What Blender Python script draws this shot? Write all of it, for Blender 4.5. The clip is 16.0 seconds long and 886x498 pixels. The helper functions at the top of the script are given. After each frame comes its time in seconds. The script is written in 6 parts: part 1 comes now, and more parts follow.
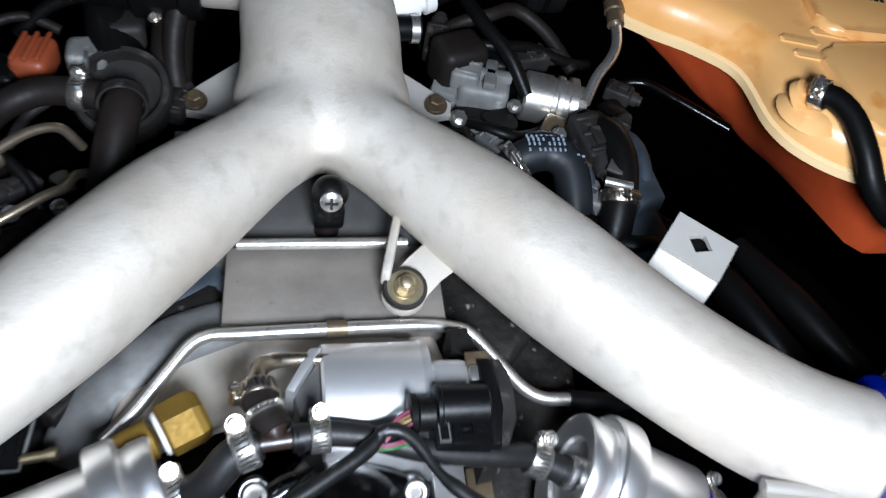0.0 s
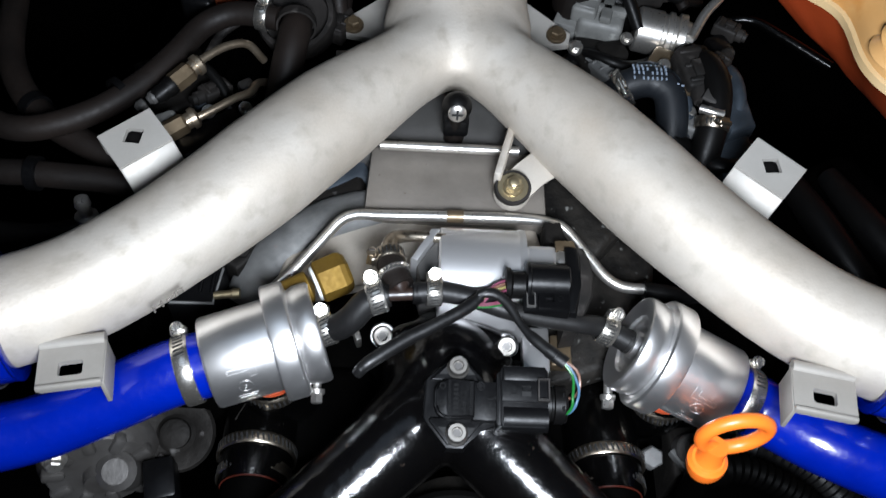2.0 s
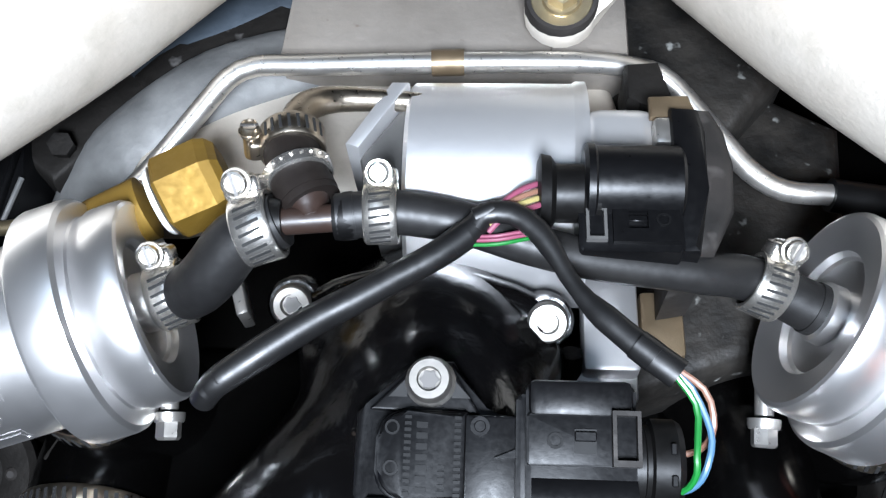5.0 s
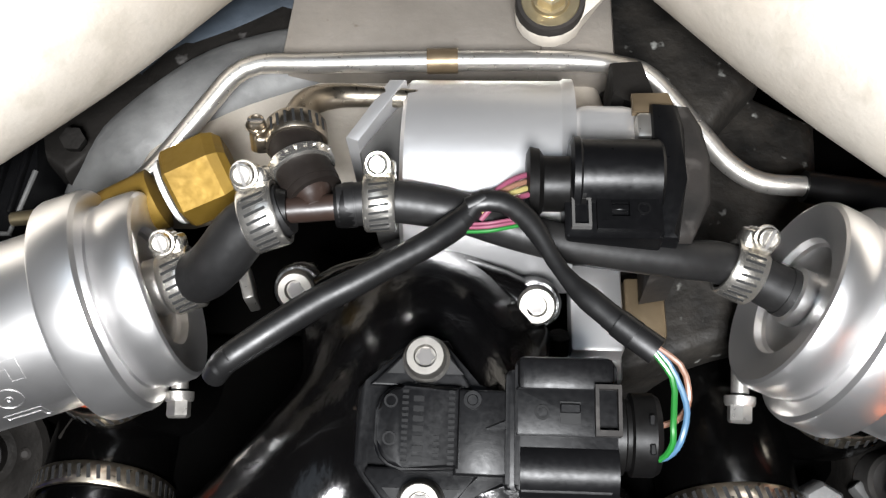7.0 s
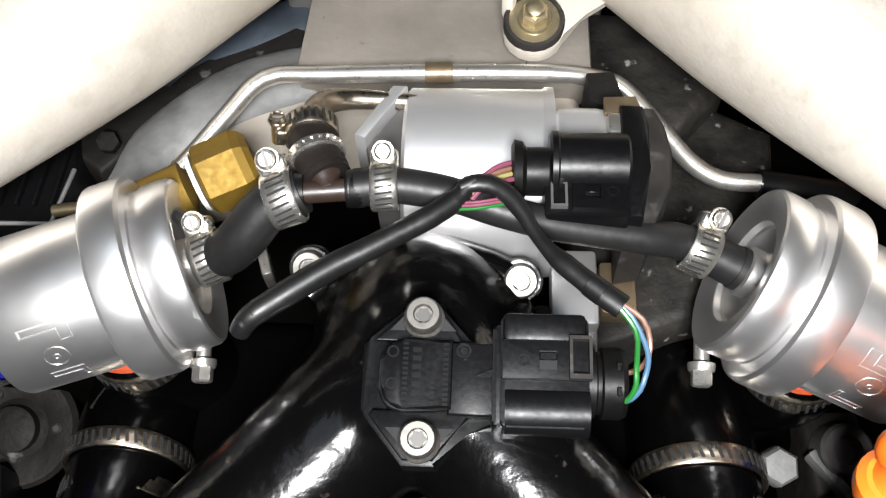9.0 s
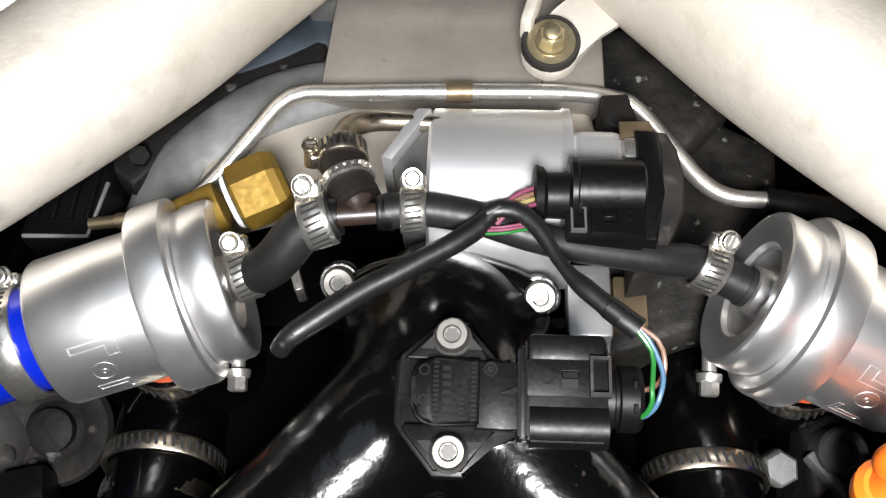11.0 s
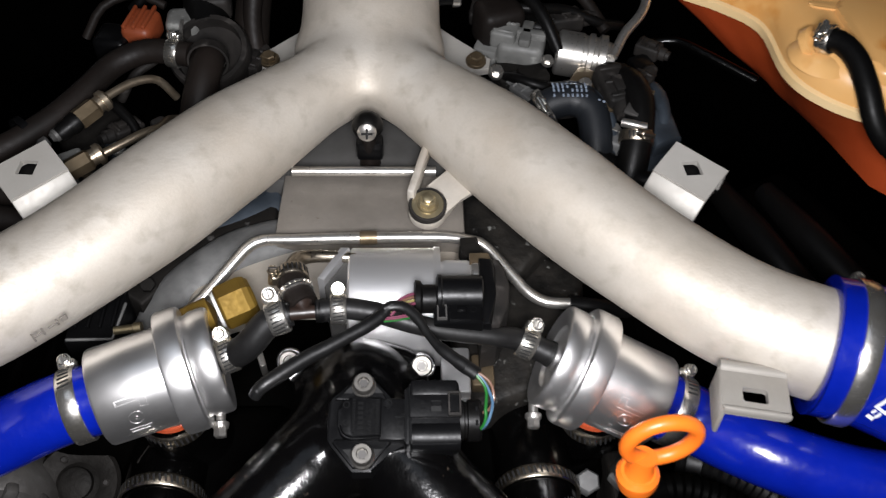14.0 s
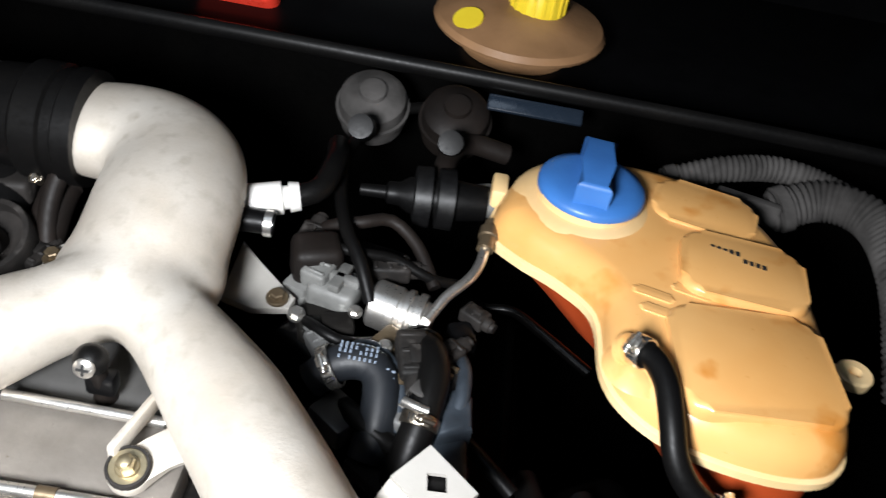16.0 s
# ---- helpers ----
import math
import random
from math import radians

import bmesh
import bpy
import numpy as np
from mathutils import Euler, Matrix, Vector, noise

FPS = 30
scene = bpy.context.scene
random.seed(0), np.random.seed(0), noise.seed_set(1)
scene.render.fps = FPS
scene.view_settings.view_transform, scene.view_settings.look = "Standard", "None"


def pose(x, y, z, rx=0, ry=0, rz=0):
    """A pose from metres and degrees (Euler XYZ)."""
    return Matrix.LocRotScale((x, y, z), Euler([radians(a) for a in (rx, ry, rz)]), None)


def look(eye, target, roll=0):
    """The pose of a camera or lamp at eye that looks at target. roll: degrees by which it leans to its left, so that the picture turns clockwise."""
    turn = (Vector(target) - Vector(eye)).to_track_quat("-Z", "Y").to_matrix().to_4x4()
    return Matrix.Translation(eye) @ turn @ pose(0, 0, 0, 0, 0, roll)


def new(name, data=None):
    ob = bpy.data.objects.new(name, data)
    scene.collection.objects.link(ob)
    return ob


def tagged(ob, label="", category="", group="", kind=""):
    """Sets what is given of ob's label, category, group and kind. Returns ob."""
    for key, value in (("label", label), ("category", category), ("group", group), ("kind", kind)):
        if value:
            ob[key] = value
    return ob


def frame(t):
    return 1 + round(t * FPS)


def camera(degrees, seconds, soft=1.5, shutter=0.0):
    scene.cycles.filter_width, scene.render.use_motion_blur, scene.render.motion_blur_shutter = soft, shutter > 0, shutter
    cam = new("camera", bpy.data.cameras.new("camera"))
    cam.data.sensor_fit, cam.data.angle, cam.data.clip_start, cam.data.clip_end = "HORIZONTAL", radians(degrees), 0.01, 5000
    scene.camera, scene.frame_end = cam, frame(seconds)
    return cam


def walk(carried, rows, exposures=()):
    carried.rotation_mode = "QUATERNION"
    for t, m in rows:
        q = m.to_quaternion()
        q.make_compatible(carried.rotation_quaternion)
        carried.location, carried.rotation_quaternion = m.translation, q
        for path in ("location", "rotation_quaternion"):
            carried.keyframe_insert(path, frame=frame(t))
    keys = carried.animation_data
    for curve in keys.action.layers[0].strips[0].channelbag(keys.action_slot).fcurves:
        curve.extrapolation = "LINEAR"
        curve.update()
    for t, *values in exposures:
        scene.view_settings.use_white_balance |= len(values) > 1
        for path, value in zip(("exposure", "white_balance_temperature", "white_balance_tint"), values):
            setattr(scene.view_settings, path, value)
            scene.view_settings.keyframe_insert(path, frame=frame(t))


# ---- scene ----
cam = camera(54.0, 16.0, soft=1.3, shutter=0.4)
PATH = [
    (0.0, -0.03403, -0.01027, 1.25269, 38.848, -8.19, -7.508),
    (0.5, -0.03887, -0.07822, 1.36576, 34.628, -5.85, -5.564),
    (0.8, -0.04887, -0.09985, 1.38977, 33.042, -4.763, -3.699),
    (1.0, -0.03893, -0.0872, 1.38735, 30.528, -2.202, -1.412),
    (1.5, -0.03715, -0.11775, 1.33421, 31.333, 0.62, 2.169),
    (2.0, -0.02455, -0.09555, 1.33637, 33.222, -2.806, 1.157),
    (2.5, -0.01977, -0.08385, 1.33457, 34.101, -1.603, 2.317),
    (3.0, -0.00902, -0.03111, 1.23336, 31.895, -2.55, 1.52),
    (3.5, 0.0116, 0.05109, 1.07789, 26.826, 5.317, 4.092),
    (4.0, 0.01918, 0.06302, 1.064, 26.888, 4.069, 3.174),
    (4.5, 0.02126, 0.06163, 1.06993, 27.677, 3.014, 2.731),
    (7.0, 0.02338, 0.04972, 1.0896, 27.439, 2.523, 2.473),
    (7.5, 0.02335, 0.03571, 1.09788, 28.507, 1.97, 2.272),
    (8.0, 0.02569, 0.02172, 1.10583, 29.547, 1.87, 2.186),
    (8.5, 0.02705, 0.01434, 1.11181, 29.92, 2.013, 2.351),
    (9.0, 0.02607, 0.00945, 1.11333, 30.522, 2.144, 2.542),
    (11.5, 0.01249, 0.01753, 1.14558, 28.392, 1.613, 2.403),
    (12.0, 0.01214, 0.01845, 1.15476, 29.71, 1.752, 2.52),
    (12.5, 0.02096, 0.01934, 1.18037, 29.901, 2.307, 2.611),
    (13.0, 0.03729, -0.00986, 1.20928, 32.892, 2.424, 2.372),
    (13.5, 0.04067, -0.05844, 1.24969, 35.934, 0.572, 0.936),
    (14.0, 0.03052, -0.11769, 1.28782, 39.103, -1.621, -1.484),
    (14.5, 0.03053, -0.15365, 1.2977, 40.028, -1.615, -2.934),
    (15.0, 0.05012, -0.13212, 1.2921, 43.31, -3.536, -2.504),
    (15.5, 0.16946, -0.05494, 1.30725, 46.981, -5.073, 3.603),
    (15.8, 0.21323, -0.00681, 1.30662, 48.49, -6.833, 4.893),
    (16.0, 0.19937, -0.00466, 1.29087, 49.66, -8.336, 6.357),
]
EXPOSURES = [
    (0.0, 0.12, 5250, 8.0), (0.5, -0.32, 5550, 8.0), (1.5, -0.12, 5350, 8.0), (2.0, -0.2, 5480, 8.0), (2.5, -0.33, 5430, 8.0), (3.0, 0.0, 5250, 8.0), (3.5, 0.62, 4950, 8.0), (4.7, 0.66, 5200, 8.0),
    (6.8, 0.4, 5950, 9.0), (9.2, 0.45, 6050, 9.0), (11.3, 0.3, 6050, 9.0), (12.5, -0.16, 6280, 10.0), (13.0, -0.27, 6350, 11.0),
    (14.0, -0.42, 6000, 12.0), (14.6, -0.28, 5980, 12.0), (15.4, 0.0, 5900, 10.0), (16.0, 0.78, 5850, 9.0),
]
walk(cam, [(t, pose(x, y, z, rx, ry, rz)) for t, x, y, z, rx, ry, rz in PATH], EXPOSURES)

# ---- light: a dim garage and a fixed lamp standing in for the camera's own light ----
world = bpy.data.worlds.new("garage_gloom")
scene.world = world
world.use_nodes = True
world.node_tree.nodes["Background"].inputs[0].default_value = (0.75, 0.82, 1.0, 1)
world.node_tree.nodes["Background"].inputs[1].default_value = 0.0025


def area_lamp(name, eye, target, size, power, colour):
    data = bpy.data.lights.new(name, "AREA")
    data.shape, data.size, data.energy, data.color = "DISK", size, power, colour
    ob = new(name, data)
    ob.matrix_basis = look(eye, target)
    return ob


# Fixed stand-in for the light carried beside the lens
area_lamp("work_lamp", (0.035, -0.175, 1.29), (0.035, 0.28, 0.85), 0.17, 10.7, (1.0, 0.955, 0.90))
# Weak fill added overhead, out of view
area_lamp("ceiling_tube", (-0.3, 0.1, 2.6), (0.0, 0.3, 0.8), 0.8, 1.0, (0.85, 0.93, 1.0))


# ---- materials ----
def material(name, colour, rough=0.5, metal=0.0, second=None, large=8.0, small=120.0, spread=0.5,
             bump=0.15, depth=0.001, coat=0.0, emit=0.0, speck=None, transmission=0.0, rough_vary=0.15, spec=0.5, coat_rough=0.14):
    """A procedural surface: two colours blended by large stains, fine grain in roughness and relief."""
    m = bpy.data.materials.new(name)
    m.use_nodes = True
    nt = m.node_tree
    n, l = nt.nodes, nt.links
    b = n["Principled BSDF"]
    co = n.new("ShaderNodeTexCoord")
    big = n.new("ShaderNodeTexNoise")
    big.inputs["Scale"].default_value, big.inputs["Detail"].default_value = large, 6
    fine = n.new("ShaderNodeTexNoise")
    fine.inputs["Scale"].default_value, fine.inputs["Detail"].default_value = small, 4
    for tex in (big, fine):
        l.new(co.outputs["Object"], tex.inputs["Vector"])
    ramp = n.new("ShaderNodeMapRange")
    ramp.inputs["From Min"].default_value, ramp.inputs["From Max"].default_value = 0.5 - spread / 2, 0.5 + spread / 2
    l.new(big.outputs["Fac"], ramp.inputs["Value"])
    mix = n.new("ShaderNodeMix")
    mix.data_type = "RGBA"
    second = second or tuple(c * 0.75 for c in colour)
    mix.inputs["A"].default_value, mix.inputs["B"].default_value = (*colour, 1), (*second, 1)
    l.new(ramp.outputs["Result"], mix.inputs["Factor"])
    out = mix.outputs["Result"]
    if speck:
        dots = n.new("ShaderNodeTexNoise")
        dots.inputs["Scale"].default_value, dots.inputs["Detail"].default_value = speck[1], 3
        l.new(co.outputs["Object"], dots.inputs["Vector"])
        cut = n.new("ShaderNodeMapRange")
        cut.inputs["From Min"].default_value, cut.inputs["From Max"].default_value = speck[2], speck[2] + (speck[3] if len(speck) > 3 else 0.08)
        l.new(dots.outputs["Fac"], cut.inputs["Value"])
        mix2 = n.new("ShaderNodeMix")
        mix2.data_type = "RGBA"
        l.new(cut.outputs["Result"], mix2.inputs["Factor"])
        l.new(out, mix2.inputs["A"])
        mix2.inputs["B"].default_value = (*speck[0], 1)
        out = mix2.outputs["Result"]
    l.new(out, b.inputs["Base Color"])
    r = n.new("ShaderNodeMapRange")
    r.inputs["To Min"].default_value, r.inputs["To Max"].default_value = max(0.02, rough - rough_vary), min(1.0, rough + rough_vary)
    l.new(fine.outputs["Fac"], r.inputs["Value"])
    l.new(r.outputs["Result"], b.inputs["Roughness"])
    b.inputs["Metallic"].default_value = metal
    b.inputs["Coat Weight"].default_value = coat
    b.inputs["Coat Roughness"].default_value = coat_rough
    b.inputs["Specular IOR Level"].default_value = spec
    b.inputs["Transmission Weight"].default_value = transmission
    if bump:
        bp = n.new("ShaderNodeBump")
        bp.inputs["Strength"].default_value, bp.inputs["Distance"].default_value = bump, depth
        l.new(fine.outputs["Fac"], bp.inputs["Height"])
        l.new(bp.outputs["Normal"], b.inputs["Normal"])
    return m


CAST = material("cast_aluminium", (0.575, 0.538, 0.480), 0.64, 0.50, (0.460, 0.408, 0.340), 17, 480, 0.42, 0.24, 0.0006, speck=((0.435, 0.395, 0.335), 75, 0.52, 0.24), spec=0.3)
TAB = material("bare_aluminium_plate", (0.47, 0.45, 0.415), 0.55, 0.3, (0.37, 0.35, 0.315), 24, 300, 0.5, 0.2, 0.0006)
# Same plate, darker: the front tabs' turn from the lamp is in the colour
SHADED_TAB = material("shaded_aluminium_plate", (0.33, 0.312, 0.282), 0.6, 0.3, (0.25, 0.232, 0.205), 24, 300, 0.5, 0.2, 0.0006)
BILLET = material("machined_aluminium", (0.86, 0.855, 0.855), 0.33, 0.96, (0.80, 0.78, 0.765), 14, 45, 0.6, 0.0, 0.0002, rough_vary=0.08)
HEAD = material("stained_casting", (0.235, 0.214, 0.188), 0.55, 0.4, (0.155, 0.138, 0.118), 30, 300, 0.45, 0.3, 0.0008, speck=((0.11, 0.086, 0.066), 130, 0.68, 0.10))
MOTOR = material("satin_motor_casing", (0.68, 0.672, 0.665), 0.38, 0.8, (0.62, 0.615, 0.62), 20, 500, 0.5, 0.08, 0.0003, rough_vary=0.06)
STEEL = material("bright_steel", (0.74, 0.72, 0.69), 0.30, 0.92, (0.55, 0.52, 0.47), 60, 500, 0.5, 0.06, 0.0003, rough_vary=0.08)
CLAMP = material("stainless_band", (0.84, 0.82, 0.79), 0.24, 0.95, (0.62, 0.58, 0.50), 70, 600, 0.5, 0.05, 0.0003, rough_vary=0.08)
OLDCLAMP = material("dulled_band", (0.50, 0.45, 0.37), 0.32, 1.0, (0.30, 0.25, 0.19), 60, 500, 0.5, 0.08, 0.0003)
BOLTSTEEL = material("dull_bolt_steel", (0.21, 0.20, 0.187), 0.48, 0.95, (0.20, 0.19, 0.17), 90, 500, 0.5, 0.1, 0.0003)
ZINC = material("yellow_zinc", (0.46, 0.39, 0.25), 0.36, 0.9, (0.32, 0.265, 0.16), 90, 500, 0.5, 0.1, 0.0003)
BRASS = material("aged_brass", (0.175, 0.108, 0.014), 0.60, 0.5, (0.12, 0.072, 0.010), 60, 400, 0.6, 0.10, 0.0003, spec=0.3)
BLUE = material("blue_silicone", (0.003, 0.012, 0.27), 0.24, 0.0, (0.0020, 0.007, 0.18), 22, 170, 0.5, 0.26, 0.0012, coat=0.6, coat_rough=0.12, spec=0.4, rough_vary=0.08)
RUBBER = material("black_rubber", (0.0020, 0.0020, 0.0022), 0.42, 0.0, (0.0042, 0.0039, 0.0036), 20, 350, 0.5, 0.12, 0.0004, spec=0.15)
OLDRUBBER = material("dusty_rubber", (0.0045, 0.0037, 0.0033), 0.55, 0.0, (0.0135, 0.0100, 0.0082), 22, 260, 0.45, 0.25, 0.0006, spec=0.2)
PLASTIC = material("black_plastic", (0.0018, 0.0018, 0.002), 0.34, 0.0, (0.003, 0.003, 0.0033), 30, 500, 0.5, 0.12, 0.0003, spec=0.2)
TAPE = material("black_loom_tape", (0.0032, 0.0032, 0.0035), 0.40, 0.0, (0.0065, 0.0063, 0.0062), 40, 160, 0.5, 0.16, 0.0007, spec=0.4)
GREYPLASTIC = material("grey_plastic", (0.19, 0.19, 0.18), 0.55, 0.0, (0.07, 0.07, 0.066), 38, 300, 0.42, 0.2, 0.0005, speck=((0.30, 0.30, 0.28), 70, 0.60, 0.12))
SHINY = material("gloss_black_paint", (0.0012, 0.0012, 0.0014), 0.17, 0.0, (0.0018, 0.0016, 0.0015), 30, 120, 0.5, 0.30, 0.0014, coat=0.0, spec=0.45, speck=((0.06, 0.045, 0.035), 90, 0.72), rough_vary=0.06)
# Near-zero black: the unlit depths of the bay are put into the colour
SHADE_BLACK = material("bay_shade_black", (0.0005, 0.0005, 0.0005), 0.5, 0.0, (0.0010, 0.0009, 0.0008), 18, 150, 0.5, 0.3, 0.0008, spec=0.015)
OILY = material("oily_rubber", (0.0005, 0.0005, 0.0005), 0.20, 0.0, (0.001, 0.0009, 0.0009), 30, 70, 0.5, 0.35, 0.0015, spec=0.22, rough_vary=0.1)
CORRODED = material("corroded_casting", (0.022, 0.0195, 0.0165), 0.60, 0.2, (0.004, 0.0038, 0.0035), 60, 200, 0.40, 0.6, 0.0014, speck=((0.17, 0.17, 0.158), 110, 0.655, 0.08), spec=0.25)
VACHOSE = material("dusty_vacuum_hose", (0.0055, 0.0055, 0.006), 0.46, 0.0, (0.011, 0.0105, 0.010), 30, 300, 0.5, 0.18, 0.0005, spec=0.3)
GRIME = material("grimy_casting", (0.022, 0.020, 0.018), 0.6, 0.4, (0.007, 0.0065, 0.006), 26, 180, 0.5, 0.5, 0.0015, speck=((0.12, 0.115, 0.11), 70, 0.67), spec=0.1)
DARKCAST = material("dark_aluminium", (0.125, 0.12, 0.115), 0.45, 0.6, (0.045, 0.041, 0.037), 24, 240, 0.5, 0.3, 0.0008)
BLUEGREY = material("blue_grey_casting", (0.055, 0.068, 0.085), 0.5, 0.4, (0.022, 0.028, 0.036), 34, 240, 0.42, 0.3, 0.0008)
AMBER = material("aged_amber_plastic", (0.66, 0.325, 0.088), 0.34, 0.0, (0.75, 0.440, 0.165), 7, 160, 0.45, 0.12, 0.0006, coat=0.25, speck=((0.58, 0.24, 0.045), 26, 0.56, 0.15))
PALE = material("pale_amber_seam", (0.82, 0.62, 0.34), 0.4, 0.0, (0.74, 0.50, 0.22), 18, 160, 0.5, 0.12, 0.0005)
COOLANT = material("red_coolant_in_plastic", (0.44, 0.072, 0.016), 0.38, 0.0, (0.32, 0.045, 0.011), 12, 150, 0.5, 0.1, 0.0005, coat=0.2)
CAPBLUE = material("blue_cap_plastic", (0.05, 0.17, 0.48), 0.42, 0.0, (0.04, 0.13, 0.38), 30, 300, 0.5, 0.1, 0.0004)
YELLOW = material("yellow_cap_plastic", (0.85, 0.66, 0.03), 0.4, 0.0, (0.75, 0.55, 0.02), 30, 300, 0.5, 0.1, 0.0004)
TAN = material("tan_bottle_plastic", (0.34, 0.19, 0.09), 0.5, 0.0, (0.22, 0.12, 0.055), 20, 200, 0.45, 0.15, 0.0005)
HAZE = material("pale_neck_plastic", (0.76, 0.56, 0.30), 0.4, 0.0, (0.70, 0.44, 0.18), 18, 160, 0.5, 0.1, 0.0005)
ORANGE = material("orange_plastic", (0.90, 0.20, 0.015), 0.38, 0.0, (0.78, 0.15, 0.01), 30, 300, 0.5, 0.12, 0.0005)
RUST = material("rust_orange_plastic", (0.24, 0.05, 0.015), 0.5, 0.0, (0.18, 0.04, 0.013), 50, 240, 0.45, 0.2, 0.0005)
BROWN = material("brown_plastic", (0.026, 0.016, 0.012), 0.35, 0.0, (0.016, 0.010, 0.008), 60, 300, 0.5, 0.1, 0.0004)
TAN_METAL = material("tarnished_metal", (0.21, 0.160, 0.098), 0.40, 0.7, (0.115, 0.085, 0.052), 60, 300, 0.5, 0.2, 0.0005)
WHITE = material("white_plastic", (0.72, 0.71, 0.68), 0.4, 0.0, (0.60, 0.58, 0.54), 40, 300, 0.5, 0.1, 0.0004)
PAINT = material("dark_blue_body_paint", (0.018, 0.026, 0.040), 0.25, 0.1, (0.012, 0.018, 0.028), 8, 200, 0.5, 0.03, 0.0003, coat=0.8)
SENSORBLACK = material("grained_black_plastic", (0.0022, 0.0022, 0.0024), 0.38, 0.0, (0.0038, 0.0038, 0.0042), 40, 600, 0.5, 0.15, 0.0003, spec=0.18)
SOCKET = material("bolt_socket", (0.13, 0.125, 0.12), 0.5, 0.7, bump=0, spec=0.3)
HOLE = material("shadowed_hole", (0.006, 0.006, 0.006), 0.8, 0.0, bump=0)
MARK = material("moulded_mark", (0.0032, 0.0032, 0.0034), 0.45, 0.0, bump=0, spec=0.16)
INK = material("white_ink", (0.75, 0.77, 0.80), 0.5, 0.0, bump=0)
PTFE = material("white_tape", (0.80, 0.80, 0.78), 0.5, 0.0, bump=0.1)
# Dark grey: real on small fittings, shade on the motor nose and recess
SLATE = material("dark_grey_and_shade", (0.085, 0.083, 0.080), 0.55, 0.2, (0.055, 0.053, 0.050), 40, 260, 0.5, 0.2, 0.0005)
RED = material("red_plastic", (0.92, 0.06, 0.03), 0.3, 0.0)
LINING = material("orange_hose_lining", (0.42, 0.07, 0.02), 0.45, 0.0, (0.30, 0.045, 0.015), 60, 300, 0.5, 0.1, 0.0004)
LINING_DARK = material("oily_red_lining", (0.07, 0.012, 0.006), 0.4, 0.0, (0.03, 0.006, 0.003), 60, 300, 0.5, 0.1, 0.0004)
BLUEHOSE = material("blue_grey_rubber", (0.012, 0.014, 0.017), 0.5, 0.0, (0.006, 0.007, 0.009), 30, 300, 0.5, 0.15, 0.0004, spec=0.3)
FUELPIPE = material("bronzed_steel_line", (0.52, 0.44, 0.33), 0.34, 0.9, (0.34, 0.27, 0.19), 70, 500, 0.5, 0.08, 0.0003, rough_vary=0.08)
PRINT = material("pale_printing", (0.26, 0.31, 0.39), 0.5, 0.0, bump=0)
RIBBED = material("ribbed_intake_rubber", (0.0045, 0.0045, 0.005), 0.32, 0.0, (0.009, 0.0085, 0.008), 26, 260, 0.5, 0.15, 0.0005, spec=0.6)
DUSTY = material("dusty_brown_plastic", (0.024, 0.021, 0.019), 0.6, 0.0, (0.008, 0.0075, 0.007), 45, 260, 0.45, 0.3, 0.0008, speck=((0.055, 0.05, 0.046), 80, 0.60, 0.15), spec=0.2)
DUSTGREY = material("thick_grey_dust", (0.085, 0.080, 0.076), 0.8, 0.0, (0.026, 0.0245, 0.023), 34, 220, 0.45, 0.4, 0.0009, spec=0.15)
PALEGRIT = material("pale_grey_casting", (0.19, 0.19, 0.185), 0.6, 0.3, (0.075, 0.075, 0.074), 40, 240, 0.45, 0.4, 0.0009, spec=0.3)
W_GREEN = material("green_insulation", (0.016, 0.125, 0.02), 0.35, 0.0, bump=0)
W_BLUE = material("blue_insulation", (0.055, 0.115, 0.19), 0.35, 0.0, bump=0)
W_BROWN = material("copper_brown_insulation", (0.17, 0.09, 0.06), 0.35, 0.0, bump=0)
W_PINK = material("pink_insulation", (0.17, 0.045, 0.078), 0.35, 0.0, bump=0)
W_OLIVE = material("olive_insulation", (0.26, 0.22, 0.085), 0.35, 0.0, bump=0)


# ---- mesh helpers ----
def axes(origin, z, x=(0, 0, 1)):
    """A pose whose z axis is z and whose x axis lies as near x as can be."""
    z = Vector(z).normalized()
    x = Vector(x) - z * z.dot(Vector(x))
    if x.length < 1e-4:
        x = Vector((1, 0, 0)) - z * z.x
    x.normalize()
    y = z.cross(x)
    return Matrix.Translation(origin) @ Matrix((x, y, z)).transposed().to_4x4()


def thing(name, at, label, category, group="", kind=""):
    ob = new(name)
    ob.empty_display_size = 0.02
    ob.matrix_basis = Matrix.Translation(at)
    return tagged(ob, label, category, group, kind)


def part(name, bm, mat, parent=None, label="", sharp=38):
    bmesh.ops.recalc_face_normals(bm, faces=bm.faces)
    me = bpy.data.meshes.new(name)
    bm.to_mesh(me)
    bm.free()
    me.materials.append(mat)
    me.polygons.foreach_set("use_smooth", [True] * len(me.polygons))
    me.set_sharp_from_angle(angle=radians(sharp))
    ob = new(name, me)
    if parent is not None:
        ob.parent = parent
        if parent.parent is None and parent.type == "EMPTY":
            ob.matrix_parent_inverse = parent.matrix_basis.inverted()
    if label:
        tagged(ob, label)
    return ob


def piece(name, mesh, m, parent):
    """One more object on a shared mesh, at the pose m in the world."""
    ob = new(name, mesh)
    ob.parent = parent
    ob.matrix_basis = m
    return ob


def unit_block(name, size, mat, bevel=0.0):
    """A small block mesh to share between alike pieces."""
    bm = box(bmesh.new(), Matrix(), size, bevel, 1)
    me = bpy.data.meshes.new(name)
    bm.to_mesh(me)
    bm.free()
    me.materials.append(mat)
    return me


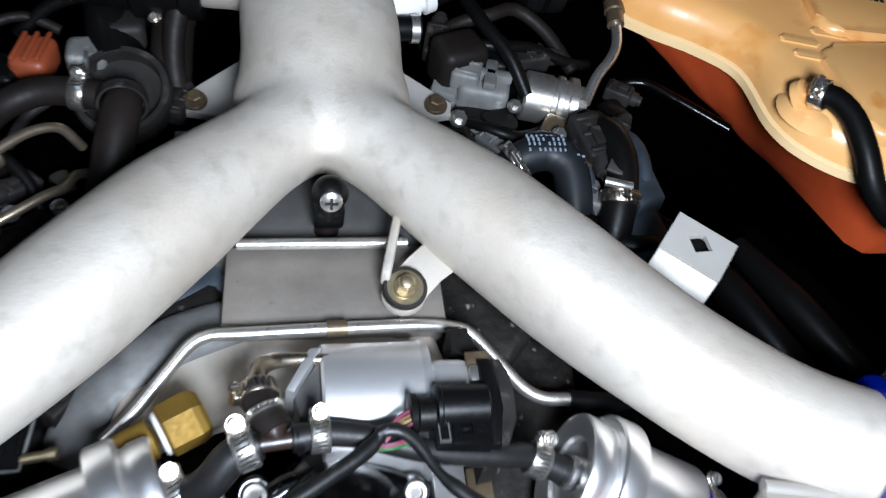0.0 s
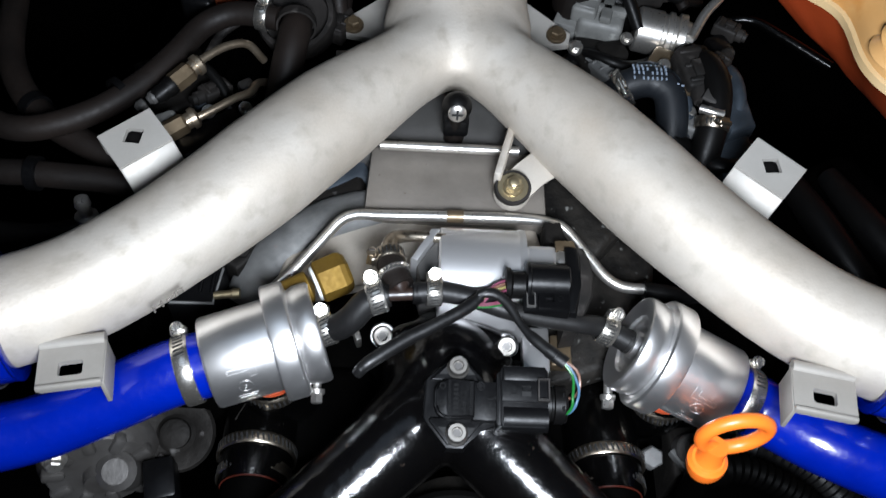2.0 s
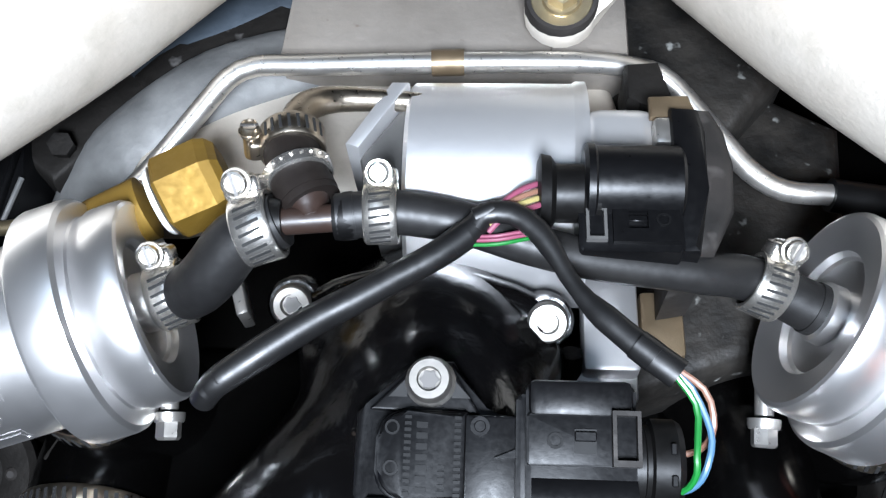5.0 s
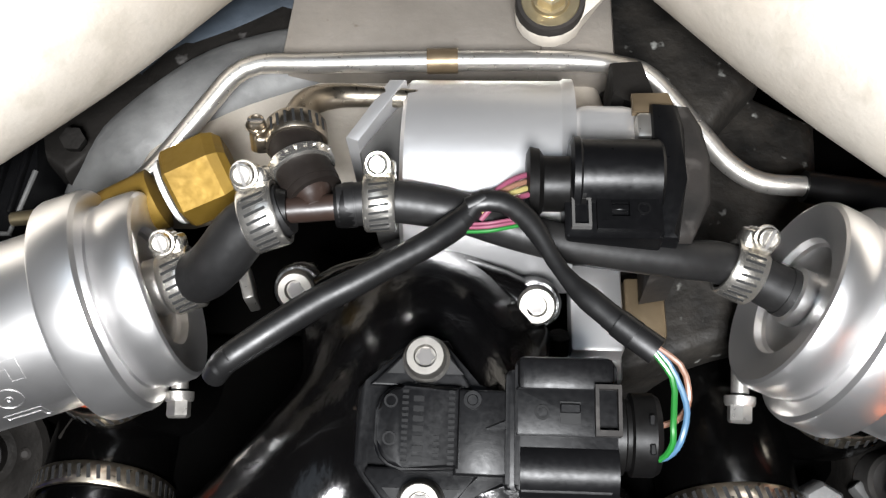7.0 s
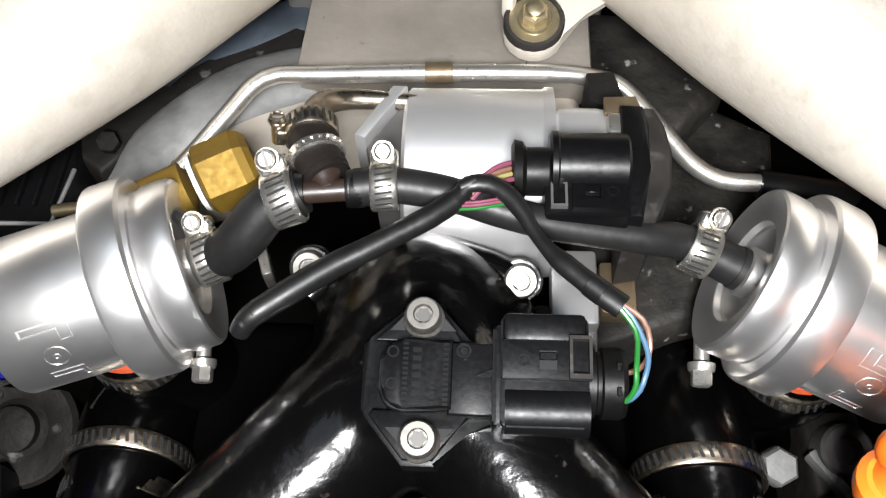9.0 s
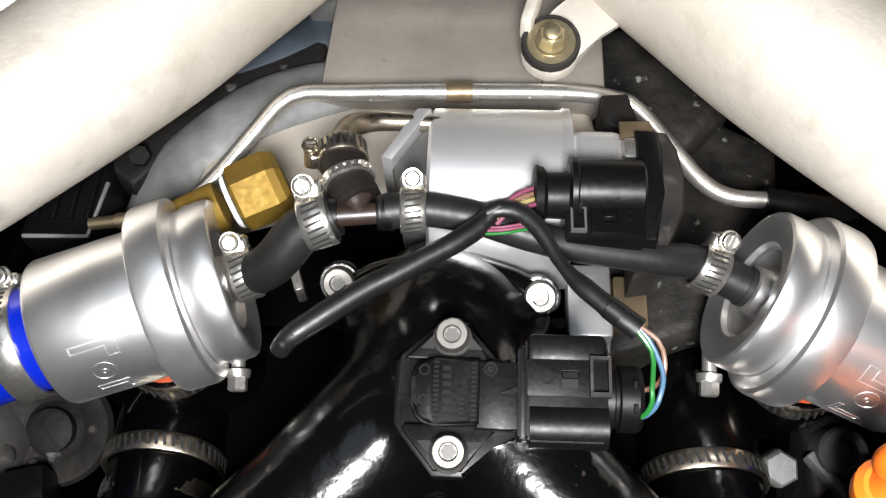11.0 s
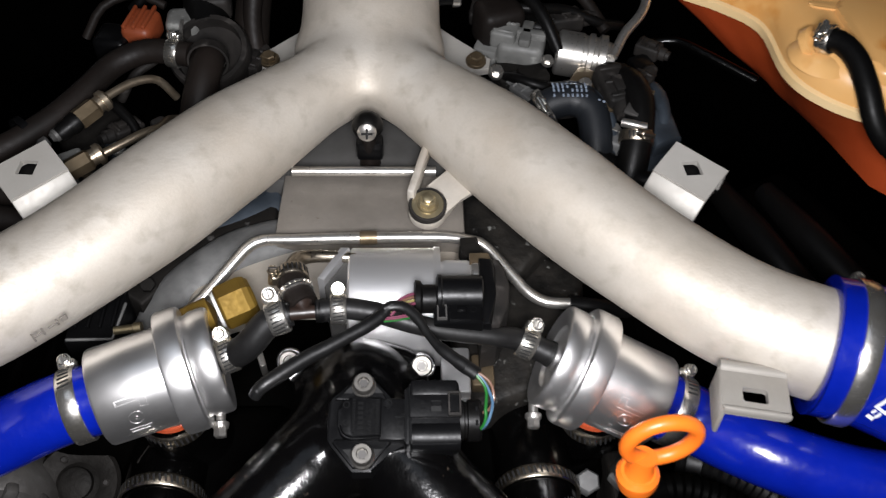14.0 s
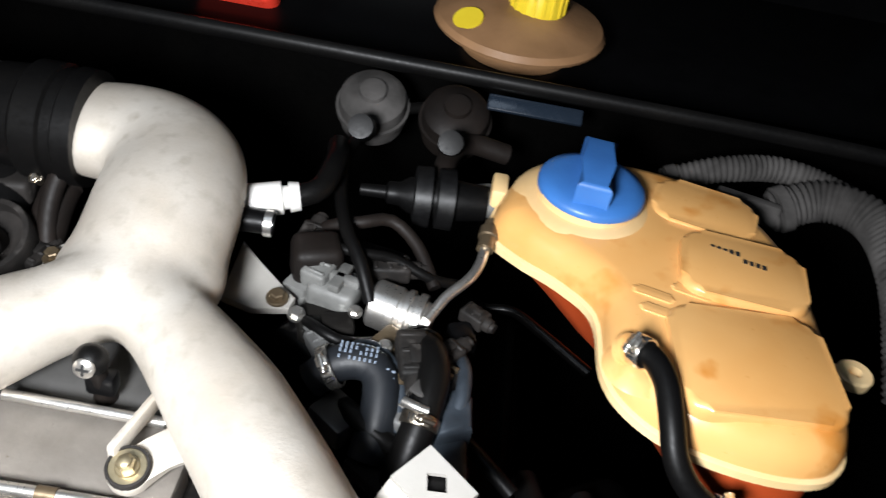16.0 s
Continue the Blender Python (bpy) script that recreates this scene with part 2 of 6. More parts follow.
def curve(points, step=0.006):
    """A smooth run of places through the points (centripetal, open ended)."""
    p = [Vector(q) for q in points]
    if len(p) == 2:
        n = max(2, int((p[1] - p[0]).length / step))
        return [p[0].lerp(p[1], i / n) for i in range(n + 1)]
    p = [p[0] * 2 - p[1], *p, p[-1] * 2 - p[-2]]
    out = []
    for i in range(1, len(p) - 2):
        a, b, c, d = p[i - 1:i + 3]
        n = max(2, int((c - b).length / step))
        for k in range(n):
            t = k / n
            out.append(0.5 * (2 * b + (c - a) * t + (2 * a - 5 * b + 4 * c - d) * t * t + (3 * b - a - 3 * c + d) * t ** 3))
    out.append(p[-2])
    return out


def tube(bm, points, r, segs=16, smooth=True, caps=True, step=0.006, flat=1.0, up=(0, 0, 1), wall=0.0):
    """A swept round bar. r: one radius, or one for each of the points. flat squeezes it along up; wall leaves its ends hollow."""
    path = curve(points, step) if smooth else [Vector(q) for q in points]
    radii = [r] * len(points) if isinstance(r, (int, float)) else list(r)
    n, m = len(path), len(points)
    side = None
    rings = []
    for i, q in enumerate(path):
        d = (path[min(i + 1, n - 1)] - path[max(i - 1, 0)]).normalized()
        if side is None:
            side = d.cross(Vector(up))
            if side.length < 1e-3:
                side = d.cross(Vector((1, 0, 0)))
        side = (side - d * side.dot(d)).normalized()
        top = side.cross(d)
        s = i / (n - 1) * (m - 1)
        k = min(int(s), m - 2)
        rad = radii[k] + (radii[k + 1] - radii[k]) * (s - k)
        rings.append([bm.verts.new(q + side * (rad * math.cos(a)) + top * (rad * flat * math.sin(a)))
                      for a in (2 * math.pi * j / segs for j in range(segs))])
    for a, b in zip(rings, rings[1:]):
        for j in range(segs):
            bm.faces.new((a[j], a[(j + 1) % segs], b[(j + 1) % segs], b[j]))
    if caps:
        bm.faces.new(rings[0])
        bm.faces.new(rings[-1])
    return bm


def lathe(bm, profile, m, segs=32, turn=0.0, closed=False):
    """Turns the profile, rows of (height, radius), about the z axis of the pose m."""
    rings = []
    for h, r in profile:
        if r <= 1e-6:
            rings.append([bm.verts.new(m @ Vector((0, 0, h)))])
        else:
            rings.append([bm.verts.new(m @ Vector((r * math.cos(a), r * math.sin(a), h)))
                          for a in (turn + 2 * math.pi * j / segs for j in range(segs))])
    pairs = list(zip(rings, rings[1:])) + ([(rings[-1], rings[0])] if closed else [])
    for a, b in pairs:
        for j in range(segs):
            k = (j + 1) % segs
            if len(a) == 1 and len(b) == 1:
                continue
            if len(a) == 1:
                bm.faces.new((a[0], b[k], b[j]))
            elif len(b) == 1:
                bm.faces.new((a[j], a[k], b[0]))
            else:
                bm.faces.new((a[j], a[k], b[k], b[j]))
    if not closed:
        for ring in (rings[0], rings[-1]):
            if len(ring) > 1:
                bm.faces.new(ring)
    return bm


def box(bm, m, size, bevel=0.0, segs=2):
    """A block about the pose m, with rounded edges."""
    new_verts = bmesh.ops.create_cube(bm, size=1, matrix=m @ Matrix.Diagonal((*size, 1)))["verts"]
    if bevel:
        edges = list({e for v in new_verts for e in v.link_edges})
        bmesh.ops.bevel(bm, geom=edges, offset=bevel, segments=segs, profile=0.5, affect="EDGES")
    return bm


def prism(bm, outline, m, height, bevel=0.0, segs=2):
    """An outline in the xy plane of the pose m, raised by height."""
    low = [bm.verts.new(m @ Vector((x, y, 0))) for x, y in outline]
    high = [bm.verts.new(m @ Vector((x, y, height))) for x, y in outline]
    n = len(outline)
    top = bm.faces.new(high)
    bm.faces.new(low[::-1])
    for i in range(n):
        bm.faces.new((low[i], low[(i + 1) % n], high[(i + 1) % n], high[i]))
    if bevel:
        bmesh.ops.bevel(bm, geom=list(top.edges), offset=bevel, segments=segs, profile=0.5, affect="EDGES")
    return bm


def plate(bm, outer, hole, m, height):
    """A plate with one hole: both outlines have as many corners."""
    rings = [[bm.verts.new(m @ Vector((x, y, z))) for x, y in o] for o, z in ((outer, 0), (outer, height), (hole, height), (hole, 0))]
    n = len(outer)
    for a, b in zip(rings, rings[1:] + rings[:1]):
        for i in range(n):
            bm.faces.new((a[i], a[(i + 1) % n], b[(i + 1) % n], b[i]))
    return bm


def round_rect(w, h, r, n=5):
    out = []
    for cx, cy, a0 in ((w / 2 - r, h / 2 - r, 0), (-w / 2 + r, h / 2 - r, 90), (-w / 2 + r, -h / 2 + r, 180), (w / 2 - r, -h / 2 + r, 270)):
        out += [(cx + r * math.cos(radians(a0 + 90 * i / n)), cy + r * math.sin(radians(a0 + 90 * i / n))) for i in range(n + 1)]
    return out


def B():
    return bmesh.new()


# ---- fasteners and clamps ----
def torx_bolt(parent, at, axis, r=0.006, h=0.006, mat=BOLTSTEEL, name="bolt"):
    m = axes(at, axis)
    b = part(name, lathe(B(), [(-0.003, r * 1.15), (0, r * 1.15), (0.001, r), (h - 0.001, r), (h, r * 0.88), (h, r * 0.55), (h - 0.0025, r * 0.5), (h - 0.0025, 0)], m, 28), mat, parent)
    bm = B()
    star = [((0.46 if i % 2 else 0.34) * r * math.cos(i * math.pi / 6), (0.46 if i % 2 else 0.34) * r * math.sin(i * math.pi / 6)) for i in range(12)]
    prism(bm, star, m @ Matrix.Translation((0, 0, h - 0.0024)), 0.0006)
    part("socket", bm, SOCKET, b)
    return b


def hex_bolt(parent, at, axis, r=0.006, h=0.005, mat=BOLTSTEEL, washer=1.5, name="bolt"):
    m = axes(at, axis)
    bm = lathe(B(), [(-0.002, r * washer), (0, r * washer), (0.0012, r * washer * 0.92), (0.0012, r)], m, 28)
    lathe(bm, [(0.001, r), (h, r), (h + 0.0008, r * 0.82), (h + 0.0008, 0)], m, 6)
    return part(name, bm, mat, parent, sharp=25)


def worm_clamp(at, axis, screw, r, width=0.011, mat=None, label="stainless worm-drive hose clamp with slotted band", arc=(20, 150), step=13, housing=True, turn=1, slant=8):
    """A hose clamp round the axis at a place; screw: the way from the axis to its worm housing."""
    mat = mat or CLAMP
    m = axes(at, axis, screw)
    t = thing("hose_clamp", at, label, "hose clamp", "hose clamps")
    w = width / 2
    band = part("band", lathe(B(), [(-w, r), (-w, r + 0.0011), (-w * 0.85, r + 0.0016), (w * 0.85, r + 0.0016), (w, r + 0.0011), (w, r)], m, 40, closed=True), mat, t)
    cut = unit_block("slot", (0.0008, r * radians(step) * 0.40, width * 0.62), HOLE)
    a = arc[0]
    while a < arc[1]:
        piece("slot", cut, m @ Matrix.Rotation(radians(a * turn), 4, "Z") @ Matrix.Translation((r + 0.0014, 0, 0)) @ Matrix.Rotation(radians(slant), 4, "X"), band)
        a += step
    if housing:
        k = width / 0.011
        q = m @ Matrix.Translation((r + 0.0032 * k, 0, 0))
        part("housing", box(B(), q, (0.0058 * k, 0.0095 * k, width * 1.02), 0.0018 * k, 3), mat, t)
        s = m @ Matrix.Translation((r + 0.0050 * k, 0.0035 * k * turn, 0)) @ Matrix.Rotation(radians(-90 * turn), 4, "X")
        bm = lathe(B(), [(-0.010 * k, 0.0026 * k), (0.003 * k, 0.0030 * k), (0.003 * k, 0.0042 * k), (0.0036 * k, 0.0045 * k), (0.0043 * k, 0.0042 * k)], s, 24)
        lathe(bm, [(0.0040 * k, 0.0037 * k), (0.0062 * k, 0.0037 * k), (0.0072 * k, 0.0034 * k), (0.0074 * k, 0.0029 * k), (0.0066 * k, 0.0025 * k), (0.0065 * k, 0)], s, 24)
        sc = part("screw", bm, mat, t, sharp=25)
        part("screw_slot", box(B(), s @ Matrix.Translation((0, 0, 0.0069 * k)), (0.0068 * k, 0.0010 * k, 0.0009)), SOCKET, sc)
    return t


def hose(name, points, r, mat, label, category="hose", group="", segs=18, **kw):
    return tagged(part(name, tube(B(), points, r, segs, **kw), mat), label, category, group)


# ================= the bay: floor, sides, bulkhead =================
def slab(name, centre, size, mat, label, bevel=0.004):
    return tagged(part(name, box(B(), Matrix.Translation(centre), size, bevel), mat), label, "car body", kind="structure")


tagged(part("floor", box(B(), Matrix.Translation((0, 0.4, -0.02)), (9, 9, 0.04)), DARKCAST), "dusty grey concrete garage floor", "floor", kind="structure")
slab("undertray", (0, 0.35, 0.36), (1.5, 1.2, 0.02), SHADE_BLACK, "black plastic tray under the engine")
slab("wall_left", (-0.70, 0.35, 0.63), (0.03, 1.3, 0.60), SHADE_BLACK, "black inner wing panel of the bay")
slab("wall_right", (0.72, 0.35, 0.63), (0.03, 1.3, 0.60), SHADE_BLACK, "black inner wing panel of the bay")
slab("wall_bulkhead", (0, 0.80, 0.60), (1.5, 0.03, 0.52), SHADE_BLACK, "black bulkhead behind the engine")
slab("wall_front", (0, -0.26, 0.56), (1.5, 0.04, 0.36), SHADE_BLACK, "black front cross panel of the bay")
bm = B()
box(bm, Matrix.Translation((0, 0.98, 0.845)), (1.5, 0.36, 0.02), 0.004)
box(bm, Matrix.Translation((0, 1.17, 0.95)), (1.5, 0.03, 0.25), 0.004)
tagged(part("cowl", bm, PLASTIC), "black plastic scuttle panel behind the bulkhead", "car body", kind="structure")
bm = tube(B(), [(-0.74, 0.735, 0.885), (-0.3, 0.732, 0.892), (0.1, 0.724, 0.896), (0.5, 0.718, 0.897), (0.74, 0.70, 0.897)], 0.0065, 12, step=0.03, flat=1.3)
tube(bm, [(-0.74, 0.755, 0.875), (0.1, 0.748, 0.886), (0.74, 0.725, 0.887)], 0.0042, 8, step=0.05)
tagged(part("trim", bm, RUBBER), "long black rubber bonnet seal along the scuttle", "seal", kind="structure")
tagged(part("flange", box(B(), Matrix.Translation((0.268, 0.712, 0.880)) @ Matrix.Rotation(radians(35), 4, "X"), (0.090, 0.016, 0.006), 0.002), PAINT), "strip of dark blue painted bodywork", "car body", kind="structure")

# ================= engine block below everything =================
eng = thing("engine_block", (0, 0.3, 0.40), "grimy dark engine casting under the intake pipes", "engine")
# Engine mass in near-black, standing for the shade in the gaps
part("crankcase", box(B(), Matrix.Translation((0, 0.36, 0.56)), (0.34, 0.46, 0.34), 0.02, 3), SHADE_BLACK, eng)
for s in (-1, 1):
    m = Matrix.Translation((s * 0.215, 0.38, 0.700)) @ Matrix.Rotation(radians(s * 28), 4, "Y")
    c = part("cam_cover", box(B(), m, (0.15, 0.46, 0.10), 0.022, 3), SHADE_BLACK, eng, "black ribbed cam cover")
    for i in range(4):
        part("rib", box(B(), m @ Matrix.Translation((-0.05 + i * 0.033, 0, 0.051)), (0.008, 0.42, 0.008), 0.002), SHADE_BLACK, c)
bm = B()
prism(bm, [(-0.128, 0.022), (-0.118, 0.070), (-0.07, 0.110), (0.06, 0.110), (0.075, 0.05), (0.068, 0.036), (-0.06, 0.036), (-0.10, 0.022)], Matrix.Translation((0, 0.195, 0.780)), 0.015, 0.005, 3)
part("manifold_casting", bm, CAST, eng, "pale aluminium manifold casting")
part("casting_rim", tube(B(), [(-0.150, 0.222, 0.765), (-0.134, 0.248, 0.782), (-0.100, 0.278, 0.790), (-0.070, 0.292, 0.790), (-0.055, 0.296, 0.788)], 0.019, 20, flat=0.7), PALEGRIT, eng, "rounded grey rim of the casting")
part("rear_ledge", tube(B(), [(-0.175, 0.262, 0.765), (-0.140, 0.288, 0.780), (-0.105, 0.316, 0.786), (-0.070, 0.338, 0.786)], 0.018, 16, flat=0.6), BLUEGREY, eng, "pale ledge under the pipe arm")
for s in (-1, 1):
    # The left web's dark colour stands for the shadow under the arm
    part("side_web", prism(B(), [(s * 0.066, 0.0), (s * 0.110, -0.020), (s * 0.135, 0.010), (s * 0.100, 0.060), (s * 0.066, 0.062)][::s], Matrix.Translation((0, 0.278, 0.765)), 0.030, 0.008, 3), GRIME if s < 0 else CORRODED, eng, "stained casting beside the cover plate, with the arm's shade in the left web")
part("pad", prism(B(), [(-0.155, 0.0), (-0.120, 0.045), (-0.135, 0.060), (-0.180, 0.02)], Matrix.Translation((0, 0.235, 0.770)), 0.022, 0.005, 3), GRIME, eng)
bm = B()
prism(bm, [(0.06, -0.05), (0.15, -0.02), (0.16, 0.07), (0.10, 0.105), (0.06, 0.10)], Matrix.Translation((0, 0.205, 0.745)), 0.035, 0.008, 3)
part("stained_casting", bm, CORRODED, eng, "black stained casting with pale corrosion")

cover = thing("cover_plate", (0, 0.305, 0.79), "flat stained aluminium cover plate between the pipe arms", "cover plate")
part("plate", prism(B(), [(-0.065, 0.0), (0.066, 0.0), (0.066, 0.058), (-0.063, 0.058)], Matrix.Translation((0, 0.281, 0.795)), 0.020, 0.003, 2), HEAD, cover)
part("step", prism(B(), [(0.040, -0.004), (0.070, -0.004), (0.070, 0.03), (0.040, 0.03)], Matrix.Translation((0, 0.284, 0.790)), 0.027, 0.003, 2), HEAD, cover)
part("rear_edge", tube(B(), [(-0.056, 0.334, 0.823), (0.050, 0.334, 0.823)], 0.0038, 16), STEEL, cover, "bright straight edge bar")
# Dark grey block: the shade behind the bar is put into its colour
part("recess", box(B(), Matrix.Translation((0, 0.372, 0.795)), (0.16, 0.07, 0.03), 0.004), SLATE, cover, "casting behind the bar with its shade in the dark colour")

# breather under the fork
br = thing("vent_cap", (0.0005, 0.354, 0.82), "black rubber vent cap with a cross-headed screw", "vent cap")
m = axes((0.0005, 0.3560, 0.8080), (0, -0.16, 1))
part("neck", lathe(B(), [(0, 0.0085), (0.018, 0.0058), (0.040, 0.0056)], m, 24), OLDRUBBER, br)
bm = B()
bmesh.ops.create_uvsphere(bm, u_segments=28, v_segments=18, radius=1.0, matrix=Matrix.Translation((0.0005, 0.3445, 0.8590)) @ Matrix.Diagonal((0.0112, 0.0108, 0.0110, 1)))
cap = part("cap", bm, RUBBER, br, "round black rubber cap")
ms = axes((0.0005, 0.3354, 0.8612), (0, -0.95, 0.30))
part("base", box(B(), Matrix.Translation((0.0010, 0.3535, 0.8290)), (0.0200, 0.0130, 0.0180), 0.003), PLASTIC, br, "black square base")
scr = part("screw", lathe(B(), [(-0.004, 0.0068), (0.0012, 0.0068), (0.0026, 0.0050), (0.003, 0)], ms, 20), STEEL, br)
bm = box(B(), ms @ Matrix.Translation((0, 0, 0.0029)), (0.0080, 0.0016, 0.001))
box(bm, ms @ Matrix.Translation((0, 0, 0.0029)), (0.0016, 0.0080, 0.0012))
part("cross_slot", bm, HOLE, scr)

# ================= the cast Y pipe =================
ypipe = thing("intake_pipe", (0, 0.40, 0.835), "large sand-cast aluminium Y-shaped intake pipe over the engine", "intake pipe")
ARM = [(-0.012, 0.4240, 0.8560), (0.025, 0.3975, 0.8555), (0.087, 0.3375, 0.8525), (0.163, 0.2455, 0.8550), (0.221, 0.1885, 0.8565), (0.258, 0.1655, 0.8572), (0.296, 0.1500, 0.8575)]
ARM_R = [0.0330, 0.0315, 0.0386, 0.0390, 0.0360, 0.0353, 0.0352]
bm = B()
for s in (-1, 1):
    tube(bm, [(s * x, y, z) for x, y, z in ARM], ARM_R, 32)
tube(bm, [(0, 0.402, 0.849), (0, 0.440, 0.858), (0.000, 0.485, 0.875), (-0.008, 0.528, 0.880), (-0.040, 0.553, 0.883), (-0.090, 0.550, 0.884)], [0.046, 0.055, 0.055, 0.052, 0.046, 0.043], 32, flat=0.78)
bmesh.ops.create_icosphere(bm, subdivisions=4, radius=1.0, matrix=Matrix.Translation((0, 0.430, 0.8560)) @ Matrix.Diagonal((0.0605, 0.052, 0.0335, 1)))
tube(bm, [(-0.024, 0.402, 0.856), (0, 0.402, 0.857), (0.024, 0.402, 0.856)], 0.0275, 24, flat=1.0)
# sloping web in the crotch of the fork
box(bm, Matrix.Translation((0, 0.3885, 0.8665)) @ Matrix.Rotation(radians(30), 4, "X"), (0.046, 0.034, 0.018), 0.002)
body = part("body", bm, CAST, ypipe)
r = body.modifiers.new("weld", "REMESH")
r.mode, r.voxel_size, r.use_smooth_shade = "VOXEL", 0.0032, True
sm = body.modifiers.new("soften", "SMOOTH")
sm.factor, sm.iterations = 0.6, 44
for s in (-1, 1):
    # rear tab with a diamond hole: a level plate, folded down towards the arm
    m = axes((s * 0.2245, 0.2975, 0.860), (0, -0.12, 1), (s * 0.73, 0.68, 0)) @ Matrix.Rotation(radians(8 * s), 4, "Z")
    tab = part("rear_tab", plate(B(), [(0.015, 0.0205), (-0.017, 0.0205), (-0.017, -0.0205), (0.015, -0.0205)], [(0.009, 0.000), (0.001, 0.0085), (-0.007, 0.000), (0.001, -0.0085)], m, 0.0035), TAB, ypipe, "folded welded tab with a square hole")
    part("fold", box(B(), m @ Matrix.Translation((-0.0262, 0, -0.0100)) @ Matrix.Rotation(radians(-50), 4, "Y"), (0.030, 0.041, 0.0035), 0.001), TAB, tab)
    part("skirt", box(B(), m @ Matrix.Translation((0.0135, 0, -0.009)), (0.0035, 0.041, 0.016), 0.001), TAB, tab)
    # Black stub closes the hole from below, giving it shade by colour
    part("stub", lathe(B(), [(-0.020, 0.010), (-0.004, 0.010), (-0.003, 0.009), (-0.003, 0)], m @ Matrix.Translation((0.001, 0, 0)), 16), RUBBER, tab, "black stub widened under the hole to keep it dark")
    # front tab under the mouth of the arm, its shade in the plate colour
    m = axes((s * 0.2250, 0.1265, 0.859), (0, 0.10, 1), (0.98, -s * 0.19, 0))
    tab = part("front_tab", plate(B(), [(x, y - 0.0035) for x, y in round_rect(0.0375, 0.0310, 0.003)], [(x, y - 0.0065) for x, y in round_rect(0.0140, 0.0098, 0.002)], m, 0.004), SHADED_TAB, ypipe, "folded welded tab with a square hole")
    part("fold", tube(B(), [m @ Vector((-0.0185, 0.0125, 0.0020)), m @ Vector((0.0185, 0.0125, 0.0020))], 0.0045, 14), SHADED_TAB, tab)
    part("fold", box(B(), m @ Matrix.Translation((0, -0.0180, 0.0035)), (0.0372, 0.0030, 0.0050), 0.0012), SHADED_TAB, tab)
    part("fold", box(B(), m @ Matrix.Translation((-s * 0.0180, -0.0035, -0.008)), (0.003, 0.031, 0.022), 0.001), SHADED_TAB, tab)
# lug with rubber mount and bolt
LUG = [(0.0427 + 0.0136 * math.cos(radians(140 + 20 * i)), -0.0050 + 0.0136 * math.sin(radians(140 + 20 * i))) for i in range(11)]
lug = part("lug", prism(B(), LUG + [(0.064, 0.002), (0.078, 0.012), (0.092, 0.018), (0.084, 0.034), (0.060, 0.030), (0.046, 0.016)], axes((0.0007, 0.297, 0.825), (0, -0.22, 1), (1, 0, 0)), 0.008, 0.002), CAST, ypipe, "cast mounting lug")
part("lug_rib", box(B(), Matrix.Translation((0.0372, 0.318, 0.838)) @ Matrix.Rotation(radians(-14), 4, "Z"), (0.006, 0.050, 0.014), 0.0025), CAST, ypipe, "bright upright rib of the lug")
m = axes((0.0432, 0.2905, 0.833), (0, -0.28, 1))
mount = thing("rubber_mount", (0.0432, 0.291, 0.815), "black rubber ring mount with a yellow zinc bolt", "rubber mount")
part("spacer", lathe(B(), [(-0.022, 0.009), (-0.004, 0.009)], m, 24), STEEL, mount)
part("ring", lathe(B(), [(-0.004, 0.0134), (0.002, 0.0135), (0.0036, 0.0129), (0.0036, 0.0114), (0.001, 0.0114)], m, 36, closed=True), DUSTY, mount)
part("washer", lathe(B(), [(0.000, 0.0116), (0.0025, 0.0116), (0.003, 0.0110), (0.003, 0)], m, 32), ZINC, mount)
hex_bolt(mount, m @ Vector((0, 0, 0.0035)), m.to_3x3() @ Vector((0, 0, 1)), 0.0060, 0.0065, ZINC, 1.25)
part("tip", lathe(B(), [(0.009, 0.0040), (0.0135, 0.0040), (0.014, 0.0032), (0.014, 0)], m, 20), ZINC, mount)
bm = B()
mk = axes((-0.1750, 0.1662, 0.8680), (0.68, -0.70, 0.10), (0.716, 0.698, 0.025))
for x, w, h in ((-0.010, 0.0012, 0.007), (-0.007, 0.005, 0.0012), (-0.004, 0.0012, 0.006), (0.002, 0.006, 0.0012), (0.005, 0.0012, 0.005), (0.009, 0.004, 0.004)):
    box(bm, mk @ Matrix.Translation((x, 0, 0)), (w, h, 0.0009), 0.0002, 1)
part("cast_mark", bm, HEAD, ypipe, "small raised foundry mark")
# rear ears by the trunk
for s in (-1, 1):
    e = part("ear", prism(B(), [(s * 0.045, -0.022), (s * 0.070, -0.028), (s * 0.098, -0.022), (s * 0.100, -0.010), (s * 0.066, 0.016), (s * 0.045, 0.04)][::s], axes((0, 0.486, 0.810), (0, -0.1, 1), (1, 0, 0)), 0.007, 0.0015), TAB, ypipe, "pale cast ear with a bolt")
    hex_bolt(e, (s * 0.087, 0.470, 0.818), (0, -0.1, 1), 0.0058, 0.005, TAN_METAL, 1.5)

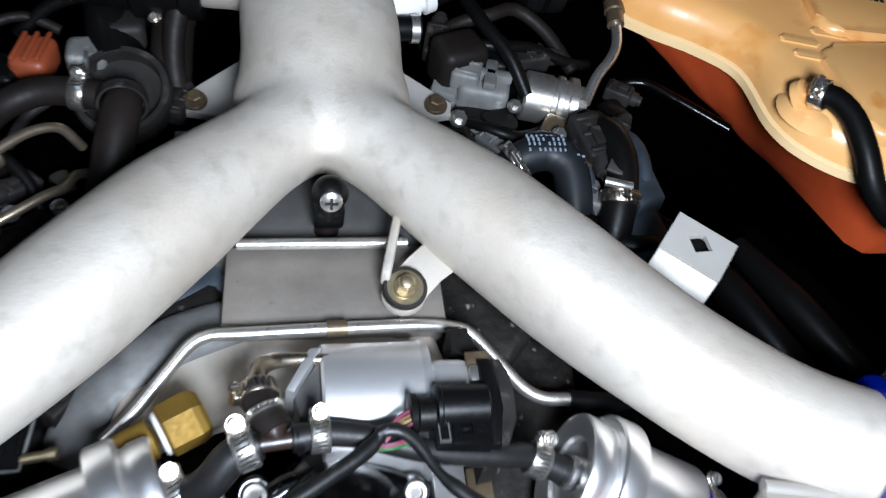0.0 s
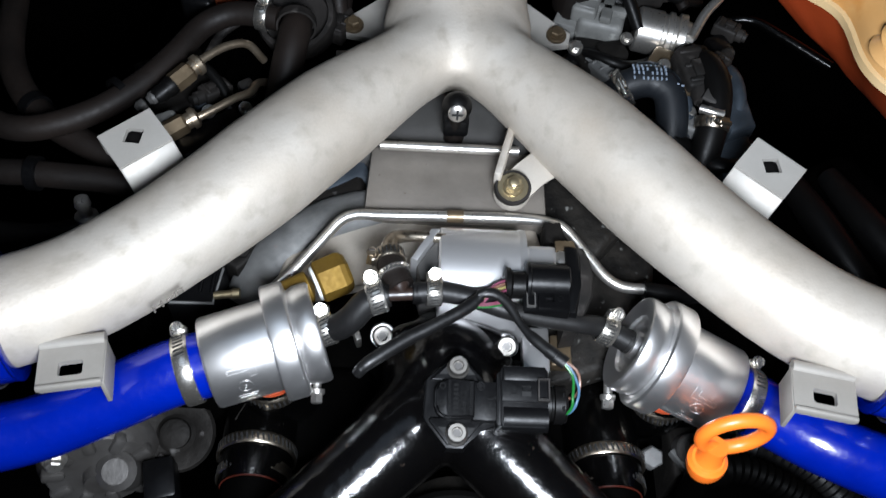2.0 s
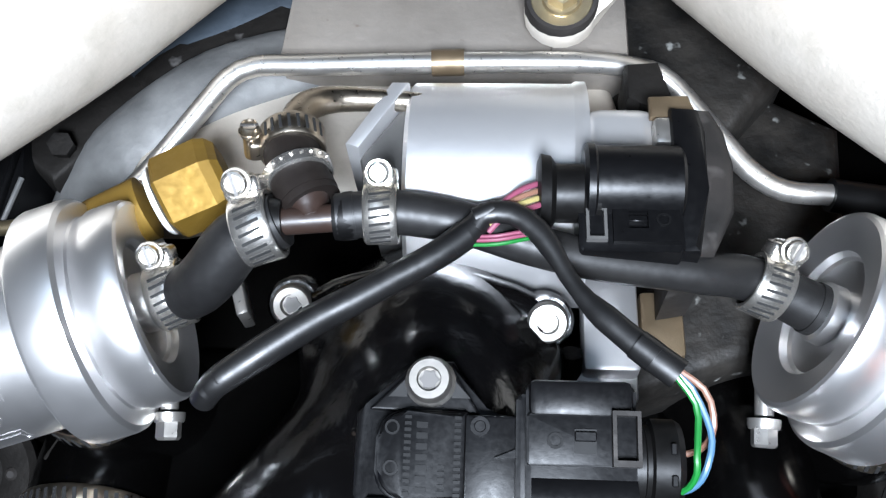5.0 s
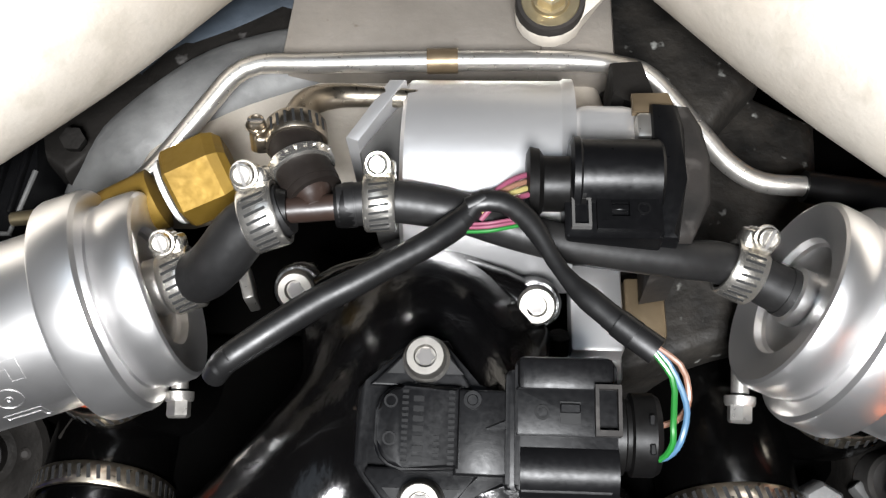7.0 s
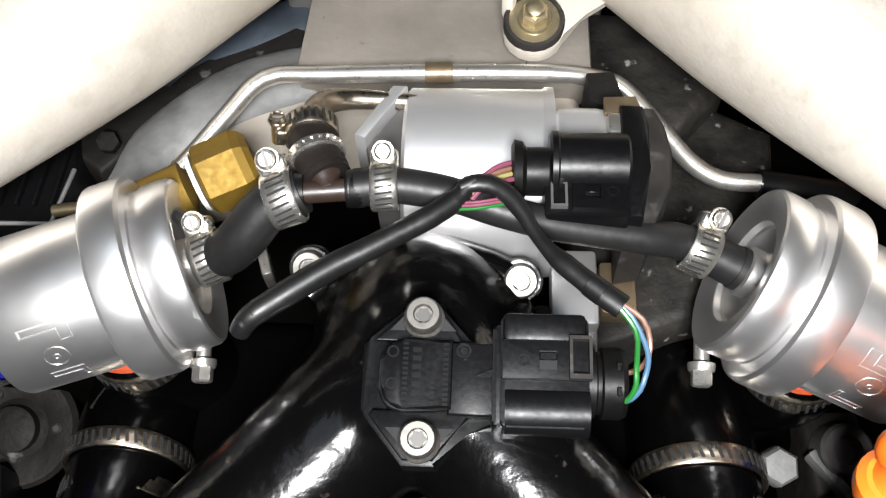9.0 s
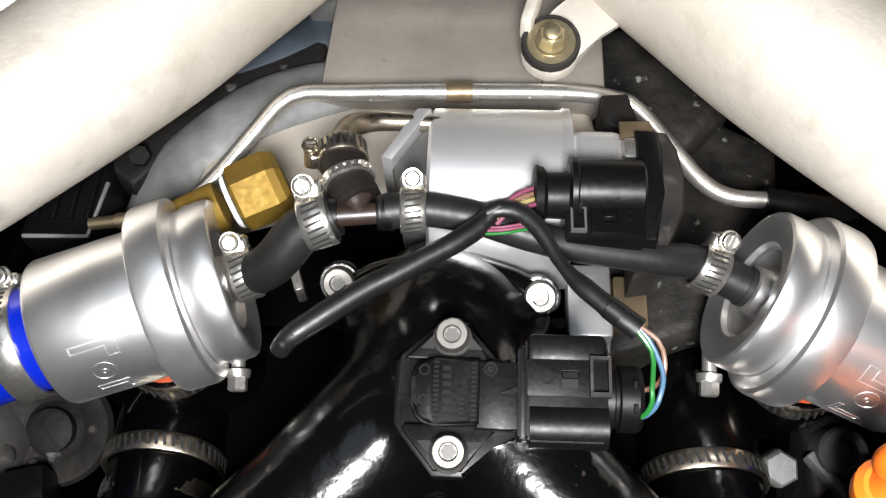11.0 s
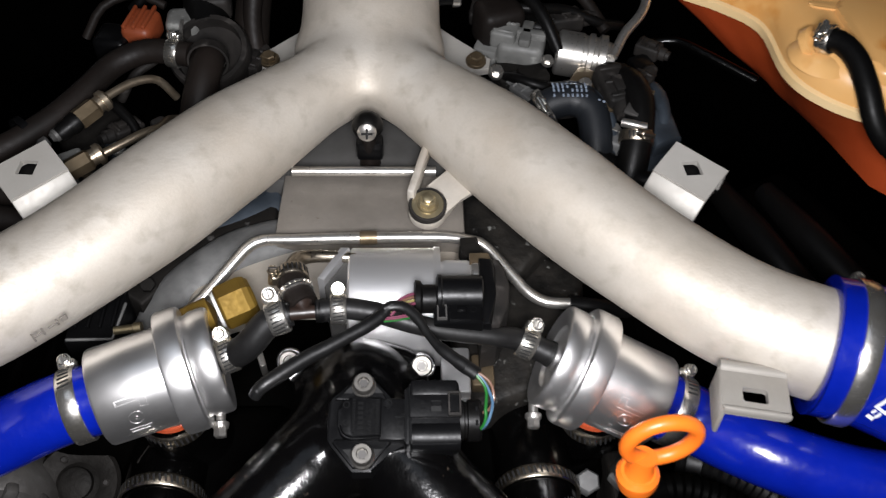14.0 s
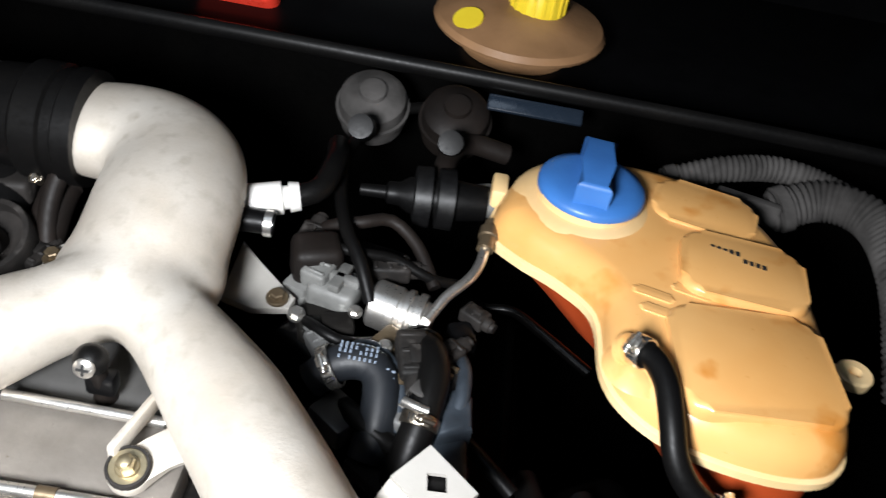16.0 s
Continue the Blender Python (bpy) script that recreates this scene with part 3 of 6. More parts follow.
# ================= blue silicone hoses =================
def blue_hose(s):
    b = thing("silicone_hose", (s * 0.38, 0.06, 0.70), "bright blue silicone hose with a branch to the relief valve", "hose", "blue hoses")
    mouth, way = Vector((s * 0.2735, 0.1580, 0.8575)), Vector((s * 0.946, -0.323, -0.003))
    bm = tube(B(), [mouth, mouth + way * 0.034, (s * 0.350, 0.122, 0.848), (s * 0.388, 0.086, 0.815), (s * 0.404, 0.044, 0.76), (s * 0.402, 0.012, 0.68)], [0.0422, 0.0424, 0.0428, 0.0430, 0.0425, 0.0425], 40)
    main = part("main_tube", bm, BLUE, b)
    part("lip", lathe(B(), [(0, 0.0358), (0, 0.0422), (0.0008, 0.0428), (0.0012, 0.0420), (0.0012, 0.0358)], axes(mouth, -way), 44, closed=True), BLUE, main)
    flange, toward = VALVES[s]
    out = -Vector(toward).normalized()
    p0 = Vector(flange) + out * 0.0475
    bm = tube(B(), [p0, p0 + out * 0.030, (s * 0.250, 0.112 if s > 0 else 0.108, 0.806), (s * 0.300, 0.094, 0.804), (s * 0.350, 0.084, 0.806), (s * 0.385, 0.080, 0.810)],
              [0.0218, 0.0215, 0.0208, 0.0215, 0.024, 0.026], 32)
    part("branch_tube", bm, BLUE, b, "slimmer blue branch")
    worm_clamp(p0 + out * 0.0135, out, (0, 0.92, 0.36), 0.0220, 0.0105, arc=(30, 72), step=8, turn=s)
    worm_clamp(mouth + way * 0.0165, way, (s * 0.40, 0.90, 0.15), 0.0428, 0.0105, arc=(60, 60), turn=s, label="wide stainless band clamp on the blue hose")
    return b


VALVES = {-1: ((-0.1098, 0.1622, 0.8255), (0.942, 0.330, 0.065)), 1: ((0.1414, 0.1646, 0.8188), (-0.907, 0.315, 0.279))}
for s in (-1, 1):
    blue_hose(s)
tag = axes((0.2893, 0.1082, 0.8702), (-0.305, -0.905, 0.29), (0.50, 0.10, 0.86))
bm = plate(B(), [(0.0062, 0.0040), (-0.0022, 0.0040), (-0.0022, -0.0040), (0.0062, -0.0040)], [(0.0042, 0.0022), (-0.0004, 0.0022), (-0.0004, -0.0022), (0.0042, -0.0022)], tag, 0.0006)
for x, y, w, h in ((-0.0046, 0.0016, 0.0030, 0.0014), (-0.0052, -0.0018, 0.0040, 0.0014), (-0.0088, 0.0, 0.0022, 0.0040)):
    box(bm, tag @ Matrix.Translation((x, y, 0.0003)), (w, h, 0.0006))
part("printed_mark", bm, INK, bpy.data.objects["silicone_hose.001"], "small white printed mark")


# ================= relief valves =================
def relief_valve(s, flange, toward):
    """flange: the middle of the thick ring; toward: the way to the vacuum nipple."""
    t = thing("relief_valve", (flange[0], flange[1], 0.77), "machined aluminium pressure relief valve with a thick ring", "relief valve", "relief valves")
    m = axes(flange, toward)
    bd = part("body", lathe(B(), [(-0.066, 0.0200), (-0.0480, 0.0205), (-0.0480, 0.0285), (-0.0475, 0.0294), (-0.0462, 0.0300), (-0.020, 0.0304), (-0.003, 0.0305), (-0.003, 0)], m, 64), BILLET, t, sharp=25)
    part("ring", lathe(B(), [(-0.0050, 0.030), (-0.0050, 0.0374), (-0.0044, 0.0382), (-0.0032, 0.0386), (0.0068, 0.0388), (0.0088, 0.0384), (0.0100, 0.0370), (0.0104, 0.0335), (0.0104, 0.030)], m, 72), BILLET, t, "thick polished ring", sharp=25)
    part("cap", lathe(B(), [(0.0098, 0.030), (0.0100, 0.0325), (0.0112, 0.0318), (0.0130, 0.0322), (0.0150, 0.0332), (0.0205, 0.0334), (0.0238, 0.0333), (0.0252, 0.0326), (0.0258, 0.0314), (0.0252, 0.0296), (0.0238, 0.0225), (0.0230, 0.0208), (0.0206, 0.0200), (0.0196, 0.0190), (0.0192, 0.0)], m, 72), BILLET, t, "domed cap with a sunken middle", sharp=25)
    part("nipple", lathe(B(), [(0.018, 0.0100), (0.0235, 0.0098), (0.0245, 0.0075), (0.046, 0.0066), (0.046, 0.005), (0.020, 0.005)], m, 28), BILLET, t)
    # side outlet with rubber hose, orange lining and clamps
    side = Vector((s * 0.02, -0.10, -1)).normalized()
    o = Vector(flange) - m.to_3x3() @ Vector((0, 0, 0.010))
    mo = axes(o, side)
    part("outlet", lathe(B(), [(0.020, 0.0175), (0.034, 0.0175), (0.044, 0.0160), (0.050, 0.0155)], mo, 36), BILLET, t)
    # plain outlined shapes in place of the maker's name
    h = -0.0270
    for k, turn in enumerate((51, 70, 92)):
        bm = B()
        q = m @ Matrix.Rotation(radians(-s * turn), 4, "Z") @ Matrix.Translation((0.0301, 0, h))
        if k == 1:
            for ro, ri in ((0.0046, 0.0040), (0.0013, 0.0006)):
                lathe(bm, [(-0.0003, ro), (0.0003, ro), (0.0003, ri), (-0.0003, ri)], q @ Matrix.Rotation(radians(90), 4, "Y"), 24, closed=True)
        else:
            a = 0.0088 if k == 0 else 0.0062
            outer = [(-a, -0.0040), (a, -0.0040), (a, -0.0006), (-0.0040, -0.0006), (-0.0040, 0.0040), (-a, 0.0040)]
            inner = [(-a + 0.0006, -0.0034), (a - 0.0006, -0.0034), (a - 0.0006, -0.0012), (-0.0046, -0.0012), (-0.0046, 0.0034), (-a + 0.0006, 0.0034)]
            plate(bm, outer, inner, q @ Matrix.Rotation(radians(90), 4, "Y") @ Matrix.Translation((0, 0, -0.0003)), 0.0006)
        bmesh.ops.triangulate(bm, faces=bm.faces[:])
        bmesh.ops.subdivide_edges(bm, edges=bm.edges[:], cuts=2, use_grid_fill=True)
        for v in bm.verts:
            p = q.inverted() @ v.co
            rr, ang = 0.0302 + (h + p.z + 0.033) * 0.012 + p.x * 0.7, p.y / 0.0302
            v.co = q @ Vector((rr * math.cos(ang) - 0.0301, rr * math.sin(ang), p.z))
        part("engraving", bm, BILLET, bd, "worn plain outline cut into the metal")
    # bracket bolt under the cap
    hx = Vector((-0.0868, 0.1400, 0.797) if s < 0 else (0.1082, 0.1440, 0.797))
    hex_bolt(t, hx, (-0.05 * s, -0.90, -0.22), 0.0042, 0.0062, STEEL, 1.25)
    part("stud", lathe(B(), [(-0.014, 0.0030), (-0.003, 0.0030)], axes(hx, (-0.05 * s, -0.90, -0.22)), 14), STEEL, t)
    # hose below
    p = o + side * 0.031
    low = [p, p + Vector((s * 0.001, -0.004, -0.020)), p + Vector((s * -0.006, 0.002, -0.045)), p + Vector((s * -0.02, 0.02, -0.10))]
    h = hose("inlet_hose", low, [0.0195, 0.020, 0.021, 0.021], OILY, "short black rubber hose below the relief valve", group="valve hoses", segs=28)
    part("lining", lathe(B(), [(-0.003, 0.0200), (0.0005, 0.0200), (0.0005, 0.0180), (-0.003, 0.0180)], axes(low[0], side), 30, closed=True), LINING, h, "orange lining edge")
    worm_clamp(p + side * 0.010, side, (s * 0.2, 0.95, 0), 0.0200, 0.010, OLDCLAMP, "dulled slotted band clamp under the relief valve", arc=(80, 280), step=9, turn=-s)
    return t


relief_valve(-1, *VALVES[-1])
relief_valve(1, *VALVES[1])

# wide slotted clamps on the turbo hoses in front
for s, x, y, z, ax in ((-1, -0.1300, 0.1150, 0.742, (0.02, -0.96, 0.16)), (1, 0.1125, 0.1130, 0.753, (0.02, -0.97, 0.14))):
    ax = Vector(ax).normalized()
    c = Vector((x, y, z))
    h = hose("turbo_hose", [c - ax * 0.075 + Vector((0, 0, -0.030)), c - ax * 0.045 + Vector((0, 0, -0.006)), c - ax * 0.018, c, c + ax * 0.026], [0.028, 0.0265, 0.0262, 0.0255, 0.0235], OILY, "wide black rubber hose with a dull red lining", group="turbo hoses", segs=36)
    part("lining", lathe(B(), [(0.0255, 0.0224), (0.0264, 0.0222), (0.0264, 0.0212), (0.0255, 0.0212)], axes(c, ax), 36, closed=True), LINING_DARK, h, "dull red lining edge")
    part("inner_pipe", lathe(B(), [(0.010, 0.0213), (0.050, 0.0213), (0.090, 0.020)], axes(c, ax), 32), SHADE_BLACK, h, "dark pipe inside the hose")
    worm_clamp(c, ax, (s * 0.5, 0.1, -0.9), 0.0262, 0.0088, OLDCLAMP, "wide dulled slotted band clamp on the rubber hose", arc=(60, 285), step=7.5, turn=-s, slant=14, housing=False)
    worm_clamp(c + ax * 0.0165 + Vector((0, 0, -0.003)), ax, (s * -0.5, 0.2, -0.9), 0.0248, 0.0085, OLDCLAMP, "second dulled band clamp on the rubber hose", arc=(120, 190), step=7.5, turn=s, slant=14, housing=False)

# ================= vacuum hoses, tee and brass plug =================
def vacuum_hose(points, radii, mat, label):
    t = thing("vacuum_hose", points[0], label, "hose", "vacuum hoses")
    part("hose", tube(B(), points, radii, 24, step=0.003), mat, t)
    path = curve(points, 0.003)
    for k, r in ((1, radii[0]), (len(path) - 2, radii[-1])):
        part("end_lip", lathe(B(), [(-0.0015, r * 0.9), (-0.0015, r * 1.03), (0.0015, r * 1.03), (0.0015, r * 0.9)], axes(path[k], path[k + 1] - path[k - 1]), 24, closed=True), mat, t)


vacuum_hose([(-0.0895, 0.1693, 0.8268), (-0.0800, 0.1712, 0.8290), (-0.0720, 0.1705, 0.8350), (-0.0640, 0.1720, 0.8440), (-0.0550, 0.1790, 0.8520), (-0.0420, 0.1838, 0.8560)], [0.0086] + [0.0090] * 4 + [0.0082], VACHOSE, "short curved black vacuum hose to the tee")
vacuum_hose([(-0.0255, 0.1850, 0.856), (-0.0107, 0.1872, 0.8555), (0.0005, 0.1870, 0.8540), (0.0130, 0.1855, 0.8520), (0.0322, 0.1805, 0.8490), (0.0528, 0.1780, 0.8445), (0.0827, 0.1775, 0.8385), (0.0985, 0.1792, 0.8320), (0.1215, 0.1715, 0.8249)], [0.0070, 0.0066, 0.0064, 0.0062, 0.0061, 0.0061, 0.0064, 0.0074, 0.0082], VACHOSE, "long black vacuum hose across the engine")
vacuum_hose([(-0.0335, 0.1895, 0.8555), (-0.0375, 0.1965, 0.8560), (-0.0415, 0.2065, 0.8558), (-0.0428, 0.2160, 0.8540)], [0.0092, 0.0090, 0.0088, 0.0086], OLDRUBBER, "short dusty rubber hose up to the metal pipe")
tee = thing("tee_piece", (-0.034, 0.190, 0.84), "brown plastic hose tee piece", "tee piece")
bm = tube(B(), [(-0.046, 0.1828, 0.856), (-0.022, 0.1852, 0.856)], 0.0042, 24)
part("pipe", bm, BROWN, tee)
part("branch", lathe(B(), [(0.0, 0.0044), (0.0035, 0.0050), (0.0055, 0.0064), (0.0085, 0.0066), (0.0085, 0)], axes((-0.0325, 0.1838, 0.8562), (-0.35, 0.93, 0.02)), 24), BROWN, tee)
for x, y in ((-0.0440, 0.1832), (-0.0232, 0.1850)):
    part("collar", lathe(B(), [(-0.0030, 0.0050), (-0.0030, 0.0066), (0.0, 0.0070), (0.0030, 0.0066), (0.0030, 0.0050)], axes((x, y, 0.856), (1, 0.08, 0)), 28, closed=True), RUBBER, tee)
worm_clamp((-0.0812, 0.1712, 0.8288), (0.942, 0.330, 0.10), (-0.10, 0.80, 0.58), 0.0094, 0.0108, arc=(48, 160), step=14)
worm_clamp((-0.0487, 0.1818, 0.8545), (0.95, 0.27, 0.16), (-0.05, 0.80, 0.58), 0.0092, 0.0112, arc=(48, 160), step=14)
worm_clamp((-0.0125, 0.1869, 0.8556), (1, 0.05, -0.03), (0, 0.80, 0.58), 0.0078, 0.0098, arc=(48, 160), step=14)
worm_clamp((0.1035, 0.1775, 0.8304), (0.907, -0.315, -0.279), (0.25, 0.80, 0.55), 0.0082, 0.0108, arc=(48, 160), step=14)
band = worm_clamp((-0.0388, 0.1996, 0.8560), (-0.38, 0.92, 0.02), (-1, 0, 0.2), 0.0091, 0.0040, arc=(60, 60), label="slim steel band clamp with rivets on the short hose", housing=False)
bead = unit_block("rivet", (0.0011, 0.0011, 0.0011), CLAMP, 0.0003)
mb = axes((-0.0388, 0.1996, 0.8560), (-0.38, 0.92, 0.02), (0, 0, 1))
for k in range(-4, 5):
    piece("rivet", bead, mb @ Matrix.Rotation(radians(k * 17), 4, "Z") @ Matrix.Translation((0.0108, 0, 0.0006)), band.children[0])
worm_clamp((-0.0424, 0.2118, 0.8548), (-0.20, 0.97, -0.12), (-0.97, -0.20, 0.20), 0.0088, 0.0086, OLDCLAMP, arc=(40, 150), step=15, slant=2, turn=1, label="tarnished slotted clamp on the short hose")
mp = thing("metal_pipe", (-0.02, 0.255, 0.82), "thin tarnished metal pipe bending behind the motor", "pipe")
part("pipe", tube(B(), [(-0.0428, 0.212, 0.8545), (-0.0432, 0.2225, 0.8515), (-0.0412, 0.2315, 0.8475), (-0.0345, 0.2372, 0.8435), (-0.0240, 0.2392, 0.8410), (-0.010, 0.2400, 0.8390), (0.002, 0.2405, 0.8370)], [0.0056, 0.0054, 0.0050, 0.0044, 0.0038, 0.0034, 0.0033], 16, step=0.003), OLDCLAMP, mp)

plug = thing("brass_fitting", (-0.085, 0.215, 0.80), "large brass hexagon plug with white sealing tape", "fitting")
m = axes((-0.0925, 0.2050, 0.8285), (0.89, 0.44, 0.08), (0, 0.3, 1))
part("hexagon", lathe(B(), [(0.0022, 0.0), (0.0022, 0.0130), (0.0036, 0.0146), (0.0190, 0.0150), (0.0225, 0.0138), (0.0248, 0.0112), (0.0254, 0.0)], m, 6, turn=0.42), BRASS, plug, sharp=16)
part("tape", lathe(B(), [(-0.0004, 0.0), (-0.0004, 0.0112), (0.0004, 0.0120), (0.0016, 0.0124), (0.0026, 0)], m, 28), PTFE, plug, "white sealing tape")
part("stem", lathe(B(), [(-0.032, 0.0085), (-0.022, 0.0085), (-0.022, 0.0104), (-0.004, 0.0112), (0.0, 0)], m, 28), BRASS, plug)

# ================= steel rail =================
rail = thing("steel_pipe", (0, 0.272, 0.80), "bent bright steel pipe crossing in front of the cover", "pipe")
part("pipe", tube(B(), [(-0.125, 0.216, 0.802), (-0.110, 0.231, 0.806), (-0.088, 0.256, 0.817), (-0.080, 0.264, 0.821), (-0.070, 0.268, 0.823), (-0.05, 0.2685, 0.823), (0.0, 0.270, 0.823), (0.05, 0.272, 0.821),
                        (0.072, 0.272, 0.818), (0.084, 0.268, 0.815), (0.102, 0.248, 0.808), (0.112, 0.236, 0.805), (0.124, 0.229, 0.803), (0.142, 0.228, 0.802)], 0.0040, 16, step=0.004), STEEL, rail)
part("clip", lathe(B(), [(-0.006, 0.0040), (-0.006, 0.0049), (0.006, 0.0049), (0.006, 0.0040)], axes((0.002, 0.2701, 0.823), (1, 0.03, 0)), 20, closed=True), TAN_METAL, rail, "tarnished sleeve")
part("sleeve", tube(B(), [(0.140, 0.228, 0.802), (0.165, 0.227, 0.798), (0.185, 0.235, 0.785)], 0.0062, 14), RUBBER, rail, "black rubber sleeve")

# ================= pump motor with its plug =================
motor = thing("pump_motor", (0.03, 0.225, 0.79), "small satin aluminium pump motor with a black plug", "motor")
m = axes((0.0205, 0.2240, 0.8065), (1, 0, 0), (0, 0, 1))
part("casing", lathe(B(), [(-0.030, 0.0), (-0.030, 0.0375), (-0.0285, 0.0390), (0.029, 0.0390), (0.030, 0.0380), (0.030, 0)], m, 48), MOTOR, motor, sharp=25)
# The nose is the motor's metal with shade put into its colour
part("nose", prism(B(), [(-0.0085, 0.244), (-0.0245, 0.2185), (-0.0215, 0.2060), (-0.0070, 0.2060)], Matrix.Translation((0, 0, 0.790)), 0.048, 0.0025), SLATE, motor, "sloping end of the motor with its shade in the colour")
part("web", prism(B(), [(-0.0090, 0.2450), (-0.0150, 0.2450), (-0.0285, 0.2200), (-0.0240, 0.2180)], Matrix.Translation((0, 0, 0.796)), 0.0475, 0.001), MOTOR, motor, "bright machined rib")
part("foot", box(B(), Matrix.Translation((-0.0125, 0.2045, 0.832)), (0.009, 0.005, 0.008), 0.001), MOTOR, motor)
part("boss", box(B(), Matrix.Translation((0.0605, 0.2125, 0.828)), (0.026, 0.046, 0.036), 0.007, 4), MOTOR, motor)
part("shoulder", lathe(B(), [(-0.004, 0.0), (-0.004, 0.0375), (0.0, 0.0402), (0.003, 0.0402)], axes((0.0475, 0.2235, 0.8065), (1, 0, 0), (0, 0, 1)), 48), MOTOR, motor)
part("flange", prism(B(), [(0.0645, 0.2440), (0.0645, 0.2590), (0.0760, 0.2600), (0.0800, 0.2440), (0.0735, 0.2360), (0.0690, 0.2440)], Matrix.Translation((0, 0, 0.815)), 0.022, 0.002), GRIME, motor)
part("spring_clip", prism(B(), [(0.0690, 0.2275), (0.0690, 0.2355), (0.0815, 0.2360), (0.0840, 0.2275)], Matrix.Translation((0, 0, 0.8465)), 0.0025, 0.0008), TAN_METAL, motor, "tarnished metal clip")
part("latch", box(B(), Matrix.Translation((0.0735, 0.2215, 0.8475)), (0.0075, 0.0100, 0.006), 0.0015), STEEL, motor)
lid = part("end_cap", prism(B(), [(0.0755, 0.1785), (0.0855, 0.1805), (0.0925, 0.1950), (0.0940, 0.2115), (0.0922, 0.2235), (0.0885, 0.2320), (0.0765, 0.2330)], Matrix.Translation((0, 0, 0.800)), 0.048, 0.0035, 3), DUSTY, motor, "dusty black faceted end cap")
part("cap_face", prism(B(), [(0.0740, 0.1775), (0.0800, 0.1775), (0.0840, 0.1990), (0.0850, 0.2200), (0.0835, 0.2285), (0.0745, 0.2290)], Matrix.Translation((0, 0, 0.845)), 0.0075, 0.002), PLASTIC, lid)
plugm = part("plug_shell", lathe(B(), [(-0.0145, 0.0), (-0.0145, 0.0108), (-0.0135, 0.0128), (-0.0115, 0.0128), (-0.0108, 0.0120), (0.0135, 0.0120), (0.0145, 0.0110), (0.0145, 0)], axes((0.0612, 0.2000, 0.8515), (1, 0, 0)), 40), PLASTIC, motor, "round black cable plug", sharp=25)
part("plug_base", prism(B(), round_rect(0.0300, 0.0200, 0.0015), Matrix.Translation((0.0600, 0.1862, 0.8390)), 0.0155, 0.0010), PLASTIC, motor)
part("tongue", plate(B(), [(0.0105, 0.0072), (-0.0085, 0.0072), (-0.0085, -0.0072), (0.0105, -0.0072)], [(0.0015, 0.0028), (-0.0040, 0.0028), (-0.0040, -0.0028), (0.0015, -0.0028)], Matrix.Translation((0.0632, 0.1857, 0.8545)), 0.0018), PLASTIC, plugm)
part("tongue_bar", box(B(), Matrix.Translation((0.0619, 0.1864, 0.8550)), (0.0055, 0.0022, 0.0016), 0.0003, 1), PLASTIC, plugm)
part("emblem", lathe(B(), [(0, 0.0022), (0.0004, 0.0022), (0.0004, 0.0015), (0, 0.0015)], Matrix.Translation((0.0690, 0.1857, 0.8563)), 16, closed=True), MARK, plugm)
part("window", plate(B(), [(0.0030, 0.0062), (-0.0030, 0.0062), (-0.0030, -0.0062), (0.0030, -0.0062)], [(0.0021, 0.0036), (-0.0021, 0.0036), (-0.0021, -0.0052), (0.0021, -0.0052)], Matrix.Translation((0.0500, 0.1852, 0.8545)), 0.0020), SLATE, plugm, "worn grey locking window")
bm = lathe(B(), [(-0.0125, 0.0), (-0.0125, 0.0095), (-0.0115, 0.0118), (-0.0085, 0.0112), (-0.0070, 0.0090), (0.001, 0.0090), (0.002, 0.0096), (0.006, 0.0096)], axes((0.0455, 0.1970, 0.8515), (1, 0, 0)), 32)
part("grommet", bm, RUBBER, plugm, sharp=25)


def wire(points, mat, label, r=0.0011):
    return tagged(part("wire", tube(B(), points, r, 8, step=0.003), mat), label, "wire", "loose wires")


for k, (mat, lab) in enumerate(((W_PINK, "thin pink wire from the motor plug"), (W_BROWN, "thin brown wire from the motor plug"), (W_OLIVE, "thin olive wire from the motor plug"), (W_PINK, "thin pink wire from the motor plug"))):
    wire([(0.0385, 0.1985 - 0.0022 * k, 0.855), (0.0345, 0.1965 - 0.0024 * k, 0.858), (0.0290, 0.1930 - 0.0024 * k, 0.8605), (0.0235, 0.1880 - 0.0016 * k, 0.8615), (0.0190, 0.1815 - 0.001 * k, 0.8600)], mat, lab, 0.0009)
for dy, mat, lab in ((0.0, W_GREEN, "thin green wire between two taped looms"), (0.0017, W_PINK, "thin pink wire between two taped looms"), (0.0032, W_PINK, "thin violet-pink wire between two taped looms")):
    wire([(0.0310, 0.1770 + dy * 0.6, 0.8600), (0.0270, 0.1755 + dy * 0.8, 0.8610), (0.0215, 0.1742 + dy * 0.8, 0.8612), (0.0150, 0.1745 + dy * 0.8, 0.8600), (0.0100, 0.1755 + dy * 0.5, 0.8590)], mat, lab, 0.0006)


def loom(points, radii, label, flat):
    t = thing("wire_loom", points[0], label, "wiring loom", "looms")
    part("sleeve", tube(B(), points, radii, 20, step=0.003, flat=flat), TAPE, t)
    path = curve(points, 0.003)
    for k, w in ((2, 0.003), (len(path) - 4, 0.003)):
        d = path[k + 1] - path[k - 1]
        r = radii[min(len(radii) - 1, int(k / len(path) * len(radii)))]
        part("tape_end", lathe(B(), [(-w, r * 0.80), (-w, r * 1.00), (w, r * 1.02), (w, r * 0.80)], axes(path[k], d), 20, closed=True), TAPE, t)


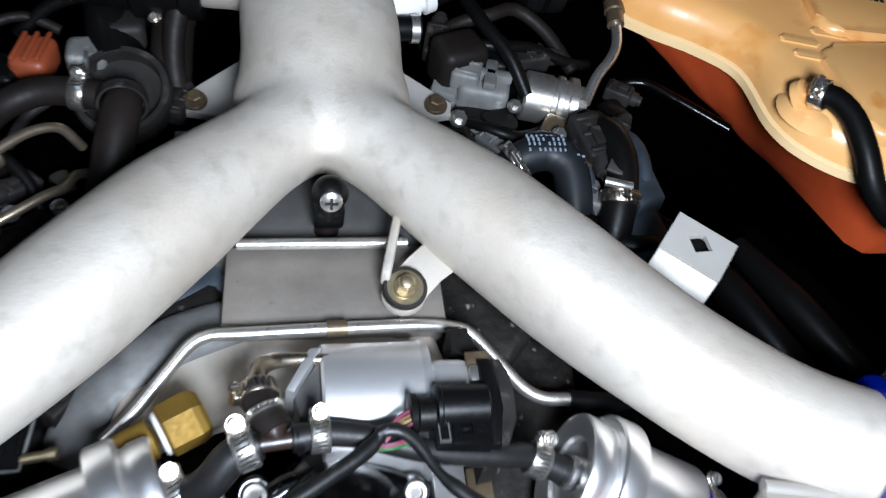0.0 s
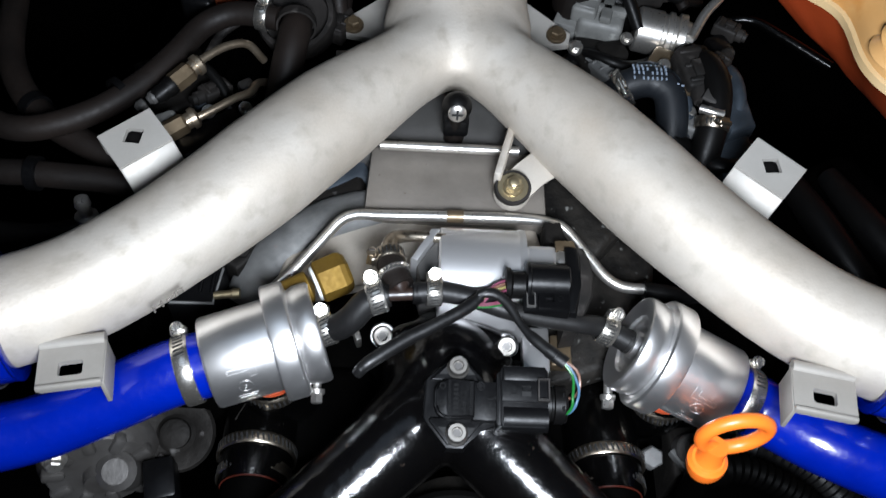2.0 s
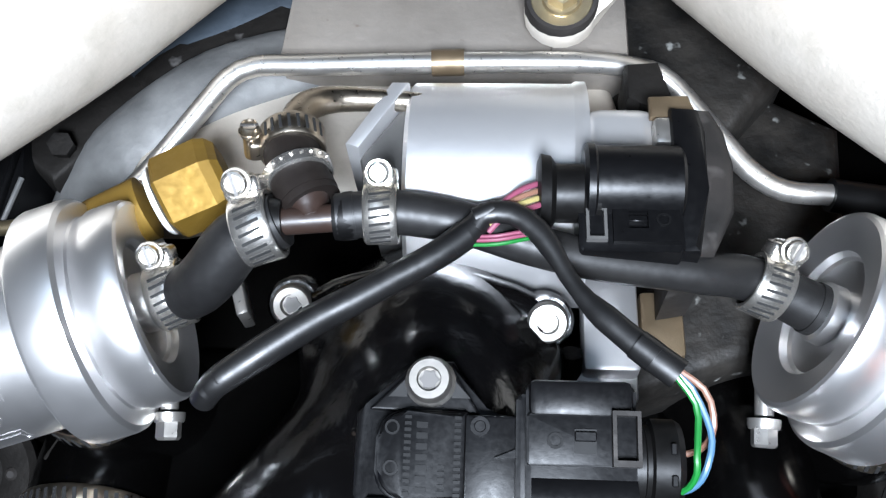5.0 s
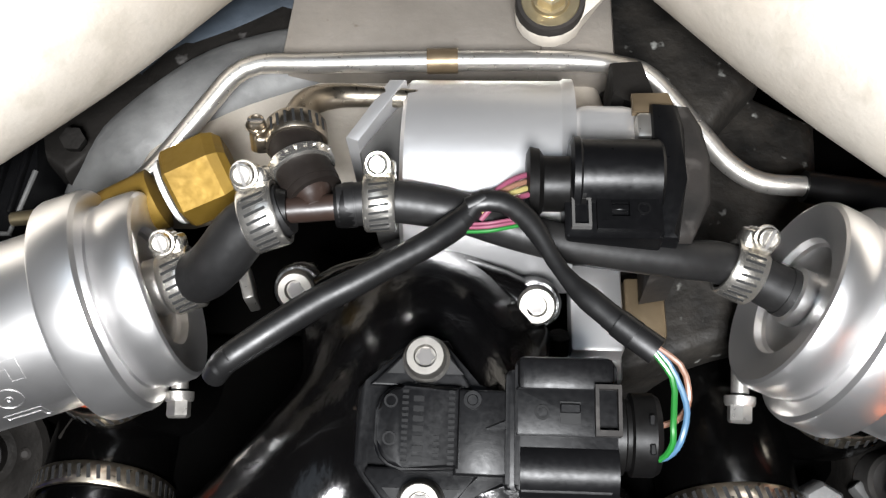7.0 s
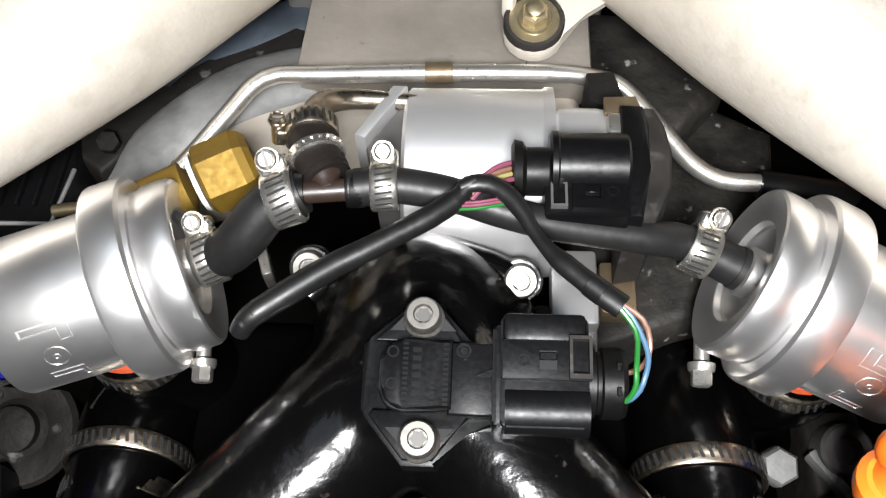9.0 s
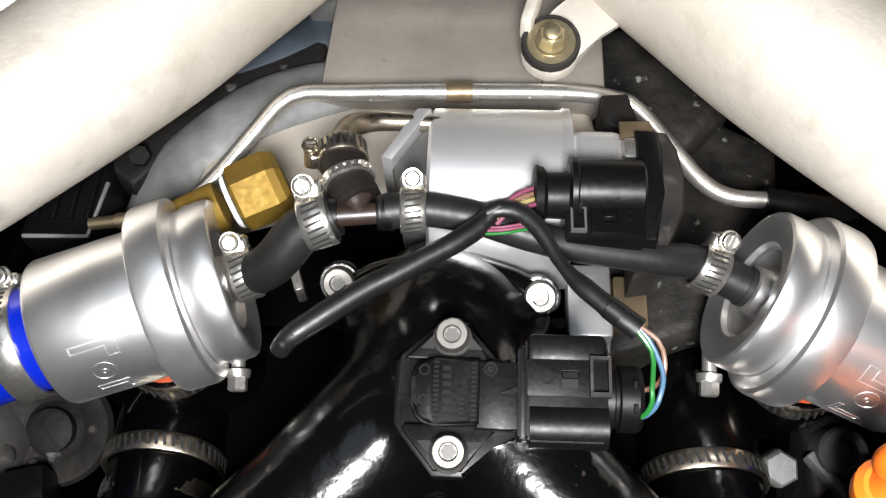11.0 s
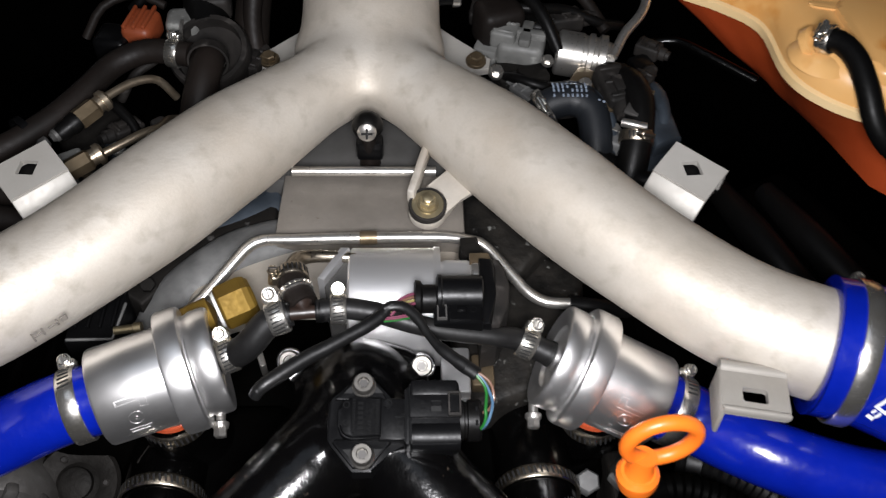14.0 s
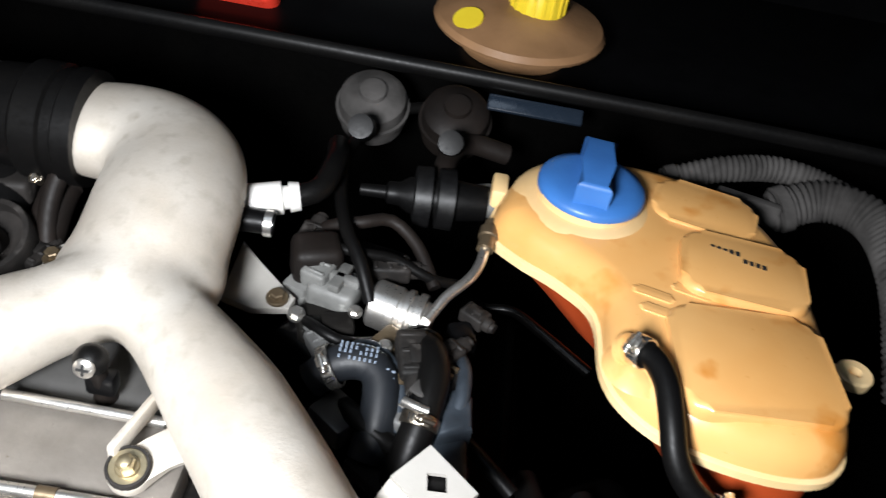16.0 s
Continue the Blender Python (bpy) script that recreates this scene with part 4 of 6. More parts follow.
loom([(-0.0575, 0.1300, 0.8510), (-0.0534, 0.1329, 0.8560), (-0.0466, 0.1380, 0.8570), (-0.0362, 0.1458, 0.8575), (-0.0263, 0.1526, 0.8580), (-0.0162, 0.1584, 0.8585), (-0.0059, 0.1648, 0.8590), (0.0045, 0.1712, 0.8595), (0.0130, 0.1780, 0.8600), (0.0170, 0.1822, 0.8608)],
     [0.0036, 0.0043, 0.0046, 0.0046, 0.0044, 0.0042, 0.0041, 0.0041, 0.0042, 0.0034], "black taped wiring loom lying across the pipes", 1.0)
loom([(0.0150, 0.1790, 0.8615), (0.0178, 0.1832, 0.8625), (0.0255, 0.1832, 0.8630), (0.0325, 0.1784, 0.8625), (0.0378, 0.1708, 0.8615), (0.0410, 0.1648, 0.8610), (0.0460, 0.1576, 0.8610), (0.0530, 0.1506, 0.8610), (0.0608, 0.1438, 0.8608), (0.0690, 0.1378, 0.8600)],
     [0.0028, 0.0034, 0.0034, 0.0034, 0.0026, 0.0025, 0.0038, 0.0038, 0.0042, 0.0042], "black taped wiring loom bending down to the sensor", 0.8)

# ================= black pipe with the pressure sensor =================
bp = thing("black_pipe", (0, 0.12, 0.76), "gloss black painted forked metal pipe with a bolted flange", "pipe")
bm = B()
tube(bm, [(0, 0.175, 0.770), (0, 0.155, 0.792), (0, 0.130, 0.802), (0, 0.105, 0.803)], [0.044, 0.045, 0.040, 0.036], 32)
for s in (-1, 1):
    tube(bm, [(s * 0.005, 0.140, 0.800), (s * 0.030, 0.108, 0.802), (s * 0.068, 0.072, 0.795), (s * 0.115, 0.036, 0.782), (s * 0.175, 0.000, 0.755), (s * 0.24, -0.03, 0.71)], [0.034, 0.029, 0.026, 0.0255, 0.026, 0.026], 28)
    tube(bm, [(s * 0.020, 0.158, 0.802), (s * 0.040, 0.170, 0.808)], [0.018, 0.011], 16)
bb = part("body", bm, SHINY, bp)
r = bb.modifiers.new("weld", "REMESH")
r.mode, r.voxel_size, r.use_smooth_shade = "VOXEL", 0.0028, True
sm = bb.modifiers.new("soften", "SMOOTH")
sm.factor, sm.iterations = 0.6, 14
bm = tube(B(), [(-0.046, 0.166, 0.812), (-0.030, 0.177, 0.817), (0.0, 0.181, 0.820), (0.026, 0.176, 0.818), (0.040, 0.170, 0.813)], 0.0065, 14, flat=0.7)
part("flange_rim", bm, SHINY, bp)
for x, y in ((0.0377, 0.1705), (-0.0450, 0.1745)):
    b = torx_bolt(bp, (x, y, 0.816), (0.05, -0.50, 0.86), 0.0066, 0.0055, BOLTSTEEL)
    part("collar", lathe(B(), [(-0.012, 0.0092), (-0.001, 0.0090), (0.0005, 0.0080), (0.0005, 0)], axes((x, y, 0.816), (0.05, -0.50, 0.86)), 28), SHINY, b)

SM = axes((0.0040, 0.1192, 0.838), (0, -0.19, 1), (1, 0, 0))


def on(x, y, z=0.0):
    return SM @ Matrix.Translation((x, y, z))


sensor = thing("pressure_sensor", (0.01, 0.1175, 0.825), "black plastic pressure sensor bolted to the pipe, with its plug", "sensor")
part("base", prism(B(), [(-0.0205, 0.012), (-0.0205, -0.010), (-0.0185, -0.0135), (-0.0060, -0.0285), (0.0050, -0.0285), (0.0150, -0.0165), (0.0240, -0.0150), (0.0240, 0.0120), (0.0150, 0.0130), (0.0060, 0.0270), (-0.0045, 0.0270), (-0.0180, 0.0145)], on(0, 0, -0.012), 0.014, 0.0012), SENSORBLACK, sensor)
part("ledge", prism(B(), [(-0.0170, -0.0125), (-0.0055, -0.0265), (0.0045, -0.0265), (0.0128, -0.0155), (0.0160, -0.0125), (0.0160, -0.0105), (-0.0160, -0.0105)], on(0, 0, 0.0015), 0.0035, 0.0008), SENSORBLACK, sensor)
part("ledge", prism(B(), [(-0.0165, 0.0128), (0.0140, 0.0120), (0.0050, 0.0255), (-0.0035, 0.0255)], on(0, 0, 0.0015), 0.0035, 0.0008), SENSORBLACK, sensor)
D = [(0.0105, -0.0118), (0.0105, 0.0128)] + [(-0.0060 + 0.0080 * math.cos(radians(90 + 18 * i)), 0.0050 + 0.0080 * math.sin(radians(90 + 18 * i))) for i in range(6)] + [(-0.0060 + 0.0080 * math.cos(radians(180 + 18 * i)), -0.0040 + 0.0080 * math.sin(radians(180 + 18 * i))) for i in range(6)]
D = [(x * 0.94 + 0.0004, y * 0.91) for x, y in D]
top = part("housing", prism(B(), D, on(0, 0, 0.001), 0.0105, 0.0012), SENSORBLACK, sensor)
part("rim", prism(B(), [(x * 1.06 - 0.0003, y * 1.06) for x, y in D], on(0, 0, 0.001), 0.0075, 0.0006), SENSORBLACK, sensor)
part("neck", prism(B(), [(0.009, -0.0125), (0.0245, -0.0125), (0.0245, 0.0115), (0.009, 0.0115)], on(0, 0, 0.001), 0.0085, 0.0008), SENSORBLACK, sensor)
dash, dash_wide = unit_block("mark", (0.0018, 0.0009, 0.0005), MARK), unit_block("mark", (0.0030, 0.0016, 0.0005), MARK)
for x, y0, y1, wide in ((-0.0050, -0.0095, 0.0110, 0), (-0.0012, -0.0085, 0.0085, 1), (0.0040, -0.0090, -0.0010, 0), (0.0082, -0.0095, 0.0110, 0)):
    y = y0
    while y < y1:
        piece("mark", dash_wide if wide else dash, on(x, y, 0.01155), top)
        y += 0.0028 if wide else 0.00165
for y in (0.0075, -0.0030):
    part("moulded_ring", lathe(B(), [(0, 0.0020), (0.0004, 0.0020), (0.0004, 0.0014), (0, 0.0014)], on(-0.0092, y, 0.0114), 16, closed=True), MARK, top)
for y in (0.0205, -0.0205):
    s = 1 if y > 0 else -1
    for x in (-0.0088, 0.0085):
        bm = prism(B(), [(x - 0.0026, y - s * 0.0042), (x + 0.0026, y - s * 0.0042), (x + (0.0018 if x < 0 else -0.0018), y + s * 0.0006)][::s], on(0, 0, 0.0048), 0.0005)
        part("pocket", bm, HOLE, sensor)
    torx_bolt(sensor, SM @ Vector((0, y, 0.006)), SM.to_3x3() @ Vector((0, 0, 1)), 0.0061, 0.0060, BOLTSTEEL)
part("peg", lathe(B(), [(0, 0.0026), (0.0012, 0.0026), (0.0012, 0.0016), (0.0006, 0.0014), (0.0006, 0)], on(0.0140, 0.0085, 0.0094), 16), SENSORBLACK, sensor)
part("arrow", prism(B(), [(0.0180, 0.0005), (0.0240, 0.0030), (0.0240, 0.0005)], on(0, 0, 0.0094), 0.0012), SENSORBLACK, sensor)
plg = part("plug", prism(B(), round_rect(0.0285, 0.0365, 0.002), on(0.0402, 0.0018, -0.008), 0.0215, 0.0012), SENSORBLACK, sensor, "black cable plug")
part("collar", prism(B(), round_rect(0.0055, 0.0330, 0.0015), on(0.0262, 0.0005, -0.008), 0.0200, 0.0012), SENSORBLACK, plg)
part("front_rib", tube(B(), [SM @ Vector((0.0275, -0.0100, 0.0080)), SM @ Vector((0.0545, -0.0100, 0.0080))], 0.0082, 28, flat=0.95), SENSORBLACK, plg)
part("rear_rib", box(B(), on(0.0402, 0.0160, 0.0100), (0.0270, 0.0095, 0.0110), 0.0018), SENSORBLACK, plg)
part("tongue", prism(B(), round_rect(0.0285, 0.0130, 0.0006), on(0.0405, 0.0052, 0.0130), 0.0022, 0.0005), SENSORBLACK, plg)
part("window", prism(B(), [(-0.0028, -0.0031), (0.0028, -0.0031), (0.0028, 0.0031), (-0.0028, 0.0031)], on(0.0412, 0.0050, 0.0152), 0.0004), HOLE, plg)
part("window_bar", box(B(), on(0.0412, 0.0062, 0.0158), (0.0056, 0.0026, 0.0010), 0.0003, 1), SENSORBLACK, plg)
part("emblem", lathe(B(), [(0, 0.0021), (0.0004, 0.0021), (0.0004, 0.0014), (0, 0.0014)], on(0.0335, 0.0050, 0.0152), 16, closed=True), MARK, plg)
part("lock", plate(B(), [(0.0036, 0.0070), (-0.0036, 0.0070), (-0.0036, -0.0070), (0.0036, -0.0070)], [(0.0026, 0.0058), (-0.0026, 0.0058), (-0.0026, -0.0054), (0.0026, -0.0054)], on(0.0515, 0.0058, 0.0130), 0.0050), DUSTY, plg, "worn locking window")
bt = part("boot", lathe(B(), [(0, 0.0112), (0.0040, 0.0116), (0.0046, 0.0104), (0.0058, 0.0104), (0.0064, 0.0120), (0.0125, 0.0120), (0.0142, 0.0110), (0.0145, 0.0090), (0.0110, 0.0085), (0.0110, 0)], on(0.0530, 0.0008, 0.0012) @ Matrix.Rotation(radians(90), 4, "Y"), 32), RUBBER, plg, "round ribbed rubber boot", sharp=25)
for k in range(2):
    part("tab", box(B(), on(0.0640, 0.004 - k * 0.008, 0.0128), (0.0016, 0.0030, 0.0010), 0.0003, 1), MARK, bt)
for pts, mat, lab in (
        ([(0.0670, 0.1392, 0.8600), (0.0732, 0.1312, 0.8570), (0.0734, 0.1241, 0.8560), (0.0726, 0.1177, 0.8560), (0.0728, 0.1142, 0.8535), (0.0716, 0.1118, 0.8490), (0.0690, 0.1108, 0.8440)], W_GREEN, "bright green wire into the sensor plug"),
        ([(0.0670, 0.1396, 0.8600), (0.0722, 0.1352, 0.8580), (0.0759, 0.1275, 0.8560), (0.0769, 0.1220, 0.8550), (0.0757, 0.1166, 0.8540), (0.0743, 0.1132, 0.8512), (0.0720, 0.1115, 0.8475), (0.0690, 0.1112, 0.8440)], W_BLUE, "pale blue wire into the sensor plug"),
        ([(0.0670, 0.1402, 0.8605), (0.0755, 0.1350, 0.8575), (0.0776, 0.1287, 0.8560), (0.0774, 0.1240, 0.8530), (0.0750, 0.1215, 0.8480), (0.0700, 0.1205, 0.8460)], W_BROWN, "copper brown wire into the sensor plug")):
    wire(pts, mat, lab, 0.0009)

# bracket stack seen under the plugs
bs = thing("metal_bracket", (0.07, 0.17, 0.76), "stack of bright and tarnished metal bracket plates", "bracket")
part("plate", box(B(), Matrix.Translation((0.0600, 0.176, 0.797)), (0.019, 0.034, 0.012), 0.002), MOTOR, bs)
part("plate", box(B(), Matrix.Translation((0.0590, 0.160, 0.790)), (0.021, 0.018, 0.010), 0.002), MOTOR, bs)
part("plate", box(B(), Matrix.Translation((0.0780, 0.178, 0.794)), (0.015, 0.024, 0.010), 0.002), TAN_METAL, bs, "tarnished brown plate")
part("post", tube(B(), [(0.047, 0.150, 0.775), (0.047, 0.166, 0.800)], 0.004, 12), GRIME, bs)

# ================= coolant tank =================
SEAT = Vector((0.002, 0.014, -0.016))
tank = thing("coolant_tank", (0.40, 0.43, 0.74), "aged amber plastic coolant tank half full of red coolant", "coolant tank")
OUT = [(0.238, 0.548), (0.252, 0.605), (0.295, 0.645), (0.350, 0.655), (0.395, 0.650), (0.440, 0.630), (0.478, 0.590), (0.496, 0.530), (0.500, 0.460), (0.500, 0.390), (0.482, 0.354), (0.440, 0.345), (0.383, 0.356), (0.347, 0.380), (0.330, 0.412), (0.325, 0.468), (0.297, 0.498), (0.262, 0.520)]


def loop(points, n=5):
    k = len(points)
    out = []
    for i in range(k):
        a, b, c, d = (Vector((*points[(i + j) % k], 0)) for j in (-1, 0, 1, 2))
        for q in range(n):
            t = q / n
            p = 0.5 * (2 * b + (c - a) * t + (2 * a - 5 * b + 4 * c - d) * t * t + (3 * b - a - 3 * c + d) * t ** 3)
            out.append((p.x, p.y))
    return out


RIM = loop(OUT)


def shrink(by):
    """The rim moved inwards by a length along its own normals."""
    n = len(RIM)
    out = []
    for i, (x, y) in enumerate(RIM):
        (ax, ay), (bx, by_) = RIM[i - 2], RIM[(i + 2) % n]
        d = Vector((bx - ax, by_ - ay)).normalized()
        out.append((x - d.y * by, y + d.x * by))
    return out


def shell(levels, mat, name, parent, label, closed_top=True):
    bm = B()
    rings = [[bm.verts.new((x, y, z)) for x, y in shrink(inset)] for z, inset in levels]
    n = len(RIM)
    for a, b in zip(rings, rings[1:]):
        for i in range(n):
            bm.faces.new((a[i], a[(i + 1) % n], b[(i + 1) % n], b[i]))
    bm.faces.new(rings[0][::-1])
    if closed_top:
        bm.faces.new(rings[-1])
    bmesh.ops.triangulate(bm, faces=[f for f in bm.faces if len(f.verts) > 4])
    return part(name, bm, mat, parent, label)


SIGN = -1.0
FOOT = [(0.424, 0.353), (0.401, 0.414), (0.367, 0.490), (0.332, 0.606), (0.360, 0.630), (0.440, 0.610), (0.478, 0.550), (0.496, 0.450), (0.501, 0.375), (0.470, 0.356)]


def footprint(p, mid=Vector((0.42, 0.49))):
    """Where the line from the middle towards p leaves the tank's narrower foot."""
    d = Vector(p) - mid
    best = 1.0
    for i, a in enumerate(FOOT):
        a, e = Vector(a) - mid, Vector(FOOT[(i + 1) % len(FOOT)]) - Vector(a)
        cross = d.x * e.y - d.y * e.x
        if abs(cross) > 1e-9:
            k, u = (a.x * e.y - a.y * e.x) / cross, (a.x * d.y - a.y * d.x) / cross
            if k > 0 and 0 <= u <= 1:
                best = min(best, k)
    return mid + d * best


bm = B()
rim, low = [Vector(p) for p in shrink(SIGN * 0.010)], [footprint(p) for p in shrink(SIGN * 0.010)]
rings = [[bm.verts.new((*a.lerp(b, k), z)) for a, b in zip(rim, low)] for k, z in ((0, 0.856), (0.10, 0.848), (0.40, 0.824), (0.70, 0.797), (0.94, 0.780), (1.0, 0.777), (1.06, 0.774))]
for a, b in zip(rings, rings[1:]):
    for i in range(len(rim)):
        bm.faces.new((a[i], a[(i + 1) % len(rim)], b[(i + 1) % len(rim)], b[i]))
bmesh.ops.triangulate(bm, faces=[bm.faces.new(rings[-1]), bm.faces.new(rings[0][::-1])])
bmesh.ops.recalc_face_normals(bm, faces=bm.faces[:])
part("lower_half", bm, COOLANT, tank, "lower half glowing red with coolant")
shell([(0.853, SIGN * 0.003), (0.855, SIGN * -0.001), (0.862, SIGN * -0.001), (0.864, SIGN * 0.003)], PALE, "seam_flange", tank, "pale welded seam")
upper = shell([(0.864, SIGN * 0.002), (0.874, SIGN * 0.003), (0.884, SIGN * 0.008), (0.890, SIGN * 0.015), (0.893, SIGN * 0.024)], AMBER, "upper_half", tank, "amber upper half with moulded steps")
# moulded terraces on the top
for (cx, cy, w, h, rot, z, hh) in ((0.428, 0.415, 0.115, 0.100, 4, 0.886, 0.012), (0.434, 0.510, 0.098, 0.076, -6, 0.886, 0.015), (0.415, 0.590, 0.088, 0.062, -14, 0.886, 0.010)):
    part("terrace", prism(B(), round_rect(w, h, 0.018), Matrix.Translation((cx, cy, z)) @ Matrix.Rotation(radians(rot), 4, "Z"), hh, 0.006, 4), AMBER, tank)
for cx, cy in ((0.362, 0.470), (0.366, 0.452), (0.392, 0.480)):
    part("rib", prism(B(), round_rect(0.032, 0.009, 0.0035), Matrix.Translation((cx, cy, 0.889)) @ Matrix.Rotation(radians(-14), 4, "Z"), 0.0055, 0.0025, 3), AMBER, tank)
part("nipple_boss", lathe(B(), [(0, 0.026), (0.006, 0.020), (0.008, 0.013), (0.0085, 0)], Matrix.Translation((0.350, 0.404, 0.880)), 28), AMBER, tank)
part("filler_neck", lathe(B(), [(0, 0.062), (0.006, 0.058), (0.011, 0.048), (0.012, 0.042), (0.018, 0.042)], Matrix.Translation((0.313, 0.575, 0.884)), 40), HAZE, tank, "pale hazy filler neck")
capm = Matrix.Translation((0.315, 0.578, 0.899))
tcap = part("cap", lathe(B(), [(0, 0.0425), (0.002, 0.0450), (0.006, 0.0450), (0.009, 0.043), (0.012, 0.034), (0.013, 0.015), (0.013, 0)], capm, 44), CAPBLUE, tank, "round blue screw cap")
gm = capm @ Matrix.Rotation(radians(-6), 4, "Z")
part("grip", prism(B(), [(-0.014, -0.036), (0.014, -0.036), (0.010, 0.0), (0.014, 0.038), (-0.014, 0.038), (-0.010, 0.0)], gm @ Matrix.Translation((0, 0, 0.008)), 0.022, 0.004, 3), CAPBLUE, tcap)
lug = part("lug", lathe(B(), [(-0.005, 0.0135), (0.003, 0.0140), (0.0045, 0.0125), (0.0045, 0.0055), (-0.002, 0.0050), (-0.002, 0)], Matrix.Translation((0.526, 0.460, 0.858)), 28), PALE, tank, "pale round mounting lug")
part("web", box(B(), Matrix.Translation((0.508, 0.460, 0.857)), (0.024, 0.018, 0.006), 0.0015), PALE, lug)
part("corner_tab", box(B(), Matrix.Translation((0.243, 0.600, 0.862)), (0.014, 0.030, 0.030), 0.003), PALE, tank)
nz = thing("tank_hose", (0.36, 0.37, 0.84), "black rubber overflow hose clipped to the tank nipple", "hose")
part("hose", tube(B(), [(0.344, 0.404, 0.898), (0.353, 0.395, 0.902), (0.361, 0.377, 0.900), (0.366, 0.354, 0.890), (0.371, 0.337, 0.876), (0.383, 0.326, 0.862), (0.402, 0.320, 0.850), (0.424, 0.314, 0.836), (0.44, 0.30, 0.81)], 0.0086, 20), RUBBER, nz)
part("nipple", lathe(B(), [(0.0, 0.012), (0.006, 0.012), (0.008, 0.008), (0.016, 0.008)], axes((0.338, 0.411, 0.888), (0.5, -0.4, 0.7)), 24), AMBER, nz)
worm_clamp(SEAT + Vector((0.3465, 0.4015, 0.8995)), (0.6, -0.7, 0.3), (-0.5, -0.2, 0.8), 0.0100, 0.010, label="bright spring clamp on the tank hose", arc=(40, 60))
worm_clamp(SEAT + Vector((0.402, 0.320, 0.850)), (0.80, -0.25, -0.5), (0.3, 0.2, 0.9), 0.0100, 0.010, label="bright clamp low on the tank hose", arc=(40, 60))
hose("coolant_hose", [(0.430, 0.318, 0.838), (0.46, 0.295, 0.81), (0.47, 0.25, 0.75), (0.47, 0.20, 0.68)], 0.014, OLDRUBBER, "black coolant hose below the tank")
worm_clamp((0.445, 0.307, 0.825), (0.6, -0.5, -0.6), (0.3, 0.2, 0.9), 0.0145, 0.011, label="bright clamp on the coolant hose", arc=(40, 60))
bm = B()
for i in range(9):
    box(bm, Matrix.Translation((0.412 + i * 0.0048, 0.532 - i * 0.0012 - (0.007 if i > 4 else 0), 0.9013)) @ Matrix.Rotation(radians(-8), 4, "Z"), (0.0034, 0.0022 if i < 3 else 0.0048, 0.0006))
part("stamped_marks", bm, HOLE, tank, "short dark stamped marks")
# the tank sits on its bracket, a little lower and further back than its hose ends were drawn
for ob in (tank, nz):
    ob.location += SEAT

# ================= washer bottle, pumps and hoses at the bulkhead =================
wb = thing("washer_bottle", (0.245, 0.87, 0.856), "tan washer bottle top with a yellow cap", "bottle")
part("bottle", lathe(B(), [(0, 0.060), (0.022, 0.062), (0.026, 0.092), (0.030, 0.094), (0.036, 0.090), (0.044, 0.064), (0.050, 0.042), (0.052, 0.030)], Matrix.Translation((0.245, 0.880, 0.856)), 40), TAN, wb)
ycap = part("cap", lathe(B(), [(0, 0.030), (0.028, 0.029), (0.032, 0.026), (0.033, 0)], Matrix.Translation((0.260, 0.880, 0.906)), 28), YELLOW, wb, "ribbed yellow cap")
rib = unit_block("rib", (0.002, 0.004, 0.026), YELLOW, 0.0006)
for i in range(18):
    a = 2 * math.pi * i / 18
    piece("rib", rib, Matrix.Translation((0.260 + 0.0300 * math.cos(a), 0.880 + 0.0300 * math.sin(a), 0.920)) @ Matrix.Rotation(a, 4, "Z"), ycap)
part("sticker", lathe(B(), [(0, 0.016), (0.002, 0.016), (0.002, 0)], axes((0.190, 0.838, 0.8985), (-0.28, -0.35, 1)), 24), YELLOW, wb, "round yellow sticker")
tagged(part("reflector", prism(B(), round_rect(0.090, 0.05, 0.014), Matrix.Translation((-0.062, 0.888, 0.866)) @ Matrix.Rotation(radians(40), 4, "X"), 0.026, 0.006), RED), "red plastic block on the scuttle", "reflector")
bm = B()
for i in range(16):
    for j, w in enumerate((0.009, 0.006)):
        if (i * 7 + j * 3) % 5:
            box(bm, Matrix.Translation((-0.155 + i * 0.011, 0.7605 + j * 0.012, 0.8745 - j * 0.003)), (w, 0.0035, 0.0006))
tagged(part("pale_lettering", bm, MARK), "two rows of worn pale bars on the scuttle edge", "label", kind="stuff")

for x, mat, lab in ((0.100, DUSTGREY, "grey dusty round vacuum canister by the bulkhead"), (0.180, OLDRUBBER, "dark round vacuum canister by the bulkhead")):
    c = thing("canister", (x + 0.016, 0.71, 0.83), lab, "canister", "canisters")
    m = axes((x + 0.016, 0.722, 0.832), (0, -0.45, 1)) @ Matrix.Diagonal((0.82, 0.82, 0.82, 1))
    part("body", lathe(B(), [(0, 0.038), (0.030, 0.040), (0.045, 0.038), (0.052, 0.030), (0.054, 0.016), (0.060, 0.015), (0.061, 0)], m, 32), mat, c)
    part("rim", lathe(B(), [(0.024, 0.040), (0.024, 0.043), (0.030, 0.043), (0.030, 0.040)], m, 32, closed=True), mat, c)
    part("stub", lathe(B(), [(0.055, 0.012), (0.085, 0.011), (0.086, 0)], axes((x + 0.016, 0.705, 0.826), (0, -0.75, 0.55)), 20), RUBBER, c)
hose("black_cable", [(0.158, 0.478, 0.822), (0.144, 0.500, 0.842), (0.126, 0.530, 0.850), (0.112, 0.581, 0.851), (0.109, 0.635, 0.851), (0.120, 0.684, 0.851), (0.142, 0.715, 0.851), (0.173, 0.735, 0.850)], 0.0055, RUBBER, "thick black cable curving to the bulkhead", "cable")
rg = thing("rubber_boot", (0.18, 0.57, 0.80), "ribbed black rubber boot lying between hoses", "boot")
